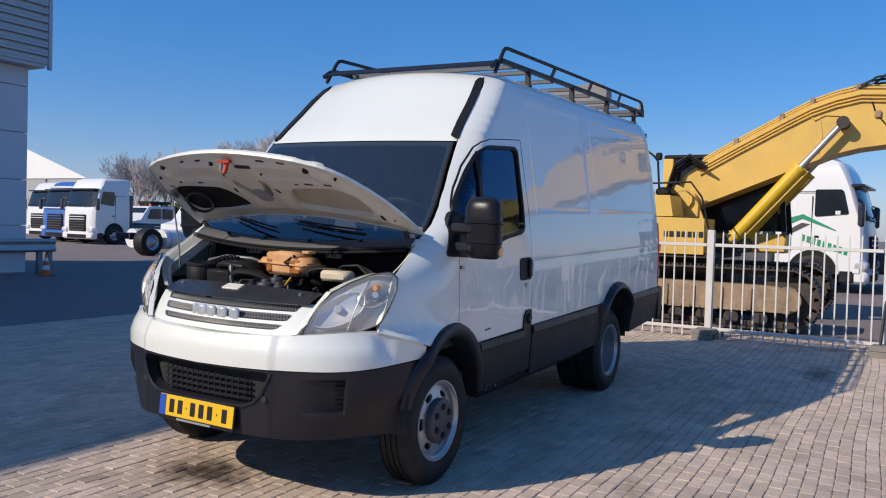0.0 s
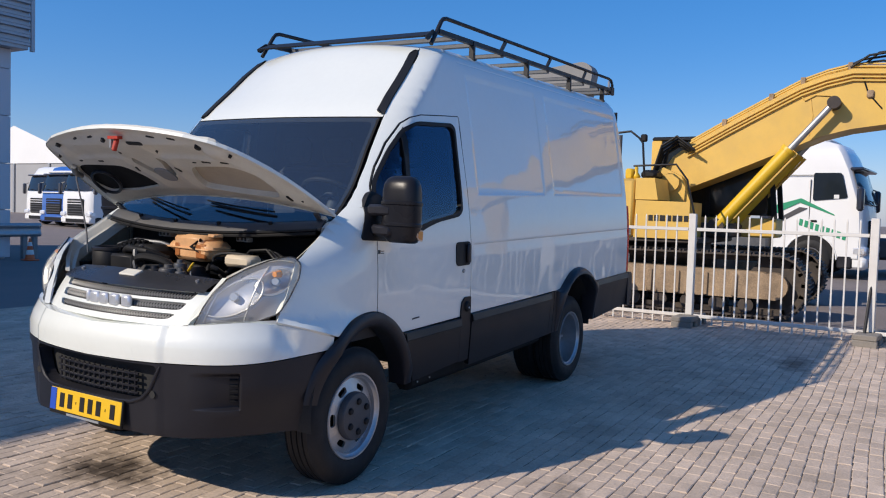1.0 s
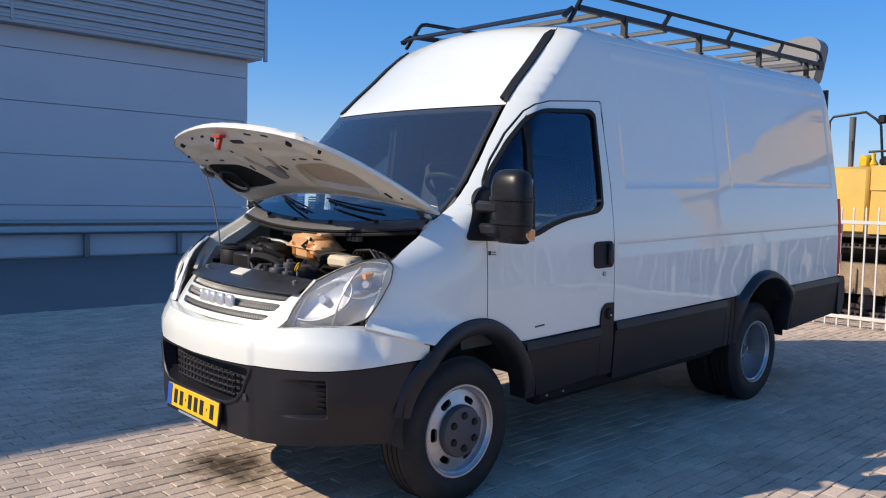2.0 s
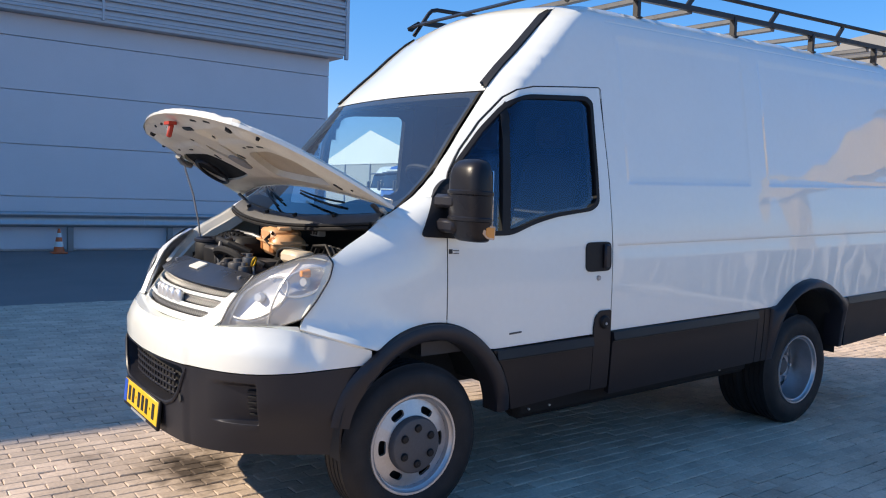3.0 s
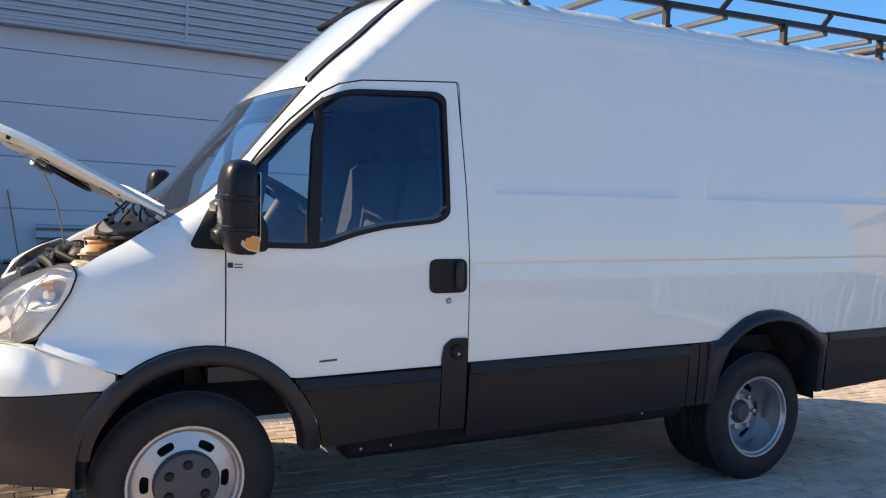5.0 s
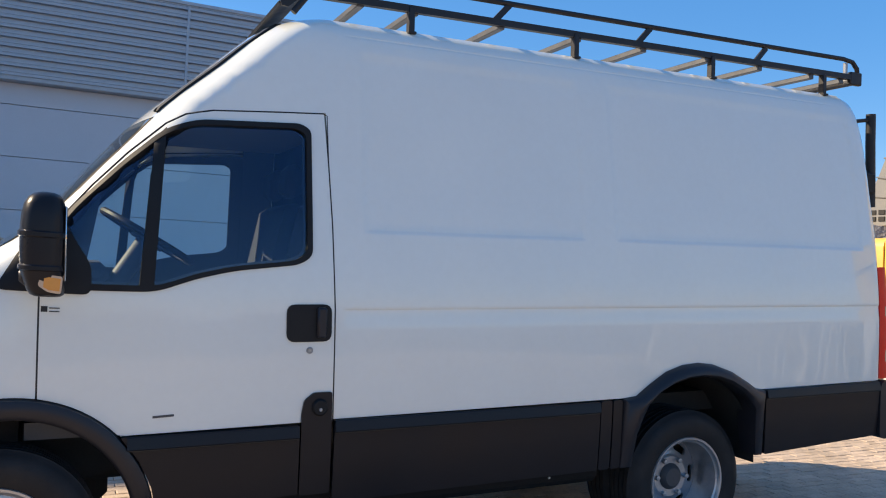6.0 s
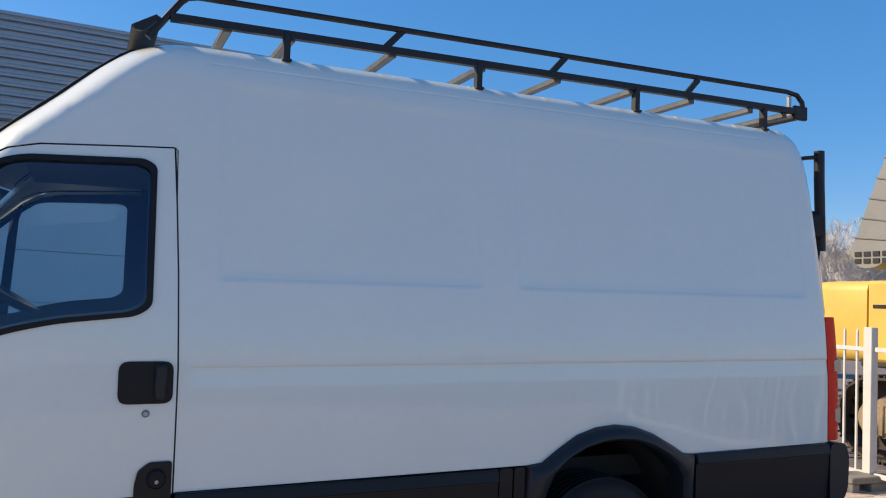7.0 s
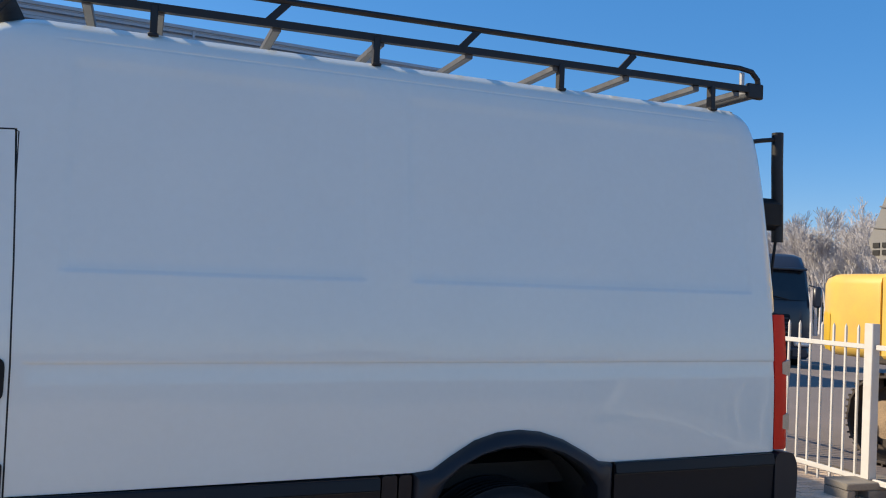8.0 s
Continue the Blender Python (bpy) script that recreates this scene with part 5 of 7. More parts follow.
ring_pts = [bonnet_pt(-0.325 + 0.085 * math.cos(a) + 0.05 * math.sin(a), 0.55 + 0.115 * math.sin(a), 0.045) for a in [2 * math.pi * i / 28 for i in range(28)]]
Geo().tube(ring_pts, 0.009, n=8, closed=True).make("intake_ring", PLASTIC, bonnet)
Geo().tube([bonnet_pt(-0.49, 0.60, 0.05), bonnet_pt(-0.45, 0.64, 0.06), bonnet_pt(-0.40, 0.66, 0.05)], 0.016, n=8).make("intake_clip", STEEL, bonnet)
lt = bonnet_pt(-0.735, -0.065, 0.04)
latch = Geo().prism([(-0.022, -0.036), (0.014, -0.026), (0.025, 0.0), (0.014, 0.026), (-0.022, 0.036)], -0.010, 0.004, "z")
latch.v = [tuple(lt + Vector(p)) for p in latch.v]
latch = latch.make("bonnet_latch", RED, bonnet, "red bonnet latch", smooth=0)
Geo().box(-0.010, 0.010, -0.012, 0.012, -0.060, 0.0, 0.005, Matrix.Translation(lt + Vector((0.0, -0.005, -0.008))) @ pose(0, 0, 0, 6, 12, 0)).make("latch_hook", RED, latch)
Geo().rod(lt + Vector((0.0, 0.035, -0.005)), lt + Vector((0.0, 0.04, -0.05)), 0.009, n=8).make("latch_pin", STEEL, latch)
QB = Matrix(((0.88, 0, 0.47), (0, 1, 0), (-0.47, 0, 0.88))).to_4x4()


def on_frame(name, x, y, lx, ly, turn_, material, h=0.002, round_=False):
    p = bonnet_pt(x, y, frame_depth(x, y) + 0.0005)
    m = Matrix.Translation(p) @ QB @ pose(0, 0, 0, 0, 0, turn_)
    if round_:
        g = Geo().rod(m @ Vector((0, 0, 0.003)), m @ Vector((0, 0, -h)), lx, lx * 0.8, n=14)
    else:
        g = Geo().prism(rounded([(-lx, -ly), (lx, -ly), (lx, ly), (-lx, ly)], min(lx, ly) * 0.9, 3), -h, 0.002, "z")
        g.v = [tuple(m @ Vector(p)) for p in g.v]
    g.make(name, material, bonnet, smooth=30)


for x, y, lx, ly, tn in ((-0.715, 0.17, 0.006, 0.022, -14), (-0.705, 0.30, 0.006, 0.018, -22), (-0.71, -0.26, 0.006, 0.024, 14), (-0.695, -0.38, 0.006, 0.022, 22), (-0.675, -0.12, 0.013, 0.05, 4),
                         (-0.50, -0.33, 0.005, 0.012, 0), (-0.51, -0.42, 0.006, 0.028, 4), (-0.52, -0.55, 0.006, 0.024, 8), (-0.505, 0.36, 0.006, 0.02, 0), (-0.52, 0.50, 0.006, 0.012, -8), (-0.585, 0.10, 0.012, 0.006, 20),
                         (-0.575, -0.15, 0.016, 0.006, 50), (-0.44, 0.145, 0.022, 0.006, 12), (-0.44, -0.155, 0.022, 0.006, -12), (-0.235, -0.705, 0.024, 0.008, -8), (-0.20, -0.755, 0.006, 0.006, 0), (-0.235, 0.705, 0.024, 0.008, 8)):
    on_frame("drain_slot", x, y, lx, ly, tn, INK)
for x, y, r in ((-0.665, 0.49, 0.015), (-0.64, -0.50, 0.019), (-0.70, 0.08, 0.013), (-0.57, -0.63, 0.009), (-0.57, 0.61, 0.009)):
    on_frame("rubber_stop", x, y, r, 0, 0, BLACK, 0.012, True)
for y in (0.0,):
    on_frame("stiffener_plate", -0.385, y, 0.06, 0.052, 0, LINER, 0.008)
prop0, prop1 = Vector((-0.36, 0.70, 1.10)), bonnet_pt(-0.44, 0.655, 0.045)
Geo().tube([prop0, prop0.lerp(prop1, 0.25) + Vector((0.01, 0.0, 0)), prop0.lerp(prop1, 0.6) + Vector((0.015, 0.012, 0)), prop0.lerp(prop1, 0.9) + Vector((-0.005, 0.0, 0)), prop1], 0.005, n=6).make("bonnet_prop", STEEL, van, "thin steel bonnet prop")
for s in (-1, 1):
    h0 = bonnet_pt(-0.07, s * 0.78, 0.03)
    Geo().tube([h0, h0 + Vector((0.04, 0, -0.035)), (-0.005, s * 0.79, 1.30), (-0.03, s * 0.79, 1.235)], 0.014, flat=(0.045, 0.016)).make("bonnet_hinge", UNDERWHITE, van)
    Geo().tube([bonnet_pt(-0.10, s * 0.765, 0.03), (-0.03, s * 0.765, 1.31), (-0.05, s * 0.765, 1.24)], 0.01, flat=(0.03, 0.012)).make("hinge_link", HUBGREY, van)

# cab inside
cab = Geo().box(0.10, 1.40, -0.86, 0.86, 0.72, 0.78).make("cab_floor", DASH, van, smooth=0)
Geo().prism([(-0.95, 0.78), (0.95, 0.78), (0.93, 1.4), (0.86, 2.0), (0.72, 2.42), (-0.72, 2.42), (-0.86, 2.0), (-0.93, 1.4)], 1.34, 1.37, "x").make("bulkhead", BULKHEAD, van, "dark bulkhead behind the seats", smooth=0)
Geo().box(0.62, 1.34, -0.74, 0.74, 2.02, 2.05).make("headliner", LINER, van, smooth=0)
dash = []
for i in range(13):
    y = -0.80 + 1.6 * i / 12
    b = 0.10 * (1 - (y / 0.8) ** 2)
    dash.append([(0.10 - b, y, 1.31), (0.18, y, 1.33), (0.27, y, 1.32), (0.32, y, 1.27), (0.34, y, 1.1), (0.28, y, 0.95), (0.28, y, 0.8)])
Geo().grid(dash).make("dashboard", DASH, van, "grey plastic dashboard", smooth=50, fix=False)
Geo().box(0.22, 0.37, -0.60, -0.22, 1.27, 1.365, 0.03).make("instrument_hood", DASH, van)
wheel_m = Matrix.Translation((0.53, -0.41, 1.477)) @ pose(0, 0, 0, 0, 31, 0)
steer = Geo().tube([wheel_m @ Vector((0.21 * math.cos(a), 0.21 * math.sin(a), 0)) for a in [2 * math.pi * i / 36 for i in range(36)]], 0.016, n=8, closed=True)
steer = steer.make("steering_wheel", BLACK, van, "black steering wheel")
Geo().lathe([(0.001, 0.02), (0.06, 0.015), (0.075, -0.02)], (0, 0, 0), axis="z", n=20).make("horn_pad", DASH, steer).matrix_local = wheel_m
for a in (90, 210, 330):
    Geo().tube([wheel_m @ Vector((0.05 * math.cos(radians(a)), 0.05 * math.sin(radians(a)), 0)), wheel_m @ Vector((0.19 * math.cos(radians(a)), 0.19 * math.sin(radians(a)), 0))], 0.013, n=6, flat=(0.03, 0.016)).make("spoke", DASH, steer)
Geo().rod((0.52, -0.41, 1.46), (0.36, -0.41, 1.20), 0.042, n=10).make("column", DASH, steer)
for y0, y1 in ((-0.66, -0.16), (0.0, 0.78)):
    seat = Geo().box(0.72, 1.20, y0, y1, 0.98, 1.12, 0.05).make("seat", CLOTH, van, "grey cloth seat")
    Geo().box(-0.06, 0.06, y0 + 0.02, y1 - 0.02, 0.0, 0.62, 0.05, Matrix.Translation((1.17, 0, 1.08)) @ pose(0, 0, 0, 0, 12, 0)).make("backrest", CLOTH, seat)
    for c in ([(y0 + y1) / 2] if y1 < 0 else [0.2, 0.58]):
        Geo().box(1.24, 1.34, c - 0.13, c + 0.13, 1.72, 1.90, 0.04).make("headrest", CLOTH, seat)

# seal along the scuttle, badge and sticker
Geo().tube([Vector(screen(-0.95 + 1.9 * i / 20, 0.0)) + Vector((-0.077, 0, -0.052)) for i in range(21)], 0.007, n=6).make("bonnet_seal", BLACK, van)
for u in (-0.6, -0.2, 0.2, 0.6):
    p = Vector(screen(u, 0.0)) + Vector((-0.03, 0, -0.012))
    Geo().rod(p, p + Vector((-0.004, 0, 0.014)), 0.012, n=10).make("scuttle_clip", BLACK, van)
stk = sheet("door_sticker", [(0.146, 1.190), (0.166, 1.190), (0.166, 1.210), (0.146, 1.210)], [], lambda x, z: (x, -half_width(x, z) - 0.002, z), INK, van, "small black and grey sticker", du=0.1, dv=0.1, lip=0.002)
for z in (1.200, 1.212):
    sheet("sticker_bar", [(0.171, z - 0.010), (0.203, z - 0.010), (0.203, z - 0.006), (0.171, z - 0.006)], [], lambda x, z: (x, -half_width(x, z) - 0.002, z), HUBGREY, stk, du=0.1, dv=0.1, lip=0.002)
sheet("small_mark", [(0.515, 0.806), (0.59, 0.809), (0.59, 0.817), (0.515, 0.814)], [], lambda x, z: (x, -half_width(x, z) - 0.002, z), HUBGREY, van, du=0.1, dv=0.1, lip=0.002)
# underbody
for s in (-1, 1):
    Geo().box(-0.70, 4.40, s * 0.40, s * 0.48, 0.45, 0.60, 0.01).make("chassis_rail", DARK, van, smooth=0)
Geo().box(0.50, 2.55, -0.95, 0.95, 0.60, 0.70).make("underfloor", DARK, van, smooth=0)
for s in (-1, 1):
    inner_sill = Geo().box(0.66, 2.60, s * 0.78, s * 0.90, 0.35, 0.60, 0.03).make("inner_sill", BAYBLACK, van, "dark inner sill below the cladding")
    for x in (0.74, 0.88, 2.30):
        Geo().rod((x, s * 0.90, 0.40), (x, s * 0.908, 0.40), 0.006, n=8).make("bolt", STEEL, inner_sill)
Geo().box(-0.55, 0.4, -0.30, 0.30, 0.30, 0.62, 0.05).make("gearbox", DARK, van)
Geo().box(2.5, 4.42, -0.70, 0.70, 0.62, 0.72).make("rear_floor", DARK, van, smooth=0)
Geo().box(0.55, 1.9, 0.50, 0.85, 0.32, 0.60, 0.04).make("fuel_tank", DARK, van)
for x in (0.0, 3.06):
    Geo().rod((x, -0.75, 0.355), (x, 0.75, 0.355), 0.05, n=14).make("axle", DARK, van)
Geo().lathe([(0.02, -0.12), (0.14, -0.09), (0.16, 0.0), (0.14, 0.09), (0.02, 0.12)], (3.06, 0, 0.345), n=20).make("differential", DARK, van)

# rear corner: lamp, bumper end, ladder rail
for s in (-1, 1):
    lamp_poly = rounded([(4.456, 0.782), (4.545, 0.782), (4.535, 1.425), (4.456, 1.425)], 0.012)
    tl = sheet("tail_lamp", lamp_poly, [], lambda x, z, s=s: (x, s * (W_FULL(z) - 0.004 - 4.0 * max(0.0, x - 4.48) ** 2), z), REDLENS, van, "tall red tail lamp", du=0.02, dv=0.1, lip=0.05, turn=s > 0)
    for z0, z1 in ((1.125, 1.205), (0.865, 0.945)):
        Geo().prism(rounded([(4.502, z0 + 0.012), (4.549, z0), (4.549, z1), (4.502, z1 - 0.012)], 0.006), *sorted((s * 0.90, s * 0.992))).make("clear_lens", LENSCLEAR, tl, "clear lens in the tail lamp")
    Geo().prism(rounded([(4.446, 0.775), (4.56, 0.77), (4.585, 0.70), (4.575, 0.52), (4.50, 0.44), (4.446, 0.46)], 0.05), s * 0.72, s * 1.018).make("bumper_end", PLASTIC, van, "dark grey rear bumper end")
Geo().box(4.46, 4.60, -0.75, 0.75, 0.42, 0.60, 0.03).make("rear_step", PLASTIC, van)
lad = Geo().tube([(4.685, -0.72, 2.385), (4.687, -0.72, 2.2), (4.695, -0.72, 2.0), (4.70, -0.72, 1.80)], 0.030, n=10)
lad = lad.make("rear_grab_bar", RACKBLACK, van, "black grab bar on the rear door")
Geo().tube([(4.40, -0.72, 2.30), (4.58, -0.72, 2.335), (4.69, -0.72, 2.352)], 0.012, n=8).make("bar_arm", RACKBLACK, lad)
Geo().box(4.47, 4.725, -0.755, -0.685, 1.86, 2.03, 0.03).make("bar_bracket", BLACK, lad)
Geo().tube([(4.69, -0.72, 1.82), (4.66, -0.72, 1.6), (4.60, -0.70, 1.40)], 0.008, n=6).make("cable", BLACK, lad)

# wheels: tyre, rim with six slots, hub cap or deep dish
def wheel(x, y, s, rear):
    m = Matrix.Translation((x, y, 0.360 if rear else 0.345)) @ Matrix.Scale(1.03 if rear else 1.0, 4) @ (Matrix.Identity(4) if s < 0 else pose(0, 0, 0, 0, 0, 180))
    wo = Geo()
    prof = [(0.222, 0.0), (0.232, -0.006), (0.262, -0.012), (0.29, -0.014), (0.315, -0.008), (0.335, 0.006), (0.347, 0.022)]
    h = 0.024
    for k in range(4):
        prof += [(0.352, h), (0.352, h + 0.028), (0.344, h + 0.030), (0.344, h + 0.037)]
        h += 0.039
    prof += [(0.352, h), (0.349, 0.185), (0.33, 0.198), (0.29, 0.207), (0.23, 0.20), (0.222, 0.19), (0.222, 0.0)]
    wob = new("wheel")
    wob.parent = van
    wob.matrix_local = STANCE.inverted() @ m
    prof = [(r, hh * 0.88 if hh > 0.01 else hh) for r, hh in prof]
    wo.lathe(prof, n=56).make("tyre", TYRE, wob, "black tyre", smooth=35)
    if rear:
        Geo().lathe([(r, hh + 0.186) for r, hh in prof], n=40).make("inner_tyre", TYRE, wob, smooth=35)
    rim = Geo()
    dish = 0.03 if not rear else 0.16
    rim.lathe([(0.222, 0.03), (0.226, 0.004), (0.221, -0.006), (0.212, -0.005), (0.205, 0.008), (0.198, 0.012), (0.192, dish)], n=48)
    k = 6
    for i in range(k):
        a0 = 2 * math.pi * i / k
        n_ = 24
        outer, inner_, deep = [], [], []
        for j in range(n_):
            t = 2 * math.pi * j / n_
            c, sn = math.cos(t), math.sin(t)
            f = 1 / max(abs(c), abs(sn))
            ou, ov = c * f * math.pi / k, sn * f
            iu, iv = (0.29 if rear else 0.215) * math.copysign(abs(c) ** 0.5, c), (0.48 if rear else 0.40) * math.copysign(abs(sn) ** 0.6, sn)

            def polar(u, v, d):
                r = 0.151 + 0.041 * v
                w = a0 + u
                hgt = dish - 0.02 * (1 - ((v + 1) / 2)) if not rear else dish - 0.015 + 0.015 * v
                return (r * math.cos(w), hgt + d, r * math.sin(w))
            outer.append(polar(ou, ov, 0))
            inner_.append(polar(iu, iv, 0))
            deep.append(polar(iu, iv, 0.014))
        rim.grid([outer, inner_, deep], wrap=True)
    d0 = dish - 0.02 if not rear else dish - 0.03
    rim.lathe([(0.112, d0), (0.10, d0 - 0.01), (0.06, d0 - 0.008)], n=48)
    rim.make("rim", SILVER, wob, "silver steel rim with six slots", smooth=40)
    if rear:
        Geo().lathe([(0.224, 0.004), (0.221, -0.008), (0.212, -0.007), (0.206, 0.006), (0.200, 0.03)], n=48).make("rim_lip", SILVER, wob)
    Geo().lathe([(0.19, dish + 0.05), (0.05, dish + 0.05)], n=32).make("brake_drum", DARK, wob, fix=False)
    if not rear:
        hub = Geo().lathe([(0.124, 0.012), (0.124, -0.012), (0.117, -0.022), (0.10, -0.027), (0.001, -0.028)], n=40).make("hub_cap", HUBGREY, wob, "dark grey hub cap", smooth=35)
        for i in range(6):
            a = math.pi / 2 + 2 * math.pi * i / 6
            c = (0.078 * math.cos(a), 0, 0.078 * math.sin(a))
            Geo().lathe([(0.017, -0.024), (0.018, -0.032), (0.014, -0.038), (0.001, -0.039)], c, n=14).make("nut_cap", BLACK, hub)
    else:
        hub = Geo().lathe([(0.07, d0), (0.062, d0 - 0.02), (0.045, d0 - 0.035), (0.001, d0 - 0.035)], n=24).make("hub", HUBGREY, wob, "dark grey hub")
        for i in range(6):
            a = 2 * math.pi * i / 6
            c = (0.092 * math.cos(a), d0 - 0.02, 0.092 * math.sin(a))
            Geo().lathe([(0.013, 0.02), (0.013, -0.012), (0.001, -0.014)], c, n=6).make("nut", RIMDARK, hub)


for s in (-1, 1):
    wheel(0.012, s * 0.925 - 0.035, s, False)
    wheel(3.115, s * 0.92 - 0.02, s, True)

# ---------- roof rack ----------
rack = thing("roof_rack", "black steel roof rack with bare aluminium crossbars on the van roof", "roof rack", "", STANCE)
for s in (-1, 1):
    y = s * 0.735
    Geo().tube([(1.14, y, 2.568), (4.55, y, 2.592)], 0.02, flat=(0.03, 0.032)).make("side_rail", RACKBLACK, rack)
    Geo().tube([(1.06, y, 2.475), (1.10, y, 2.53), (1.175, y, 2.635), (1.20, y, 2.658), (1.24, y, 2.668), (1.32, y, 2.669), (4.41, y, 2.698), (4.49, y, 2.688), (4.53, y, 2.65), (4.54, y, 2.59)], 0.014, n=8).make("hand_rail", RACKBLACK, rack)
    for x in (2.03, 2.87, 3.69):
        Geo().tube([(x, y, 2.58), (x + 0.09, y, 2.68)], 0.013, flat=(0.014, 0.03)).make("strut", RACKBLACK, rack)
    for x in (1.60, 2.49, 3.38, 4.24):
        Geo().box(x - 0.014, x + 0.014, y - 0.02, y + 0.02, 2.455, 2.58, 0.003).make("foot", RACKBLACK, rack)
        Geo().box(x - 0.02, x + 0.02, y - 0.03, y + 0.03, 2.452, 2.464, 0.003).make("foot_clamp", RACKBLACK, rack)
    Geo().rod((4.43, y, 2.60), (4.43, y, 2.675), 0.013, n=8).make("rear_pin", STEEL, rack)
for x in (1.36, 1.62, 2.07, 2.51, 2.92, 3.36, 3.74, 4.15, 4.40):
    Geo().box(x - 0.018, x + 0.018, -0.735, 0.735, 2.545, 2.575, 0.004).make("crossbar", ALU, rack, "bare aluminium crossbar")
Geo().rod((4.50, -0.72, 2.575), (4.50, 0.72, 2.575), 0.030, n=12).make("rear_roller", ALU, rack)
for s in (-1, 1):
    Geo().box(4.46, 4.56, s * 0.722, s * 0.752, 2.545, 2.625, 0.006).make("end_plate", RACKBLACK, rack)
Geo().prism([(1.00, 2.520), (1.004, 2.510), (1.11, 2.556), (1.106, 2.566)], -0.72, 0.72).make("wind_deflector", RACKBLACK, rack, "thin black wind deflector across the front")
for s in (-1, 1):
    Geo().prism([(1.012, 2.500), (1.004, 2.520), (1.088, 2.572), (1.108, 2.560), (1.04, 2.498)], s * 0.722, s * 0.734).make("deflector_end", RACKBLACK, rack)


# the drawn lines above are warped to fit the camera's view: lower roof, far side drawn in, nose forward and across
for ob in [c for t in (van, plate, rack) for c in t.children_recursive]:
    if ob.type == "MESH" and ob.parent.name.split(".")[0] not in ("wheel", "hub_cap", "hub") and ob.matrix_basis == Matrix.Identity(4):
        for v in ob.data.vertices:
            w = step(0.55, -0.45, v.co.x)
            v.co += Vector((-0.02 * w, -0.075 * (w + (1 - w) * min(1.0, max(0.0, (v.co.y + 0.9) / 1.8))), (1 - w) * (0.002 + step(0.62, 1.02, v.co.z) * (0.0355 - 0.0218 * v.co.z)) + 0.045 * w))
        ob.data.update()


# ---------- along the building ----------
rail = thing("guard_rail", "galvanised guard rail on posts along the hall wall", "guard rail")
prof = [(0.83, 0.0), (0.815, 0.02), (0.79, 0.045), (0.755, 0.05), (0.72, 0.02), (0.68, 0.012), (0.65, 0.015), (0.61, 0.02), (0.575, 0.05), (0.54, 0.045), (0.515, 0.02), (0.50, 0.0)]
ry = WALL_Y - 0.22
for x0, x1 in ((-0.48, 3.4), (3.403, 7.1), (7.103, 8.77)):
    rows = [[(x, ry - d - e, z) for z, d in prof] for e in (0.0,) for x in (x0, x1)]
    Geo().grid(rows).make("beam", STEEL, rail, smooth=50, fix=False)
    for x in (x0 + 0.06, x1 - 0.06):
        for z in (0.58, 0.745):
            Geo().rod((x, ry - 0.045, z), (x, ry - 0.06, z), 0.014, n=8).make("bolt", STEEL, rail)
for x in (-0.30, 1.85, 4.0, 6.2, 8.4, 8.66):
    Geo().box(x - 0.06, x + 0.06, ry + 0.02, ry + 0.14, -0.03, 0.80, 0.01).make("post", POSTGREY, rail)


def cone(x, y):
    c = thing("traffic_cone", "orange and white traffic cone by the guard rail", "traffic cone", "cones along the wall", pose(x, y, -0.028))
    Geo().box(-0.15, 0.15, -0.15, 0.15, 0.0, 0.03, 0.012).make("base", ORANGE, c)
    for z0, z1, m in ((0.03, 0.14, ORANGE), (0.14, 0.25, CONEWHITE), (0.25, 0.34, ORANGE), (0.34, 0.43, CONEWHITE), (0.43, 0.52, ORANGE)):
        r = lambda z: 0.115 - 0.18 * z
        Geo().lathe([(r(z0), z0), (r(z1), z1)] + ([(0.01, z1)] if z1 > 0.5 else []), axis="z", n=24).make("band", m, c)


cone(1.52, 14.5)
cone(8.1, 14.35)
broom = thing("broom", "wooden broom leaning against the hall wall", "broom")
Geo().rod((-1.03, WALL_Y - 0.05, 1.52), (-0.78, WALL_Y - 0.30, 0.06), 0.014, n=8).make("handle", WOOD, broom)
Geo().box(-1.08, -0.48, WALL_Y - 0.36, WALL_Y - 0.25, 0.02, 0.07, 0.01).make("head", WOOD, broom)
Geo().box(-1.07, -0.49, WALL_Y - 0.355, WALL_Y - 0.255, -0.03, 0.02, 0.005).make("bristles", BLACK, broom)

# ---------- fence ----------
POSTS = [(6.89, -6.1), (7.35, -3.08), (7.52, -0.95), (7.6, 1.15), (7.7, 3.4), (7.8, 5.7), (7.9, 8.0)]
for i, (px, py) in enumerate(POSTS):
    ang = math.degrees(math.atan2(POSTS[min(i + 1, 6)][1] - POSTS[max(i - 1, 0)][1], POSTS[min(i + 1, 6)][0] - POSTS[max(i - 1, 0)][0]))
    blk = thing("concrete_block", "grey concrete block with slots under the fence", "concrete block", "blocks under the fence", pose(px, py, -0.03, 0, 0, ang - 90))
    g = Geo()
    g.box(-0.36, 0.36, -0.13, 0.13, 0.10, 0.165, 0.01)
    for a, b in ((-0.36, -0.27), (-0.13, 0.13), (0.27, 0.36)):
        g.box(a, b, -0.13, 0.13, 0.0, 0.10, 0.008)
    g.box(-0.27, 0.27, -0.02, 0.02, 0.0, 0.10)
    g.make("slotted_block", CONCRETE, blk)
fence = thing("fence", "white painted steel picket fence on concrete blocks", "fence")
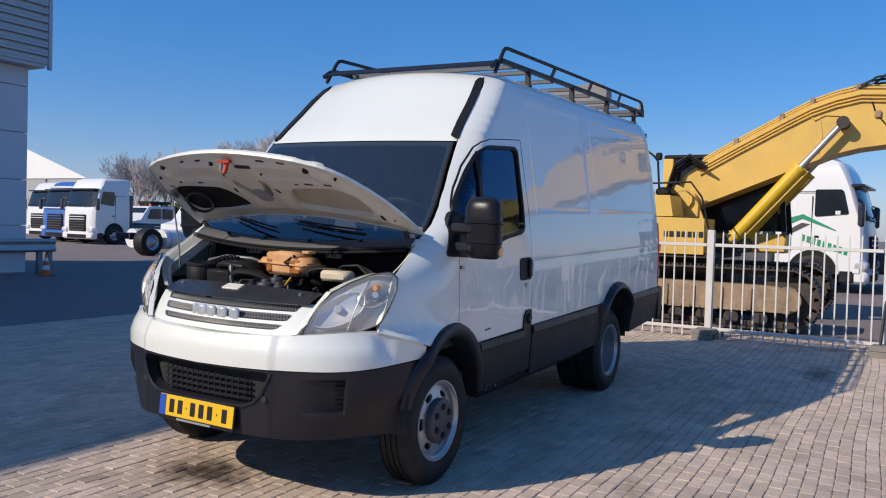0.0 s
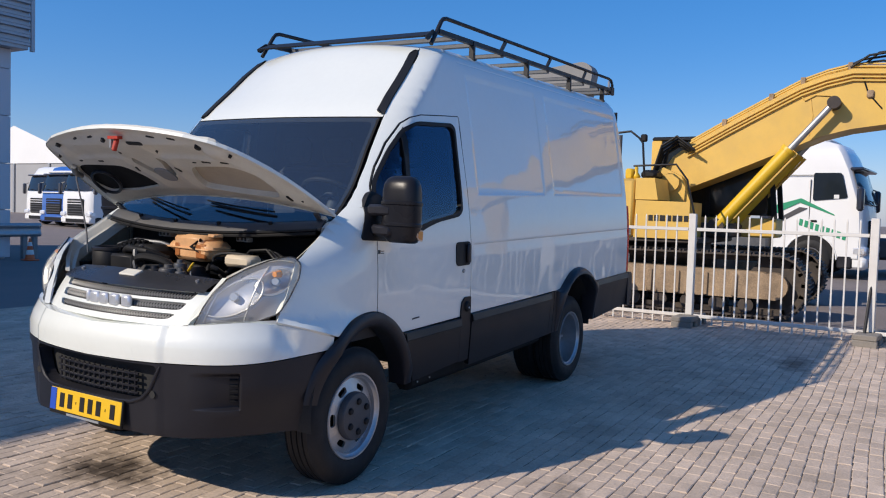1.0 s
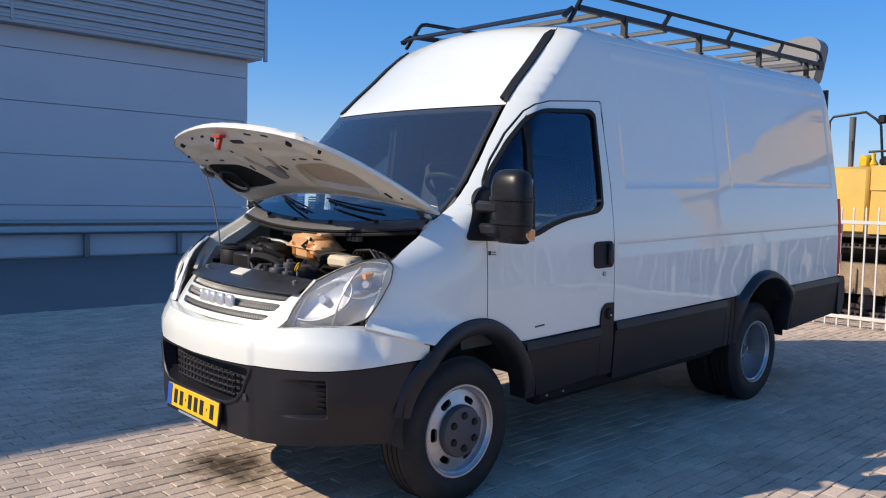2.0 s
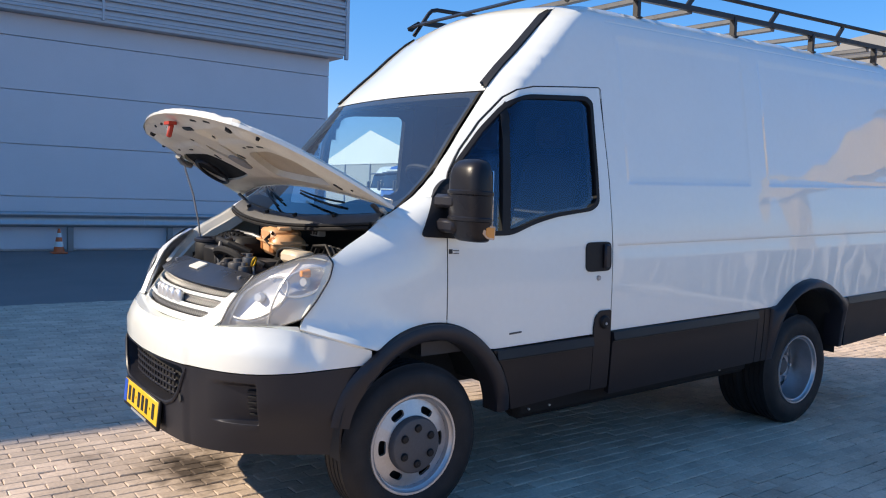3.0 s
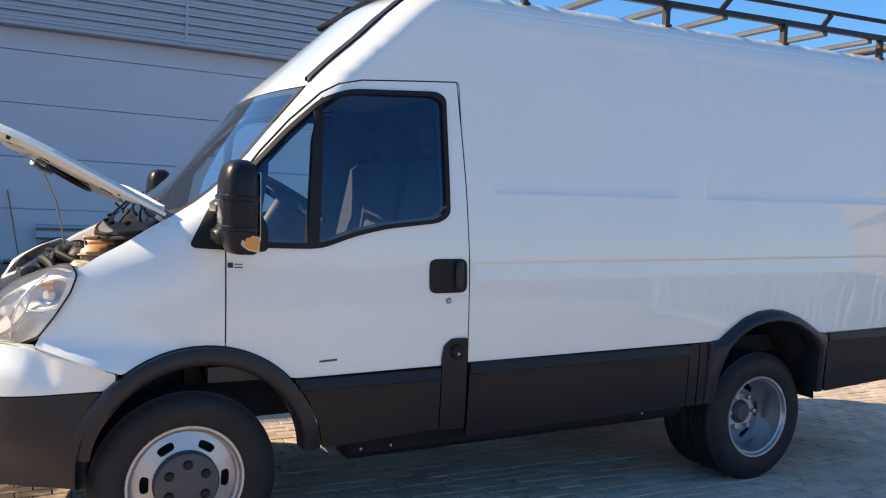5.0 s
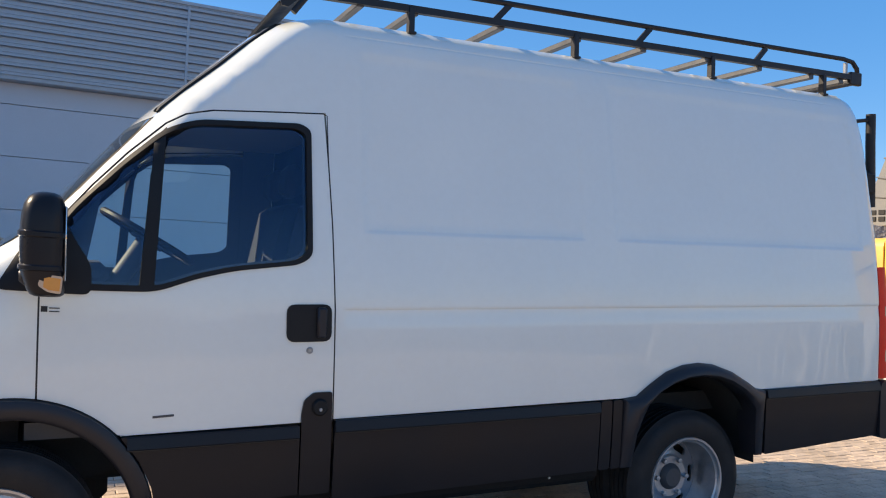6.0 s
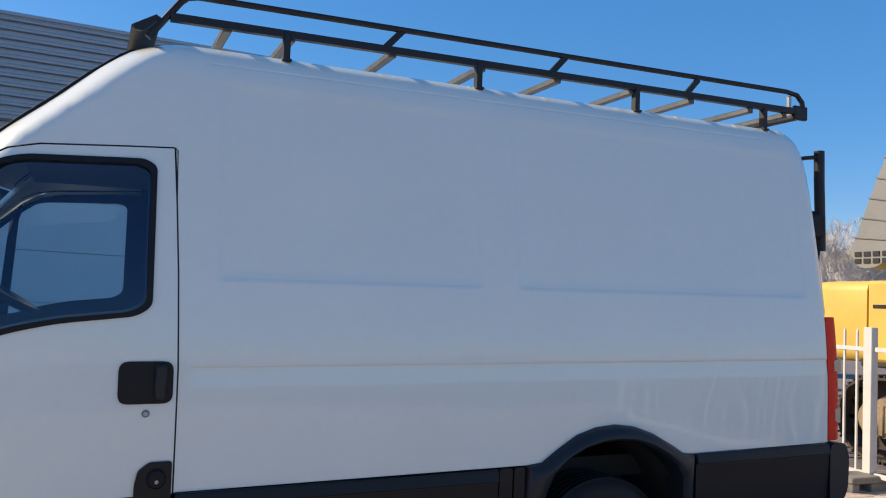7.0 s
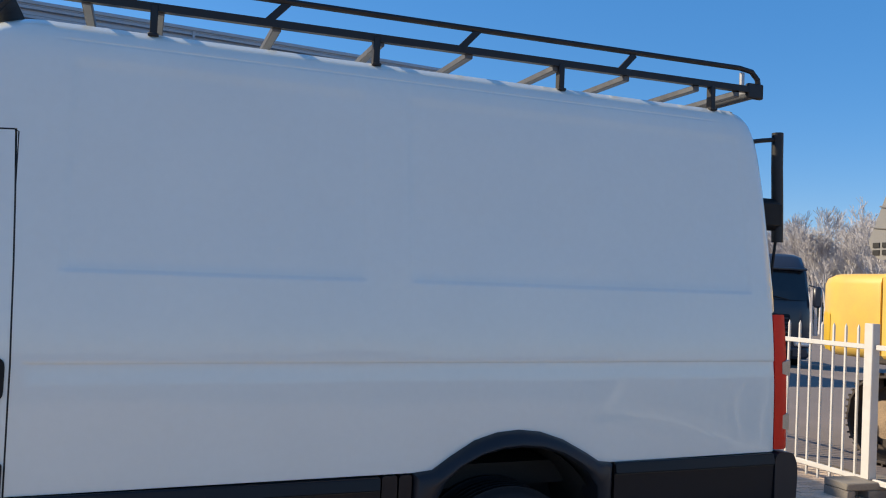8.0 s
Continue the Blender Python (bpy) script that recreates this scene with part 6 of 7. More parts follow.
for i in range(len(POSTS) - 1):
    a, b = Vector((*POSTS[i], 0)), Vector((*POSTS[i + 1], 0))
    d = b - a
    L = d.length
    d.normalize()
    fm = Matrix.Translation(a) @ pose(0, 0, 0, 0, 0, math.degrees(math.atan2(d.y, d.x)))
    Geo().box(-0.045, 0.045, -0.045, 0.045, 0.135, 1.475, 0.006).make("post", FENCEWHITE, fence).matrix_local = fm
    for z in (0.125, 1.27):
        Geo().box(0.056, L - 0.056, -0.018, 0.018, z - 0.022, z + 0.022, 0.004).make("rail", FENCEWHITE, fence).matrix_local = fm
    n = int((L - 0.15) / 0.14)
    for k in range(n):
        x = (L - 0.14 * (n - 1)) / 2 + 0.14 * k
        pk = Geo()
        pk.box(x - 0.009, x + 0.009, -0.009, 0.009, 0.015, 1.43)
        pk.add([(x - 0.009, -0.009, 1.43), (x + 0.009, -0.009, 1.43), (x + 0.009, 0.009, 1.43), (x - 0.009, 0.009, 1.43), (x, 0, 1.465)], [(0, 1, 4), (1, 2, 4), (2, 3, 4), (3, 0, 4)])
        pk.make("picket", FENCEWHITE, fence, smooth=0).matrix_local = fm
stay = thing("steel_prop", "dark steel prop leaning on the fence", "steel prop")
Geo().rod((7.18, -3.02, 0.03), (7.35, -3.08, 0.80), 0.018, n=8).make("bar", RACKBLACK, stay)

# ---------- excavator ----------
exc = thing("excavator", "yellow tracked excavator with a muddy undercarriage", "excavator", "", pose(0.45, 0.35, 0))
for x0, x1 in ((8.58, 9.18), (11.25, 11.85)):
    tr = new("track")
    tr.parent = exc
    yc0, yc1, r = -2.12, 1.86, 0.47
    loop = []
    n = 54
    per = 2 * (yc1 - yc0) + 2 * math.pi * r
    for k in range(n):
        s_ = per * k / n
        if s_ < yc1 - yc0:
            loop.append((yc0 + s_, r * 2, 0, 0))
        elif s_ < yc1 - yc0 + math.pi * r:
            a = (s_ - (yc1 - yc0)) / r
            loop.append((yc1 + r * math.sin(a), r + r * math.cos(a), -a, 0))
        elif s_ < 2 * (yc1 - yc0) + math.pi * r:
            loop.append((yc1 - (s_ - (yc1 - yc0) - math.pi * r), 0, math.pi, 0))
        else:
            a = (s_ - 2 * (yc1 - yc0) - math.pi * r) / r
            loop.append((yc0 - r * math.sin(a), r - r * math.cos(a), math.pi - a, 0))
    for y, z, a, _ in loop:
        m = Matrix.Translation((0, y, z - 0.01)) @ Matrix.Rotation(a, 4, "X")
        sh = Geo().box(x0, x1, -0.10, 0.10, -0.04, -0.01, 0.004, m)
        for yy in (-0.075, 0.0, 0.075):
            sh.box(x0, x1, yy - 0.01, yy + 0.01, -0.011, 0.018, 0.0, m)
        sh.box((x0 + x1) / 2 - 0.12, (x0 + x1) / 2 + 0.12, -0.105, 0.105, -0.12, -0.04, 0.0, m)
        sh.make("track_shoe", TRACKSTEEL, tr, smooth=0)
    Geo().prism(rounded([(-2.1, 0.27), (-2.2, 0.5), (-2.0, 0.66), (1.8, 0.70), (1.95, 0.5), (1.8, 0.26)], 0.06), x0 + 0.03, x1 - 0.03, "x").make("track_frame", MUD, tr, "mud-covered track frame")
    for k in range(9):
        y = -1.75 + 0.42 * k
        Geo().rod((x0 + 0.06, y, 0.16), (x1 - 0.06, y, 0.16), 0.11, n=16).make("roller", TRACKSTEEL, tr)
        if x0 < 9:
            Geo().box(x0 + 0.0, x0 + 0.05, y + 0.12, y + 0.20, 0.28, 0.62, 0.01).make("rib", MUD, tr)
    for y in (yc0, yc1):
        Geo().rod(((x0 + x1) / 2 - 0.08, y, 0.46), ((x0 + x1) / 2 + 0.08, y, 0.46), 0.40, n=24).make("sprocket" if y > 0 else "idler", TRACKSTEEL, tr)
        Geo().rod((x0 + 0.02, y, 0.46), ((x0 + x1) / 2, y, 0.46), 0.20, n=20).make("sprocket_hub", MUD, tr)
Geo().box(9.18, 11.25, -1.2, 1.2, 0.45, 0.90, 0.08).make("undercarriage", TRACKSTEEL, exc)
Geo().lathe([(0.9, 0.88), (0.9, 1.05)], (10.2, 0, 0), axis="z", n=32).make("slew_ring", TRACKSTEEL, exc)
Geo().box(8.80, 11.60, -1.0, 2.2, 1.02, 1.12, 0.02).make("deck", TRACKSTEEL, exc)
# counterweight: rounded in plan
cw = []
for z, k in ((1.07, 0.10), (1.12, 0.02), (1.2, 0.0), (1.9, 0.0), (1.97, 0.02), (2.01, 0.07), (2.025, 0.16)):
    row = []
    for x, y in [(8.78 + k, 2.1), (8.78 + k, 2.55), (8.84 + k, 2.82), (9.0 + k, 3.06 - k), (9.35, 3.22 - k), (10.2, 3.30 - k), (11.05, 3.22 - k), (11.4 - k, 3.06 - k), (11.56 - k, 2.82), (11.62 - k, 2.55), (11.62 - k, 2.1)]:
        row.append((x, y, z))
    cw.append(row)
g = Geo().grid(cw)
g.add(cw[-1], [tuple(range(11))]).add(cw[0], [tuple(range(11))]).add([r[0] for r in cw] + [r[-1] for r in cw[::-1]], [tuple(range(14))])
g.make("counterweight", YELLOW, exc, "yellow counterweight", smooth=50)
# brighter yellow patch low on the counterweight's corner
patch = [[(x - 0.006 * (1 if x < 9.5 else 0), y + 0.006 * step(2.7, 3.1, y), z) for x, y, z in r[2:6]] for r in cw[1:3]] + [[(8.84 - 0.006, 2.823, 1.55), (8.995, 3.066, 1.57), (9.35, 3.227, 1.56), (10.2, 3.307, 1.53)]]
Geo().grid(patch).make("touch_up_paint", BRIGHTYELLOW, exc, "brighter yellow patch on the counterweight's corner", smooth=50, fix=False)
Geo().box(8.76, 9.75, 0.02, 2.09, 1.08, 2.02, 0.04).make("engine_housing", YELLOW, exc, "yellow engine side panel")
Geo().box(10.7, 11.62, 0.5, 2.09, 1.08, 2.02, 0.04).make("engine_housing", YELLOW, exc)
Geo().box(9.76, 10.69, 0.3, 2.09, 1.08, 1.98, 0.04).make("engine_cover", YELLOW, exc)
Geo().prism([(0.0, 1.09), (-0.86, 1.09), (-0.86, 1.66), (-0.02, 1.68)], 8.76, 9.60, "x").make("tool_box", YELLOW, exc, "yellow side box with a name in dark letters")
for k, (w, y) in enumerate(((0.075, -0.26), (0.075, -0.35), (0.09, -0.445), (0.08, -0.545), (0.07, -0.635), (0.07, -0.72), (0.075, -0.81))):
    Geo().box(8.752, 8.758, y - w / 2, y + w / 2 - 0.008, 1.36, 1.45).make("letter_block", INK, exc, smooth=0)
Geo().prism([(0.0, 1.69), (-0.36, 1.69), (-0.30, 2.03), (0.0, 2.03)], 8.78, 9.55, "x").make("tank_panel", YELLOW, exc)
Geo().box(8.752, 8.762, 0.6, 0.62, 1.10, 2.0).make("panel_gap", INK, exc, smooth=0)
Geo().box(8.752, 8.762, 1.2, 2.0, 1.70, 1.74).make("louvre", INK, exc, smooth=0)
# things on the deck: silencer, pipe, hand rails
Geo().rod((9.2, 0.42, 2.0), (9.2, 0.42, 2.75), 0.035, 0.045, n=12).make("exhaust", GREYSTEEL, exc)
Geo().box(9.1, 9.3, 0.15, 0.28, 2.02, 2.20, 0.03).make("filler_housing", BRIGHTYELLOW, exc)
Geo().lathe([(0.05, 0.0), (0.07, 0.05), (0.03, 0.12), (0.03, 0.2), (0.001, 0.22)], (9.2, 0.12, 2.02), axis="z", n=14).make("filler_cap", BRIGHTYELLOW, exc)
Geo().box(9.15, 9.6, -0.22, 0.04, 2.03, 2.18, 0.05).make("filter_cover", BLACK, exc)
Geo().tube([(8.82, 0.58, 2.0), (8.82, 0.60, 2.66), (8.82, 0.55, 2.73), (8.82, 0.12, 2.77), (8.82, -0.02, 2.66), (8.82, -0.08, 2.58), (8.9, -0.1, 2.05)], 0.018, n=8).make("hand_rail", RACKBLACK, exc)
Geo().tube([(8.80, 0.05, 2.22), (8.80, -0.62, 2.24), (8.80, -0.80, 2.0), (8.80, -0.98, 1.25)], 0.016, n=8).make("front_rail", RACKBLACK, exc)
Geo().box(8.80, 8.88, -0.14, -0.04, 2.60, 2.72, 0.02).make("work_lamp", BLACK, exc)
# cab on the far side
Geo().box(10.75, 11.6, -1.85, 0.28, 1.12, 1.45, 0.03).make("cab_base", YELLOW, exc)
cabx = new("operator_cab")
cabx.parent = exc
tagged(cabx, "dark glazed operator cab with yellow posts")
Geo().box(10.70, 11.65, -1.75, 0.30, 2.78, 2.86, 0.03).make("cab_roof", BLACK, cabx)
for x in (10.74, 11.6):
    Geo().box(x - 0.04, x + 0.04, 0.12, 0.30, 1.45, 2.79, 0.015).make("rear_post", YELLOW, cabx)
    Geo().tube([(x, -1.62, 2.80), (x, -1.75, 2.2), (x, -1.82, 1.44)], 0.045, flat=(0.08, 0.09)).make("front_post", BLACK, cabx)
    Geo().box(x - 0.012, x + 0.012, -1.70, 0.12, 1.50, 2.78).make("side_glass", DARKGLASS, cabx, smooth=0)
    Geo().box(x - 0.02, x + 0.02, -0.75, -0.68, 1.45, 2.79).make("door_post", BLACK, cabx, smooth=0)
Geo().box(10.9, 11.4, -0.8, -0.2, 1.45, 1.70, 0.05).make("operator_seat", BLACK, cabx)
Geo().box(10.95, 11.35, -0.25, -0.1, 1.65, 2.35, 0.05).make("seat_back", BLACK, cabx)
# boom, cylinders, arm and bucket
BOOM_TOP = [(-0.10, 2.10), (-0.30, 2.42), (-0.55, 2.61), (-1.2, 2.98), (-1.9, 3.36), (-2.25, 3.54), (-2.6, 3.66), (-2.95, 3.735), (-3.5, 3.70), (-4.4, 3.50), (-5.6, 3.05), (-6.1, 2.80)]
BOOM_LOW = [(-0.10, 1.86), (-0.35, 1.84), (-0.60, 1.92), (-1.05, 2.10), (-1.58, 2.32), (-2.17, 2.57), (-2.55, 2.73), (-2.95, 2.83), (-3.5, 2.90), (-4.4, 2.86), (-5.6, 2.62), (-6.1, 2.52)]
g = Geo()
rows = [[(x, y, z) for (y, z) in BOOM_TOP] for x in (9.80, 10.6)]
rows2 = [[(x, y, z) for (y, z) in BOOM_LOW] for x in (9.80, 10.6)]
g.grid([rows[0], rows[1], rows2[1], rows2[0], rows[0]])
g.make("boom", YELLOW, exc, "yellow boom", smooth=30)
for off, xx in ((0.02, 9.90), (0.07, 9.97), (0.03, 10.06)):
    Geo().tube([(xx, y, z + 0.03 + off) for y, z in BOOM_TOP[2:10]], 0.017, n=6).make("boom_pipe", YELLOW, exc, "hydraulic pipe along the boom")
for y, z in ((-1.1, 2.97), (-1.8, 3.35), (-2.25, 3.58), (-2.9, 3.77)):
    Geo().box(9.86, 10.10, y - 0.035, y + 0.035, z - 0.04, z + 0.075, 0.008).make("pipe_clamp", MUD, exc)
for k, (dy, dz) in enumerate(((0.0, 0.0), (0.10, -0.05), (-0.12, 0.05), (0.22, -0.10))):
    Geo().tube([(9.86 + 0.06 * k, -2.9 + dy, 3.76), (9.86 + 0.06 * k, -3.15 + dy, 3.93 + dz), (9.86 + 0.06 * k, -3.55 + dy, 3.97 + dz), (9.86 + 0.06 * k, -4.0 + dy, 3.72)], 0.018, n=7).make("hose", BLACK, exc)
# weld seams and a lug on the boom's flank
Geo().tube([(9.795, -2.35, 3.49), (9.795, -2.42, 3.05), (9.795, -2.38, 2.74)], 0.006, n=5).make("weld_seam", YELLOW, exc)
Geo().tube([(9.795, -3.08, 3.60), (9.795, -3.16, 3.35), (9.795, -3.22, 3.28), (9.795, -3.35, 3.12)], 0.012, n=6).make("hose", BLACK, exc)
Geo().box(9.76, 9.81, -3.24, -3.14, 3.28, 3.40, 0.02).make("boom_lug", MUD, exc)
Geo().tube([(9.79, -2.2, 3.40), (9.785, -2.3, 3.28), (9.785, -2.45, 3.36), (9.785, -2.65, 3.34)], 0.010, n=6).make("grease_line", YELLOW, exc)
rr = random.Random(2)
for k in range(7):
    y0, z0 = -0.62 + 0.03 * k, 2.66
    Geo().tube([(9.7 + 0.05 * k, y0, z0 + 0.04), (9.66 + 0.05 * k, y0 + 0.18, z0 + 0.06 - 0.02 * k), (9.68 + 0.05 * k, y0 + 0.36, z0 - 0.12), (9.72 + 0.05 * k, y0 + 0.42, z0 - 0.42), (9.75 + 0.05 * k, y0 + 0.36, 2.05)], 0.022, n=7).make("hose", BLACK, exc)
for x in (9.62, 10.78):
    c0, c1 = Vector((x, -1.10, 1.30)), Vector((x, -2.72, 3.21))
    mid_ = c0.lerp(c1, 0.63)
    cy = Geo().rod(c0, mid_, 0.105, n=20).make("boom_cylinder", BRIGHTYELLOW, exc, "bright yellow boom cylinder")
    Geo().rod(mid_ - (c1 - c0).normalized() * 0.03, mid_ + (c1 - c0).normalized() * 0.03, 0.125, n=20).make("gland", BRIGHTYELLOW, cy)
    Geo().rod(mid_, c1, 0.05, n=16).make("piston_rod", STEEL, cy, "bare steel piston rod")
    Geo().rod(c1 + Vector((-0.07, 0, 0)), c1 + Vector((0.20, 0, 0)), 0.095, n=20).make("pin", TRACKSTEEL, cy)
    Geo().rod(c0 + Vector((-0.1, 0, 0)), c0 + Vector((0.1, 0, 0)), 0.13, n=16).make("foot_pin", TRACKSTEEL, cy)
    d_ = (c1 - c0).normalized()
    Geo().tube([c0 + d_ * 0.2 + Vector((-0.02, -0.13, -0.02)), mid_ + Vector((-0.02, -0.13, -0.05)), mid_ + Vector((0.0, -0.02, 0.02))], 0.02, n=6).make("pipe", YELLOW, cy)
Geo().rod((9.6, -0.33, 2.0), (10.8, -0.33, 2.0), 0.15, n=20).make("boom_foot_pin", YELLOW, exc)
Geo().prism([(-0.9, 1.05), (0.1, 1.05), (0.05, 2.1), (-0.2, 2.25), (-0.5, 2.1)], 9.66, 9.78, "x").make("boom_bracket", YELLOW, exc)
for k in range(3):
    run = [(9.775, y, z - 0.07 - 0.055 * k) for y, z in BOOM_TOP[2:9]]
    Geo().tube(run, 0.016, n=6).make("boom_pipe", YELLOW, exc)
for k in range(4):
    x = 9.72 - 0.05 * k
    Geo().tube([(x, -0.60 - 0.04 * k, 2.52), (x, -0.42, 2.60 + 0.05 * k), (x, -0.18, 2.45 + 0.05 * k), (x, -0.05, 2.15), (x, 0.05, 2.0)], 0.022, n=8).make("hose", BLACK, exc)
Geo().box(9.6, 10.8, -1.3, -0.5, 1.12, 1.35, 0.03).make("cylinder_mount", TRACKSTEEL, exc)
Geo().prism([(-5.8, 3.2), (-6.3, 3.1), (-6.0, 0.9), (-5.7, 0.85)], 9.95, 10.45, "x").make("arm", YELLOW, exc, "yellow arm")
Geo().prism([(-6.2, 1.0), (-5.5, 0.95), (-4.9, 0.4), (-5.1, 0.02), (-5.8, 0.0), (-6.3, 0.35)], 9.6, 10.8, "x").make("bucket", TRACKSTEEL, exc)
# grey ribbed bucket standing on the engine deck
BUCKET_RISE = 0.17
BUCKET_LINE = rounded([(2.93, 2.28), (2.85, 2.44), (2.70, 2.81), (2.54, 3.2), (2.34, 3.66), (2.10, 3.80), (1.2, 3.90), (1.04, 3.76), (1.14, 3.2), (1.9, 2.5), (2.55, 2.06), (2.80, 2.06)], 0.10)
bucket_body = Geo().prism([(y, z + BUCKET_RISE) for y, z in BUCKET_LINE], 9.52, 9.82, "x").make("ribbed_hood", BUCKETGREY, exc, "grey ribbed steel bucket on the engine deck", smooth=30)
for k in range(5):
    t = (k + 0.4) / 5
    a, b = Vector((0, 2.90 - 0.50 * t, 2.36 + BUCKET_RISE + 1.25 * t)), Vector((0, 2.2 - 1.0 * t, 2.3 + BUCKET_RISE + 0.95 * t))
    Geo().tube([(9.514, a.y, a.z), (9.514, b.y, b.z)], 0.012, n=5).make("rib", BUCKETGREY, bucket_body)
for i in range(5):
    for j in range(2):
        y = 2.80 - 0.13 * i
        z = 2.24 + BUCKET_RISE - 0.09 * j
        Geo().box(9.508, 9.528, y - 0.045, y + 0.045, z - 0.03, z + 0.03).make("slot", INK, bucket_body, smooth=0)


# ---------- lorries and vehicles ----------
def road_wheel(parent, x, y, r, w, s):
    wh = new("wheel")
    wh.parent = parent
    wh.matrix_local = Matrix.Translation((x, y, r))
    k = 0.58 * r
    Geo().lathe([(k, 0.0), (r * 0.8, -0.02), (r * 0.97, 0.02), (r, 0.06), (r, w - 0.06), (r * 0.97, w - 0.02), (r * 0.8, w), (k, w)] if s < 0 else
                [(k, 0.0), (r * 0.8, 0.02), (r * 0.97, -0.02), (r, -0.06), (r, 0.06 - w), (r * 0.97, 0.02 - w), (r * 0.8, -w), (k, -w)], n=28).make("tyre", TYRE, wh)
    d = 1 if s < 0 else -1
    Geo().lathe([(k, 0.0), (k * 0.93, d * 0.02), (k * 0.7, d * 0.07), (k * 0.5, d * 0.03), (k * 0.25, d * -0.02), (0.001, d * -0.02)], n=24).make("rim", SILVER, wh)


def lorry(name, label, at, paint, height=3.55, chassis=4.0, livery=False, roof=True, trim=None):
    """A cab-over tractor: forward is -x, its left side at -y, base at z = 0."""
    t = thing(name, label, "lorry", "parked lorries", at)
    w = 1.23
    cab = Geo()
    top = height
    rows = []
    for z, xf, xr, hw in ((0.55, 0.02, 2.2, w), (1.1, 0.0, 2.2, w), (1.6, 0.02, 2.2, w), (1.88, 0.05, 2.2, w - 0.01), (2.70, 0.30, 2.2, w - 0.05), (2.82, 0.34, 2.2, w - 0.06), (top - 0.35, 0.50, 2.25, w - 0.06), (top - 0.10, 0.66, 2.25, w - 0.11), (top, 0.95, 2.2, w - 0.25)):
        r = 0.12
        rows.append([(xf + r, -hw, z), (xr, -hw, z), (xr, hw, z), (xf + r, hw, z), (xf + 0.03, hw - r, z), (xf, hw - 0.35, z), (xf - 0.03, 0, z), (xf, -hw + 0.35, z), (xf + 0.03, -hw + r, z)])
    cab.grid(rows, wrap=True).add(rows[-1], [tuple(range(9))]).add(rows[0], [tuple(range(9))])
    c = cab.make("cab", paint, t, smooth=45)
    # windscreen, side windows, grille, bumper, visor
    Geo().grid([[(0.095, -1.14, 1.93), (0.015, -0.85, 1.93), (-0.015, 0, 1.93), (0.015, 0.85, 1.93), (0.095, 1.14, 1.93)],
                [(0.34, -1.10, 2.77), (0.27, -0.85, 2.77), (0.245, 0, 2.77), (0.27, 0.85, 2.77), (0.34, 1.10, 2.77)]]).make("windscreen", DARKGLASS, t, smooth=60, fix=False)
    Geo().box(0.10, 0.42, -1.13, 1.13, 2.79, 2.87, 0.03).make("sun_visor", TRUCKDARK, t)
    for s in (-1, 1):
        Geo().prism(rounded([(0.42, 2.08), (0.58, 2.72), (1.24, 2.72), (1.24, 2.0)], 0.06), s * (w - 0.035), s * (w + 0.006)).make("side_window", DARKGLASS, t)
        Geo().box(1.30, 1.315, s * (w - 0.02), s * (w + 0.004), 0.9, 2.55).make("door_gap", INK, t, smooth=0)
        Geo().box(1.12, 1.26, s * w, s * (w + 0.03), 1.45, 1.50, 0.01).make("door_handle", BLACK, t)
        mr = Geo().box(0.02, 0.18, s * 1.30, s * 1.52, 1.75, 2.35, 0.05).make("door_mirror", TRUCKDARK, t)
        Geo().rod((0.2, s * 1.2, 2.38), (0.1, s * 1.40, 2.33), 0.02, n=8).make("arm", TRUCKDARK, mr)
        Geo().box(-0.06, 0.28, s * 0.78, s * 1.24, 0.62, 0.86, 0.05).make("headlamp", REFLECTOR, t)
        road_wheel(t, 1.25, s * (w + 0.03), 0.50, 0.32, s)
        # filled black half-disc paints the shade of the arch on the closed cab side
        Geo().prism(arc(1.25, 0.50, 0.62, 0, 180, 14), s * (w - 0.10), s * (w + 0.004)).make("wheel_arch", BLACK, t)
        Geo().tube([(x, s * (w + 0.006), z) for x, z in arc(1.25, 0.50, 0.63, 0, 180, 18)], 0.02, n=6).make("arch_lip", paint, t)
        Geo().box(0.25, 0.62, s * 0.95, s * 1.24, 0.28, 0.62, 0.04).make("step", PLASTIC, t)
        if chassis > 1:
            road_wheel(t, 1.25 + 3.7, s * 1.22, 0.50, 0.55, s)
            Geo().box(2.3, 4.0, s * 0.62, s * 1.18, 0.45, 1.05, 0.08).make("fuel_tank", ALU, t)
        Geo().box(0.9, 1.9, s * (w + 0.0), s * (w + 0.004), top - 0.9, top - 0.88).make("roof_seam", INK, t, smooth=0)
    Geo().box(-0.062, 0.03, -0.66, 0.66, 0.66, 1.52, 0.05).make("grille_panel", BLACK, t, "black grille")
    for k in range(6):
        z = 0.72 + 0.132 * k
        Geo().box(-0.085, -0.05, -0.60, 0.60, z, z + 0.045, 0.012).make("grille_slat", HUBGREY if k < 4 else paint, t)
    bp = Geo().box(-0.06, 0.5, -1.2, 1.2, 0.26, 0.62, 0.08).make("bumper", paint, t)
    Geo().box(-0.068, -0.05, -0.75, 0.75, 0.32, 0.50, 0.01).make("lower_intake", BLACK, bp)
    if trim:
        Geo().box(0.32, 0.60, -1.05, 1.05, 2.90, 3.04, 0.05).make("roof_board", trim, t)
        Geo().box(-0.07, 0.02, -1.0, 1.0, 1.80, 1.87, 0.02).make("front_trim", trim, t)
    Geo().box(0.0, 0.06, -0.03, 0.03, 1.91, 1.94, 0.005).make("wiper_pivot", BLACK, t)
    for y in (-0.6, 0.1):
        Geo().tube([(-0.03, y, 1.94), (-0.01, y + 0.35, 2.01), (0.0, y + 0.7, 2.03)], 0.012, n=5).make("wiper", BLACK, t)
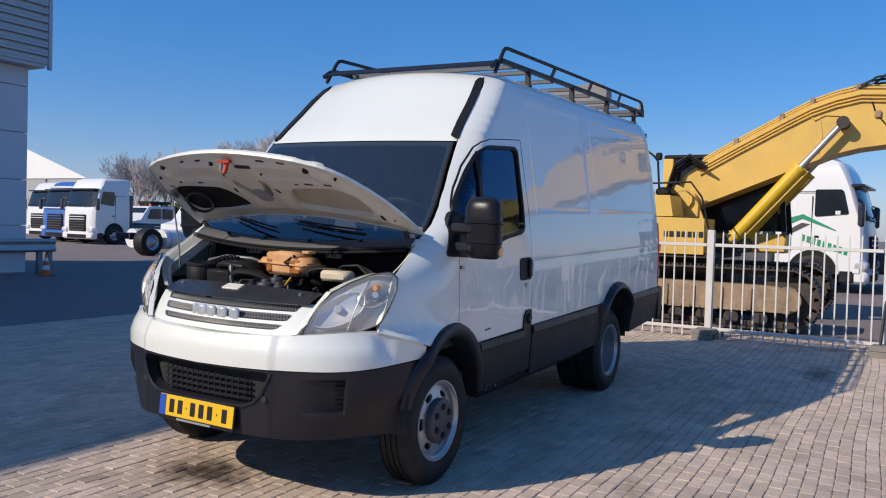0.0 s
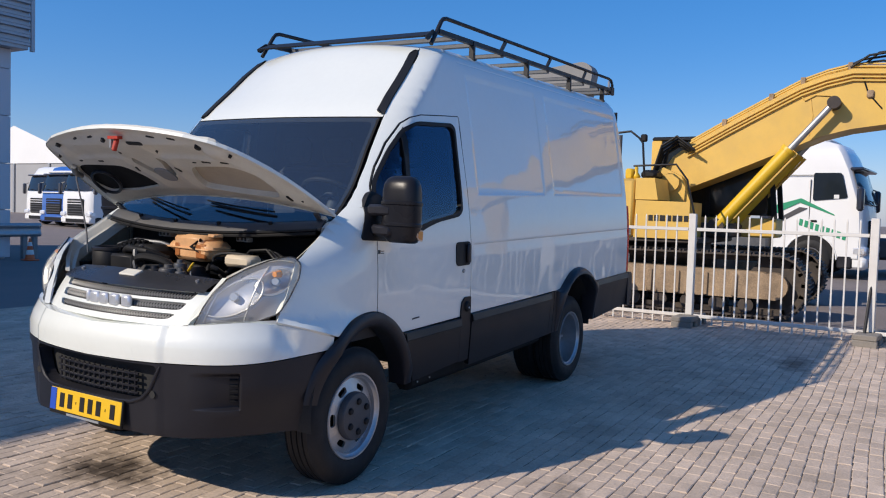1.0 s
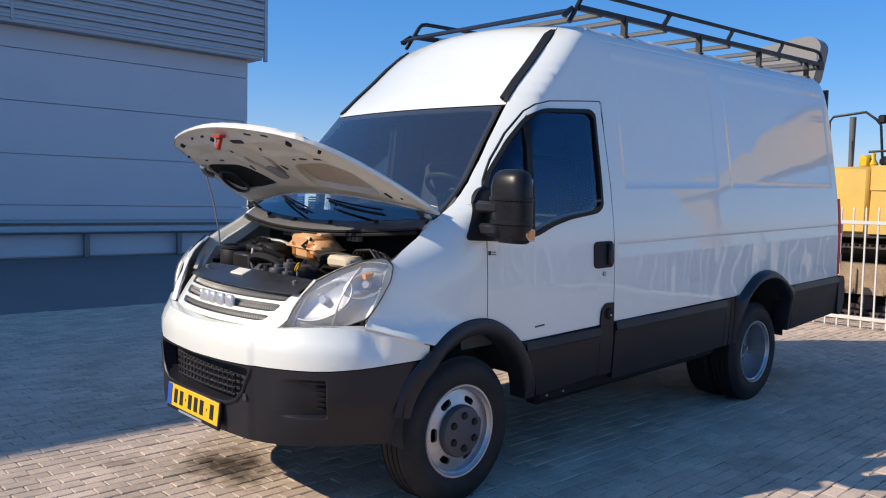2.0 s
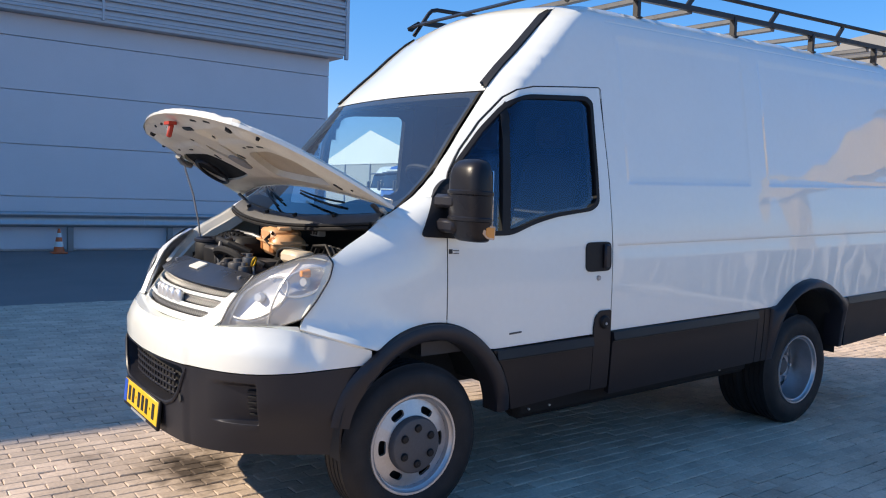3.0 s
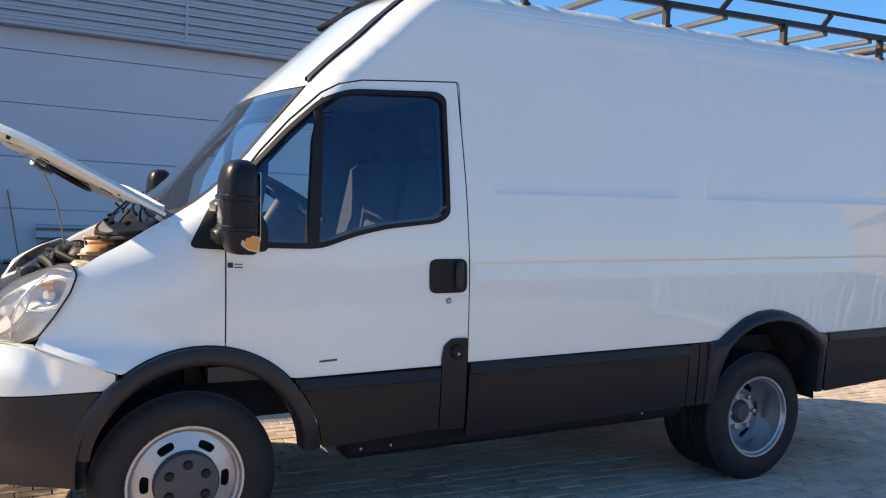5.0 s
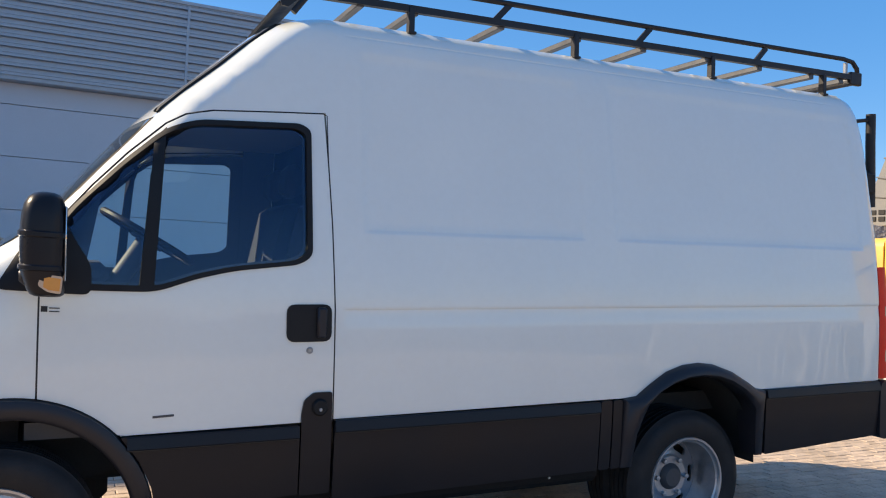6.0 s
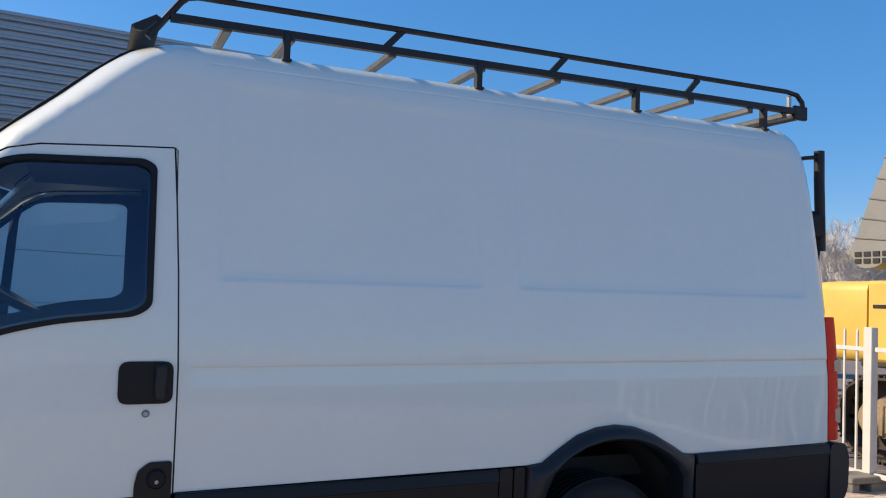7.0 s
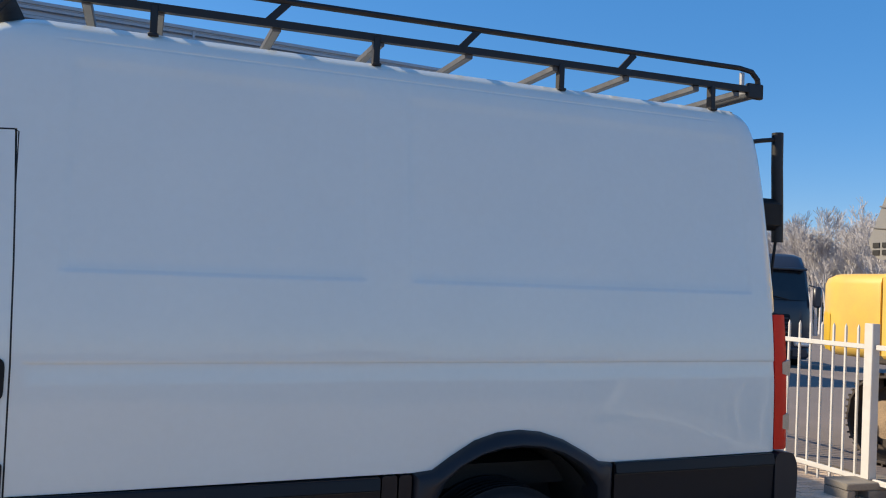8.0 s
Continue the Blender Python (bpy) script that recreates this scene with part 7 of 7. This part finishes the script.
    if chassis > 1:
        for s in (-1, 1):
            Geo().box(0.5, 1.9 + chassis, s * 0.36, s * 0.44, 0.65, 0.92, 0.01).make("chassis_rail", TRUCKDARK, t)
        Geo().box(3.6, 5.9, -0.5, 0.5, 1.0, 1.12, 0.03).make("coupling_plate", TRUCKDARK, t)
        Geo().box(2.32, 2.6, -1.05, 1.05, 0.9, 2.6, 0.06).make("cab_rear_column", TRUCKDARK, t)
    if livery:
        for s in (1,):
            y0 = s * (w + 0.008)
            def flat(name_, poly, m):
                Geo().prism(poly, y0 + 0.004, y0 - 0.004).make(name_, m, t, smooth=0)
            flat("green_stripe", [(2.18, 1.62), (1.55, 1.95), (1.52, 2.06), (2.18, 1.86)], GREEN)
            flat("green_stripe", [(1.52, 2.06), (1.55, 1.95), (0.7, 1.62), (0.72, 1.66)], GREEN)
            flat("grey_stripe", [(2.18, 1.45), (1.55, 1.83), (1.35, 1.80), (2.18, 1.32)], HUBGREY)
            for k in range(9):
                x = 1.55 - 0.13 * k
                z = 1.36 - 0.06 * k * 0.7
                flat("letter_block", [(x, z), (x - 0.02, z + 0.17), (x - 0.10, z + 0.145), (x - 0.08, z - 0.02)], GREEN)
            Geo().box(0.62, 0.74, y0 - 0.003, y0 + 0.003, 2.06, 2.16).make("small_sign", CONEWHITE, t, smooth=0)
    if roof:
        Geo().box(0.95, 1.9, -0.85, 0.85, top, top + 0.10, 0.05).make("roof_vent", paint, t)
        for s in (-1, 1):
            Geo().rod((0.62, s * 0.7, top - 0.30), (0.57, s * 0.7, top - 0.30), 0.08, n=14).make("spot_lamp", REFLECTOR, t)
    return t


GZ = -0.03
lorry("lorry", "white cab-over lorry with a black grille", pose(22.9, 33.5, GZ, 0, 0, 0), TRUCKWHITE, 3.42, roof=False)
lorry("lorry", "blue cab-over lorry with white roof trim", pose(23.85, 36.7, GZ, 0, 0, 0), TRUCKBLUE, 3.3, roof=False, trim=TRUCKWHITE)
lorry("lorry", "white cab-over lorry behind the hall corner", pose(25.0, 39.9, GZ, 0, 0, 0), TRUCKWHITE, 3.35, roof=False)
lorry("lorry", "white lorry with green livery stripes on its door", pose(20.6, -2.65, GZ, 0, 0, 84), TRUCKWHITE, 3.55, livery=True)
lorry("lorry", "dark lorry with a black cab in the yard", pose(22.5, -6.3, GZ, 0, 0, 80), TRUCKDARK, 3.2)
lorry("lorry", "dark lorry with a black cab and red chassis", pose(18.6, 14.1, GZ, 0, 0, 60), TRUCKDARK, 3.3, roof=False)

pick = thing("crew_cab_pickup", "white crew-cab pickup with orange beacons", "pickup", "", pose(31.1, 40.5, GZ, 0, 0, 0))
pick.scale = (1.1, 1.1, 1.2)
rows = []
for x, zt, hw in ((0.0, 0.85, 0.75), (0.15, 1.0, 0.86), (0.75, 1.12, 0.9), (1.35, 1.78, 0.82), (1.6, 1.86, 0.80), (3.3, 1.86, 0.80), (3.4, 1.80, 0.80)):
    rows.append([(x, -hw - 0.05, 0.35), (x, -hw - 0.05, min(zt, 1.1)), (x, -hw, zt), (x, hw, zt), (x, hw + 0.05, min(zt, 1.1)), (x, hw + 0.05, 0.35)])
g = Geo().grid(rows, wrap=True)
g.add(rows[0], [tuple(range(6))]).add(rows[-1], [tuple(range(6))])
g.make("body", TRUCKWHITE, pick, smooth=40)
Geo().add([(0.80, -0.80, 1.16), (0.80, 0.80, 1.16), (1.31, 0.74, 1.75), (1.31, -0.74, 1.75)], [(0, 1, 2, 3)]).make("windscreen", DARKGLASS, pick, smooth=0)
for a in ([(1.25, 1.15), (1.55, 1.70), (2.2, 1.72), (2.2, 1.15)], [(2.4, 1.15), (2.4, 1.72), (3.1, 1.70), (3.1, 1.15)]):
    Geo().prism(rounded(a, 0.08), -0.93, -0.80).make("side_window", DARKGLASS, pick)
for x in (0.75, 4.3):
    for s in (-1, 1):
        road_wheel(pick, x, s * 0.92, 0.35, 0.22, s)
Geo().box(3.45, 5.6, -0.95, 0.95, 0.75, 1.2, 0.03).make("load_bed", TRUCKWHITE, pick)
Geo().box(1.7, 3.0, -0.6, 0.6, 1.95, 2.12, 0.04).make("roof_load", BLACK, pick)
for y in (-0.5, 0.5):
    Geo().lathe([(0.09, 0.0), (0.09, 0.08), (0.05, 0.14), (0.001, 0.15)], (1.75, y, 1.86), axis="z", n=14).make("beacon", ORANGE, pick)

trl = thing("lorry_chassis", "white lorry chassis with a bare rear wheel and tanks", "lorry", "", pose(17.25, 22.45, GZ))
for s in (-1, 1):
    Geo().box(-0.5, 6.0, s * 0.36, s * 0.44, 0.6, 0.85, 0.01).make("rail", TRUCKDARK, trl)
    tnk = Geo().rod((0.62, s * 0.82, 0.62), (2.1, s * 0.82, 0.62), 0.38, n=24).make("tank", TRUCKWHITE, trl)
    for x in (0.85, 1.35, 1.85):
        Geo().lathe([(0.385, x - 0.02), (0.39, x), (0.385, x + 0.02)], (0, s * 0.82, 0.62), axis="x", n=24).make("strap", STEEL, tnk, fix=False)
road_wheel(trl, 0.0, -1.1, 0.52, 0.5, -1)
Geo().prism([(2.3, 0.4), (2.3, 1.2), (2.9, 1.35), (3.4, 2.0), (5.0, 2.05), (5.0, 0.4)], -1.1, 1.1).make("cab", TRUCKWHITE, trl)
Geo().prism([(2.98, 1.40), (3.42, 1.92), (4.1, 1.95), (4.1, 1.35)], -1.12, 1.12).make("cab_window", DARKGLASS, trl)

# ---------- tent hall ----------
tent = thing("tent_hall", "white tent hall with grey walls", "tent hall", "", pose(2.2, 3.0, 0))
GABLE = [(62.8, 5.2), (75.0, 9.05), (87.2, 5.2), (87.2, 5.1), (62.8, 5.1)]
TX, TY = 17.0, 28.0
roof = [(45.0, y, z) for y, z in GABLE] + [(45.0 + TX, y + TY, z) for y, z in GABLE]
Geo().add(roof, [(0, 1, 6, 5), (1, 2, 7, 6), (2, 3, 8, 7), (3, 4, 9, 8), (4, 0, 5, 9), (0, 4, 3, 2, 1), (5, 6, 7, 8, 9)]).make("roof", TENT, tent, smooth=0)
walls = [(45.1, 63.0), (45.1, 87.0), (45.1 + TX, 87.0 + TY), (45.1 + TX, 63.0 + TY)]
Geo().prism(walls, -0.03, 5.1, "z").make("wall", TENTWALL, tent, smooth=0)
for y in (63.0, 69.0, 75.0, 81.0, 87.0):
    Geo().box(44.95, 45.1, y - 0.12, y + 0.12, -0.03, 5.1, 0.01).make("frame_post", STEEL, tent)


# ---------- bare trees ----------
def tree_mesh(seed, height):
    r = random.Random(seed)
    trunk, twigs = Geo(), Geo()

    def grow(p, d, length, rad, depth):
        k = 3 if depth < 2 else 2
        tgt = trunk if depth < 2 else twigs
        for _ in range(k):
            q = p + d * (length / k)
            tgt.rod(p, q, max(rad, 0.015), max(rad * 0.82, 0.011), n=5 if depth < 2 else 3, caps=False)
            p, rad = q, rad * 0.82
            d = (d + Vector((r.uniform(-0.16, 0.16), r.uniform(-0.16, 0.16), r.uniform(-0.02, 0.10)))).normalized()
            if depth < 5 and depth > 0:
                sd = (d + Vector((r.uniform(-0.9, 0.9), r.uniform(-0.9, 0.9), r.uniform(-0.1, 0.5)))).normalized()
                grow(p, sd, length * r.uniform(0.45, 0.65), rad * 0.6, depth + 1)
        if depth < 5:
            for _ in range(3 if depth < 3 else 2):
                sd = (d + Vector((r.uniform(-0.7, 0.7), r.uniform(-0.7, 0.7), r.uniform(0.0, 0.5)))).normalized()
                grow(p, sd, length * r.uniform(0.5, 0.72), max(rad * 0.65, 0.008), depth + 1)
    grow(Vector((0, 0, -0.1)), Vector((0, 0, 1)), height * 0.34, height * 0.016, 0)
    return trunk, twigs


KINDS = []
for i in range(4):
    trunk, twigs = tree_mesh(10 + i, 10.0)
    t = thing("bare_tree", "leafless winter tree at the edge of the yard", "tree", "bare trees")
    trunk.make("trunk", BARK, t, smooth=60, fix=False)
    twigs.make("crown", BARK, t, smooth=60, fix=False)
    KINDS.append(t)
rt = random.Random(7)
spots = []
for i in range(90):
    a = i / 89
    spots.append((57 + 33 * a + rt.uniform(-1.5, 1.5), 66 + rt.uniform(-6, 8) - 6 * a, 0.85 + 0.42 * a + rt.uniform(-0.14, 0.14)))
for i in range(40):
    a = i / 39
    spots.append((60 - 16 * a + rt.uniform(-4, 4), 60 - 34 * a + rt.uniform(-2, 2), 0.98 + rt.uniform(-0.14, 0.14)))
for i in range(22):
    a = i / 21
    spots.append((52 + 6 * a + rt.uniform(-1.0, 1.0), 65 - 3 * a + rt.uniform(-3, 3), 0.90 + rt.uniform(-0.12, 0.12)))
for i, (x, y, k) in enumerate(spots):
    m = pose(1.046 * x, 1.046 * y, -0.05, 0, 0, rt.uniform(0, 360)) @ Matrix.Scale(k, 4)
    if i < 4:
        KINDS[i].matrix_world = m
    else:
        o = copy_thing(KINDS[i % 4], m)
        o.scale = (k, k, k)
hedge = Geo()
rh = random.Random(3)
for i in range(2600):
    x, y, z = rh.uniform(40, 80), 58 + rh.uniform(-1, 1), rh.uniform(0, 2.3) + rh.uniform(0, 0.6)
    a, s_ = rh.uniform(0, 6.3), rh.uniform(0.15, 0.35)
    v = Vector((math.cos(a), math.sin(a), rh.uniform(-0.5, 0.5))) * s_
    u = Vector((-math.sin(a), math.cos(a), rh.uniform(0.2, 1.0))) * s_
    p = Vector((x, y, z))
    hedge.add([p - v - u, p + v - u, p + v + u, p - v + u], [(0, 1, 2, 3)])
tagged(hedge.make("hedge", HEDGE, smooth=0, fix=False), "low green hedge along the yard", "hedge", kind="stuff")


# ---------- pavers ----------
bed = Geo().box(-9.0, 8.4, -9.0, 6.6, -0.028, -0.0080).make("pavement", JOINT, smooth=0)
tagged(bed, "worn grey-brown concrete pavers laid in stretcher bond", "pavement", kind="structure")
PL, PW = 0.160, 0.080
rp = random.Random(11)


def paver_geo(seed):
    r = random.Random(seed)
    hx, hy, b = PL / 2 - 0.0016, PW / 2 - 0.0016, 0.0052
    j = lambda: r.uniform(-0.0022, 0.0014)
    lo = [(-hx + j(), -hy + j(), -0.02), (hx + j(), -hy + j(), -0.02), (hx + j(), hy + j(), -0.02), (-hx + j(), hy + j(), -0.02)]
    mid_ = [(x, y, -0.0036) for x, y, z in lo]
    top = [(x * (1 - b / hx), y * (1 - b / hy), r.uniform(-0.0010, 0.0008)) for x, y, z in lo]
    fs = [(8, 9, 10, 11)]
    for a in (0, 4):
        fs += [(a + i, a + (i + 1) % 4, a + 4 + (i + 1) % 4, a + 4 + i) for i in range(4)]
    return lo + mid_ + top, fs


SHAPES = [paver_geo(i) for i in range(16)]
MESHES = []
for v, f in SHAPES:
    me = bpy.data.meshes.new("paver")
    me.from_pydata(v, [], f)
    me.materials.append(PAVER)
    MESHES.append(me)
shape_np = [np.array(v) for v, _ in SHAPES]
faces = np.array(SHAPES[0][1])
all_v, all_f, count = [], [], 0
row = 0
y = -8.9
while y < 6.55:
    x = -8.9 + (PL / 2 if row % 2 else 0.0)
    while x < 8.3:
        k = rp.randrange(16)
        sag = 0.012 * math.sin(0.9 * x + 0.35 * y) + 0.006 * math.sin(2.7 * x + 1.3)
        dz, a = rp.uniform(-0.0032, 0.0016), rp.uniform(-0.03, 0.03)
        tx, ty = rp.uniform(-0.022, 0.022), rp.uniform(-0.035, 0.035)
        if -1.10 < x < 0.85 and -1.85 < y < 0.10:
            o = new("paver", MESHES[k])
            o.parent = bed
            o.matrix_local = pose(x, y + sag, dz - 0.001, math.degrees(ty) * 0.6, math.degrees(tx) * 0.6, math.degrees(a))
        else:
            p = shape_np[k]
            q = np.empty_like(p)
            q[:, 0] = x + p[:, 0] - a * p[:, 1]
            q[:, 1] = y + sag + p[:, 1] + a * p[:, 0]
            q[:, 2] = p[:, 2] + dz + (tx * p[:, 0] + ty * p[:, 1]) * 0.6 - 0.001
            all_v.append(q)
            all_f.append(faces + 12 * count)
            count += 1
        x += PL
    y += PW
    row += 1
me = bpy.data.meshes.new("paver_field")
V, F = np.concatenate(all_v), np.concatenate(all_f)
me.from_pydata(V.tolist(), [], F.tolist())
me.materials.append(PAVER)
field = new("paver_field", me)
field.parent = bed
tagged(field, "worn concrete pavers", kind="stuff")
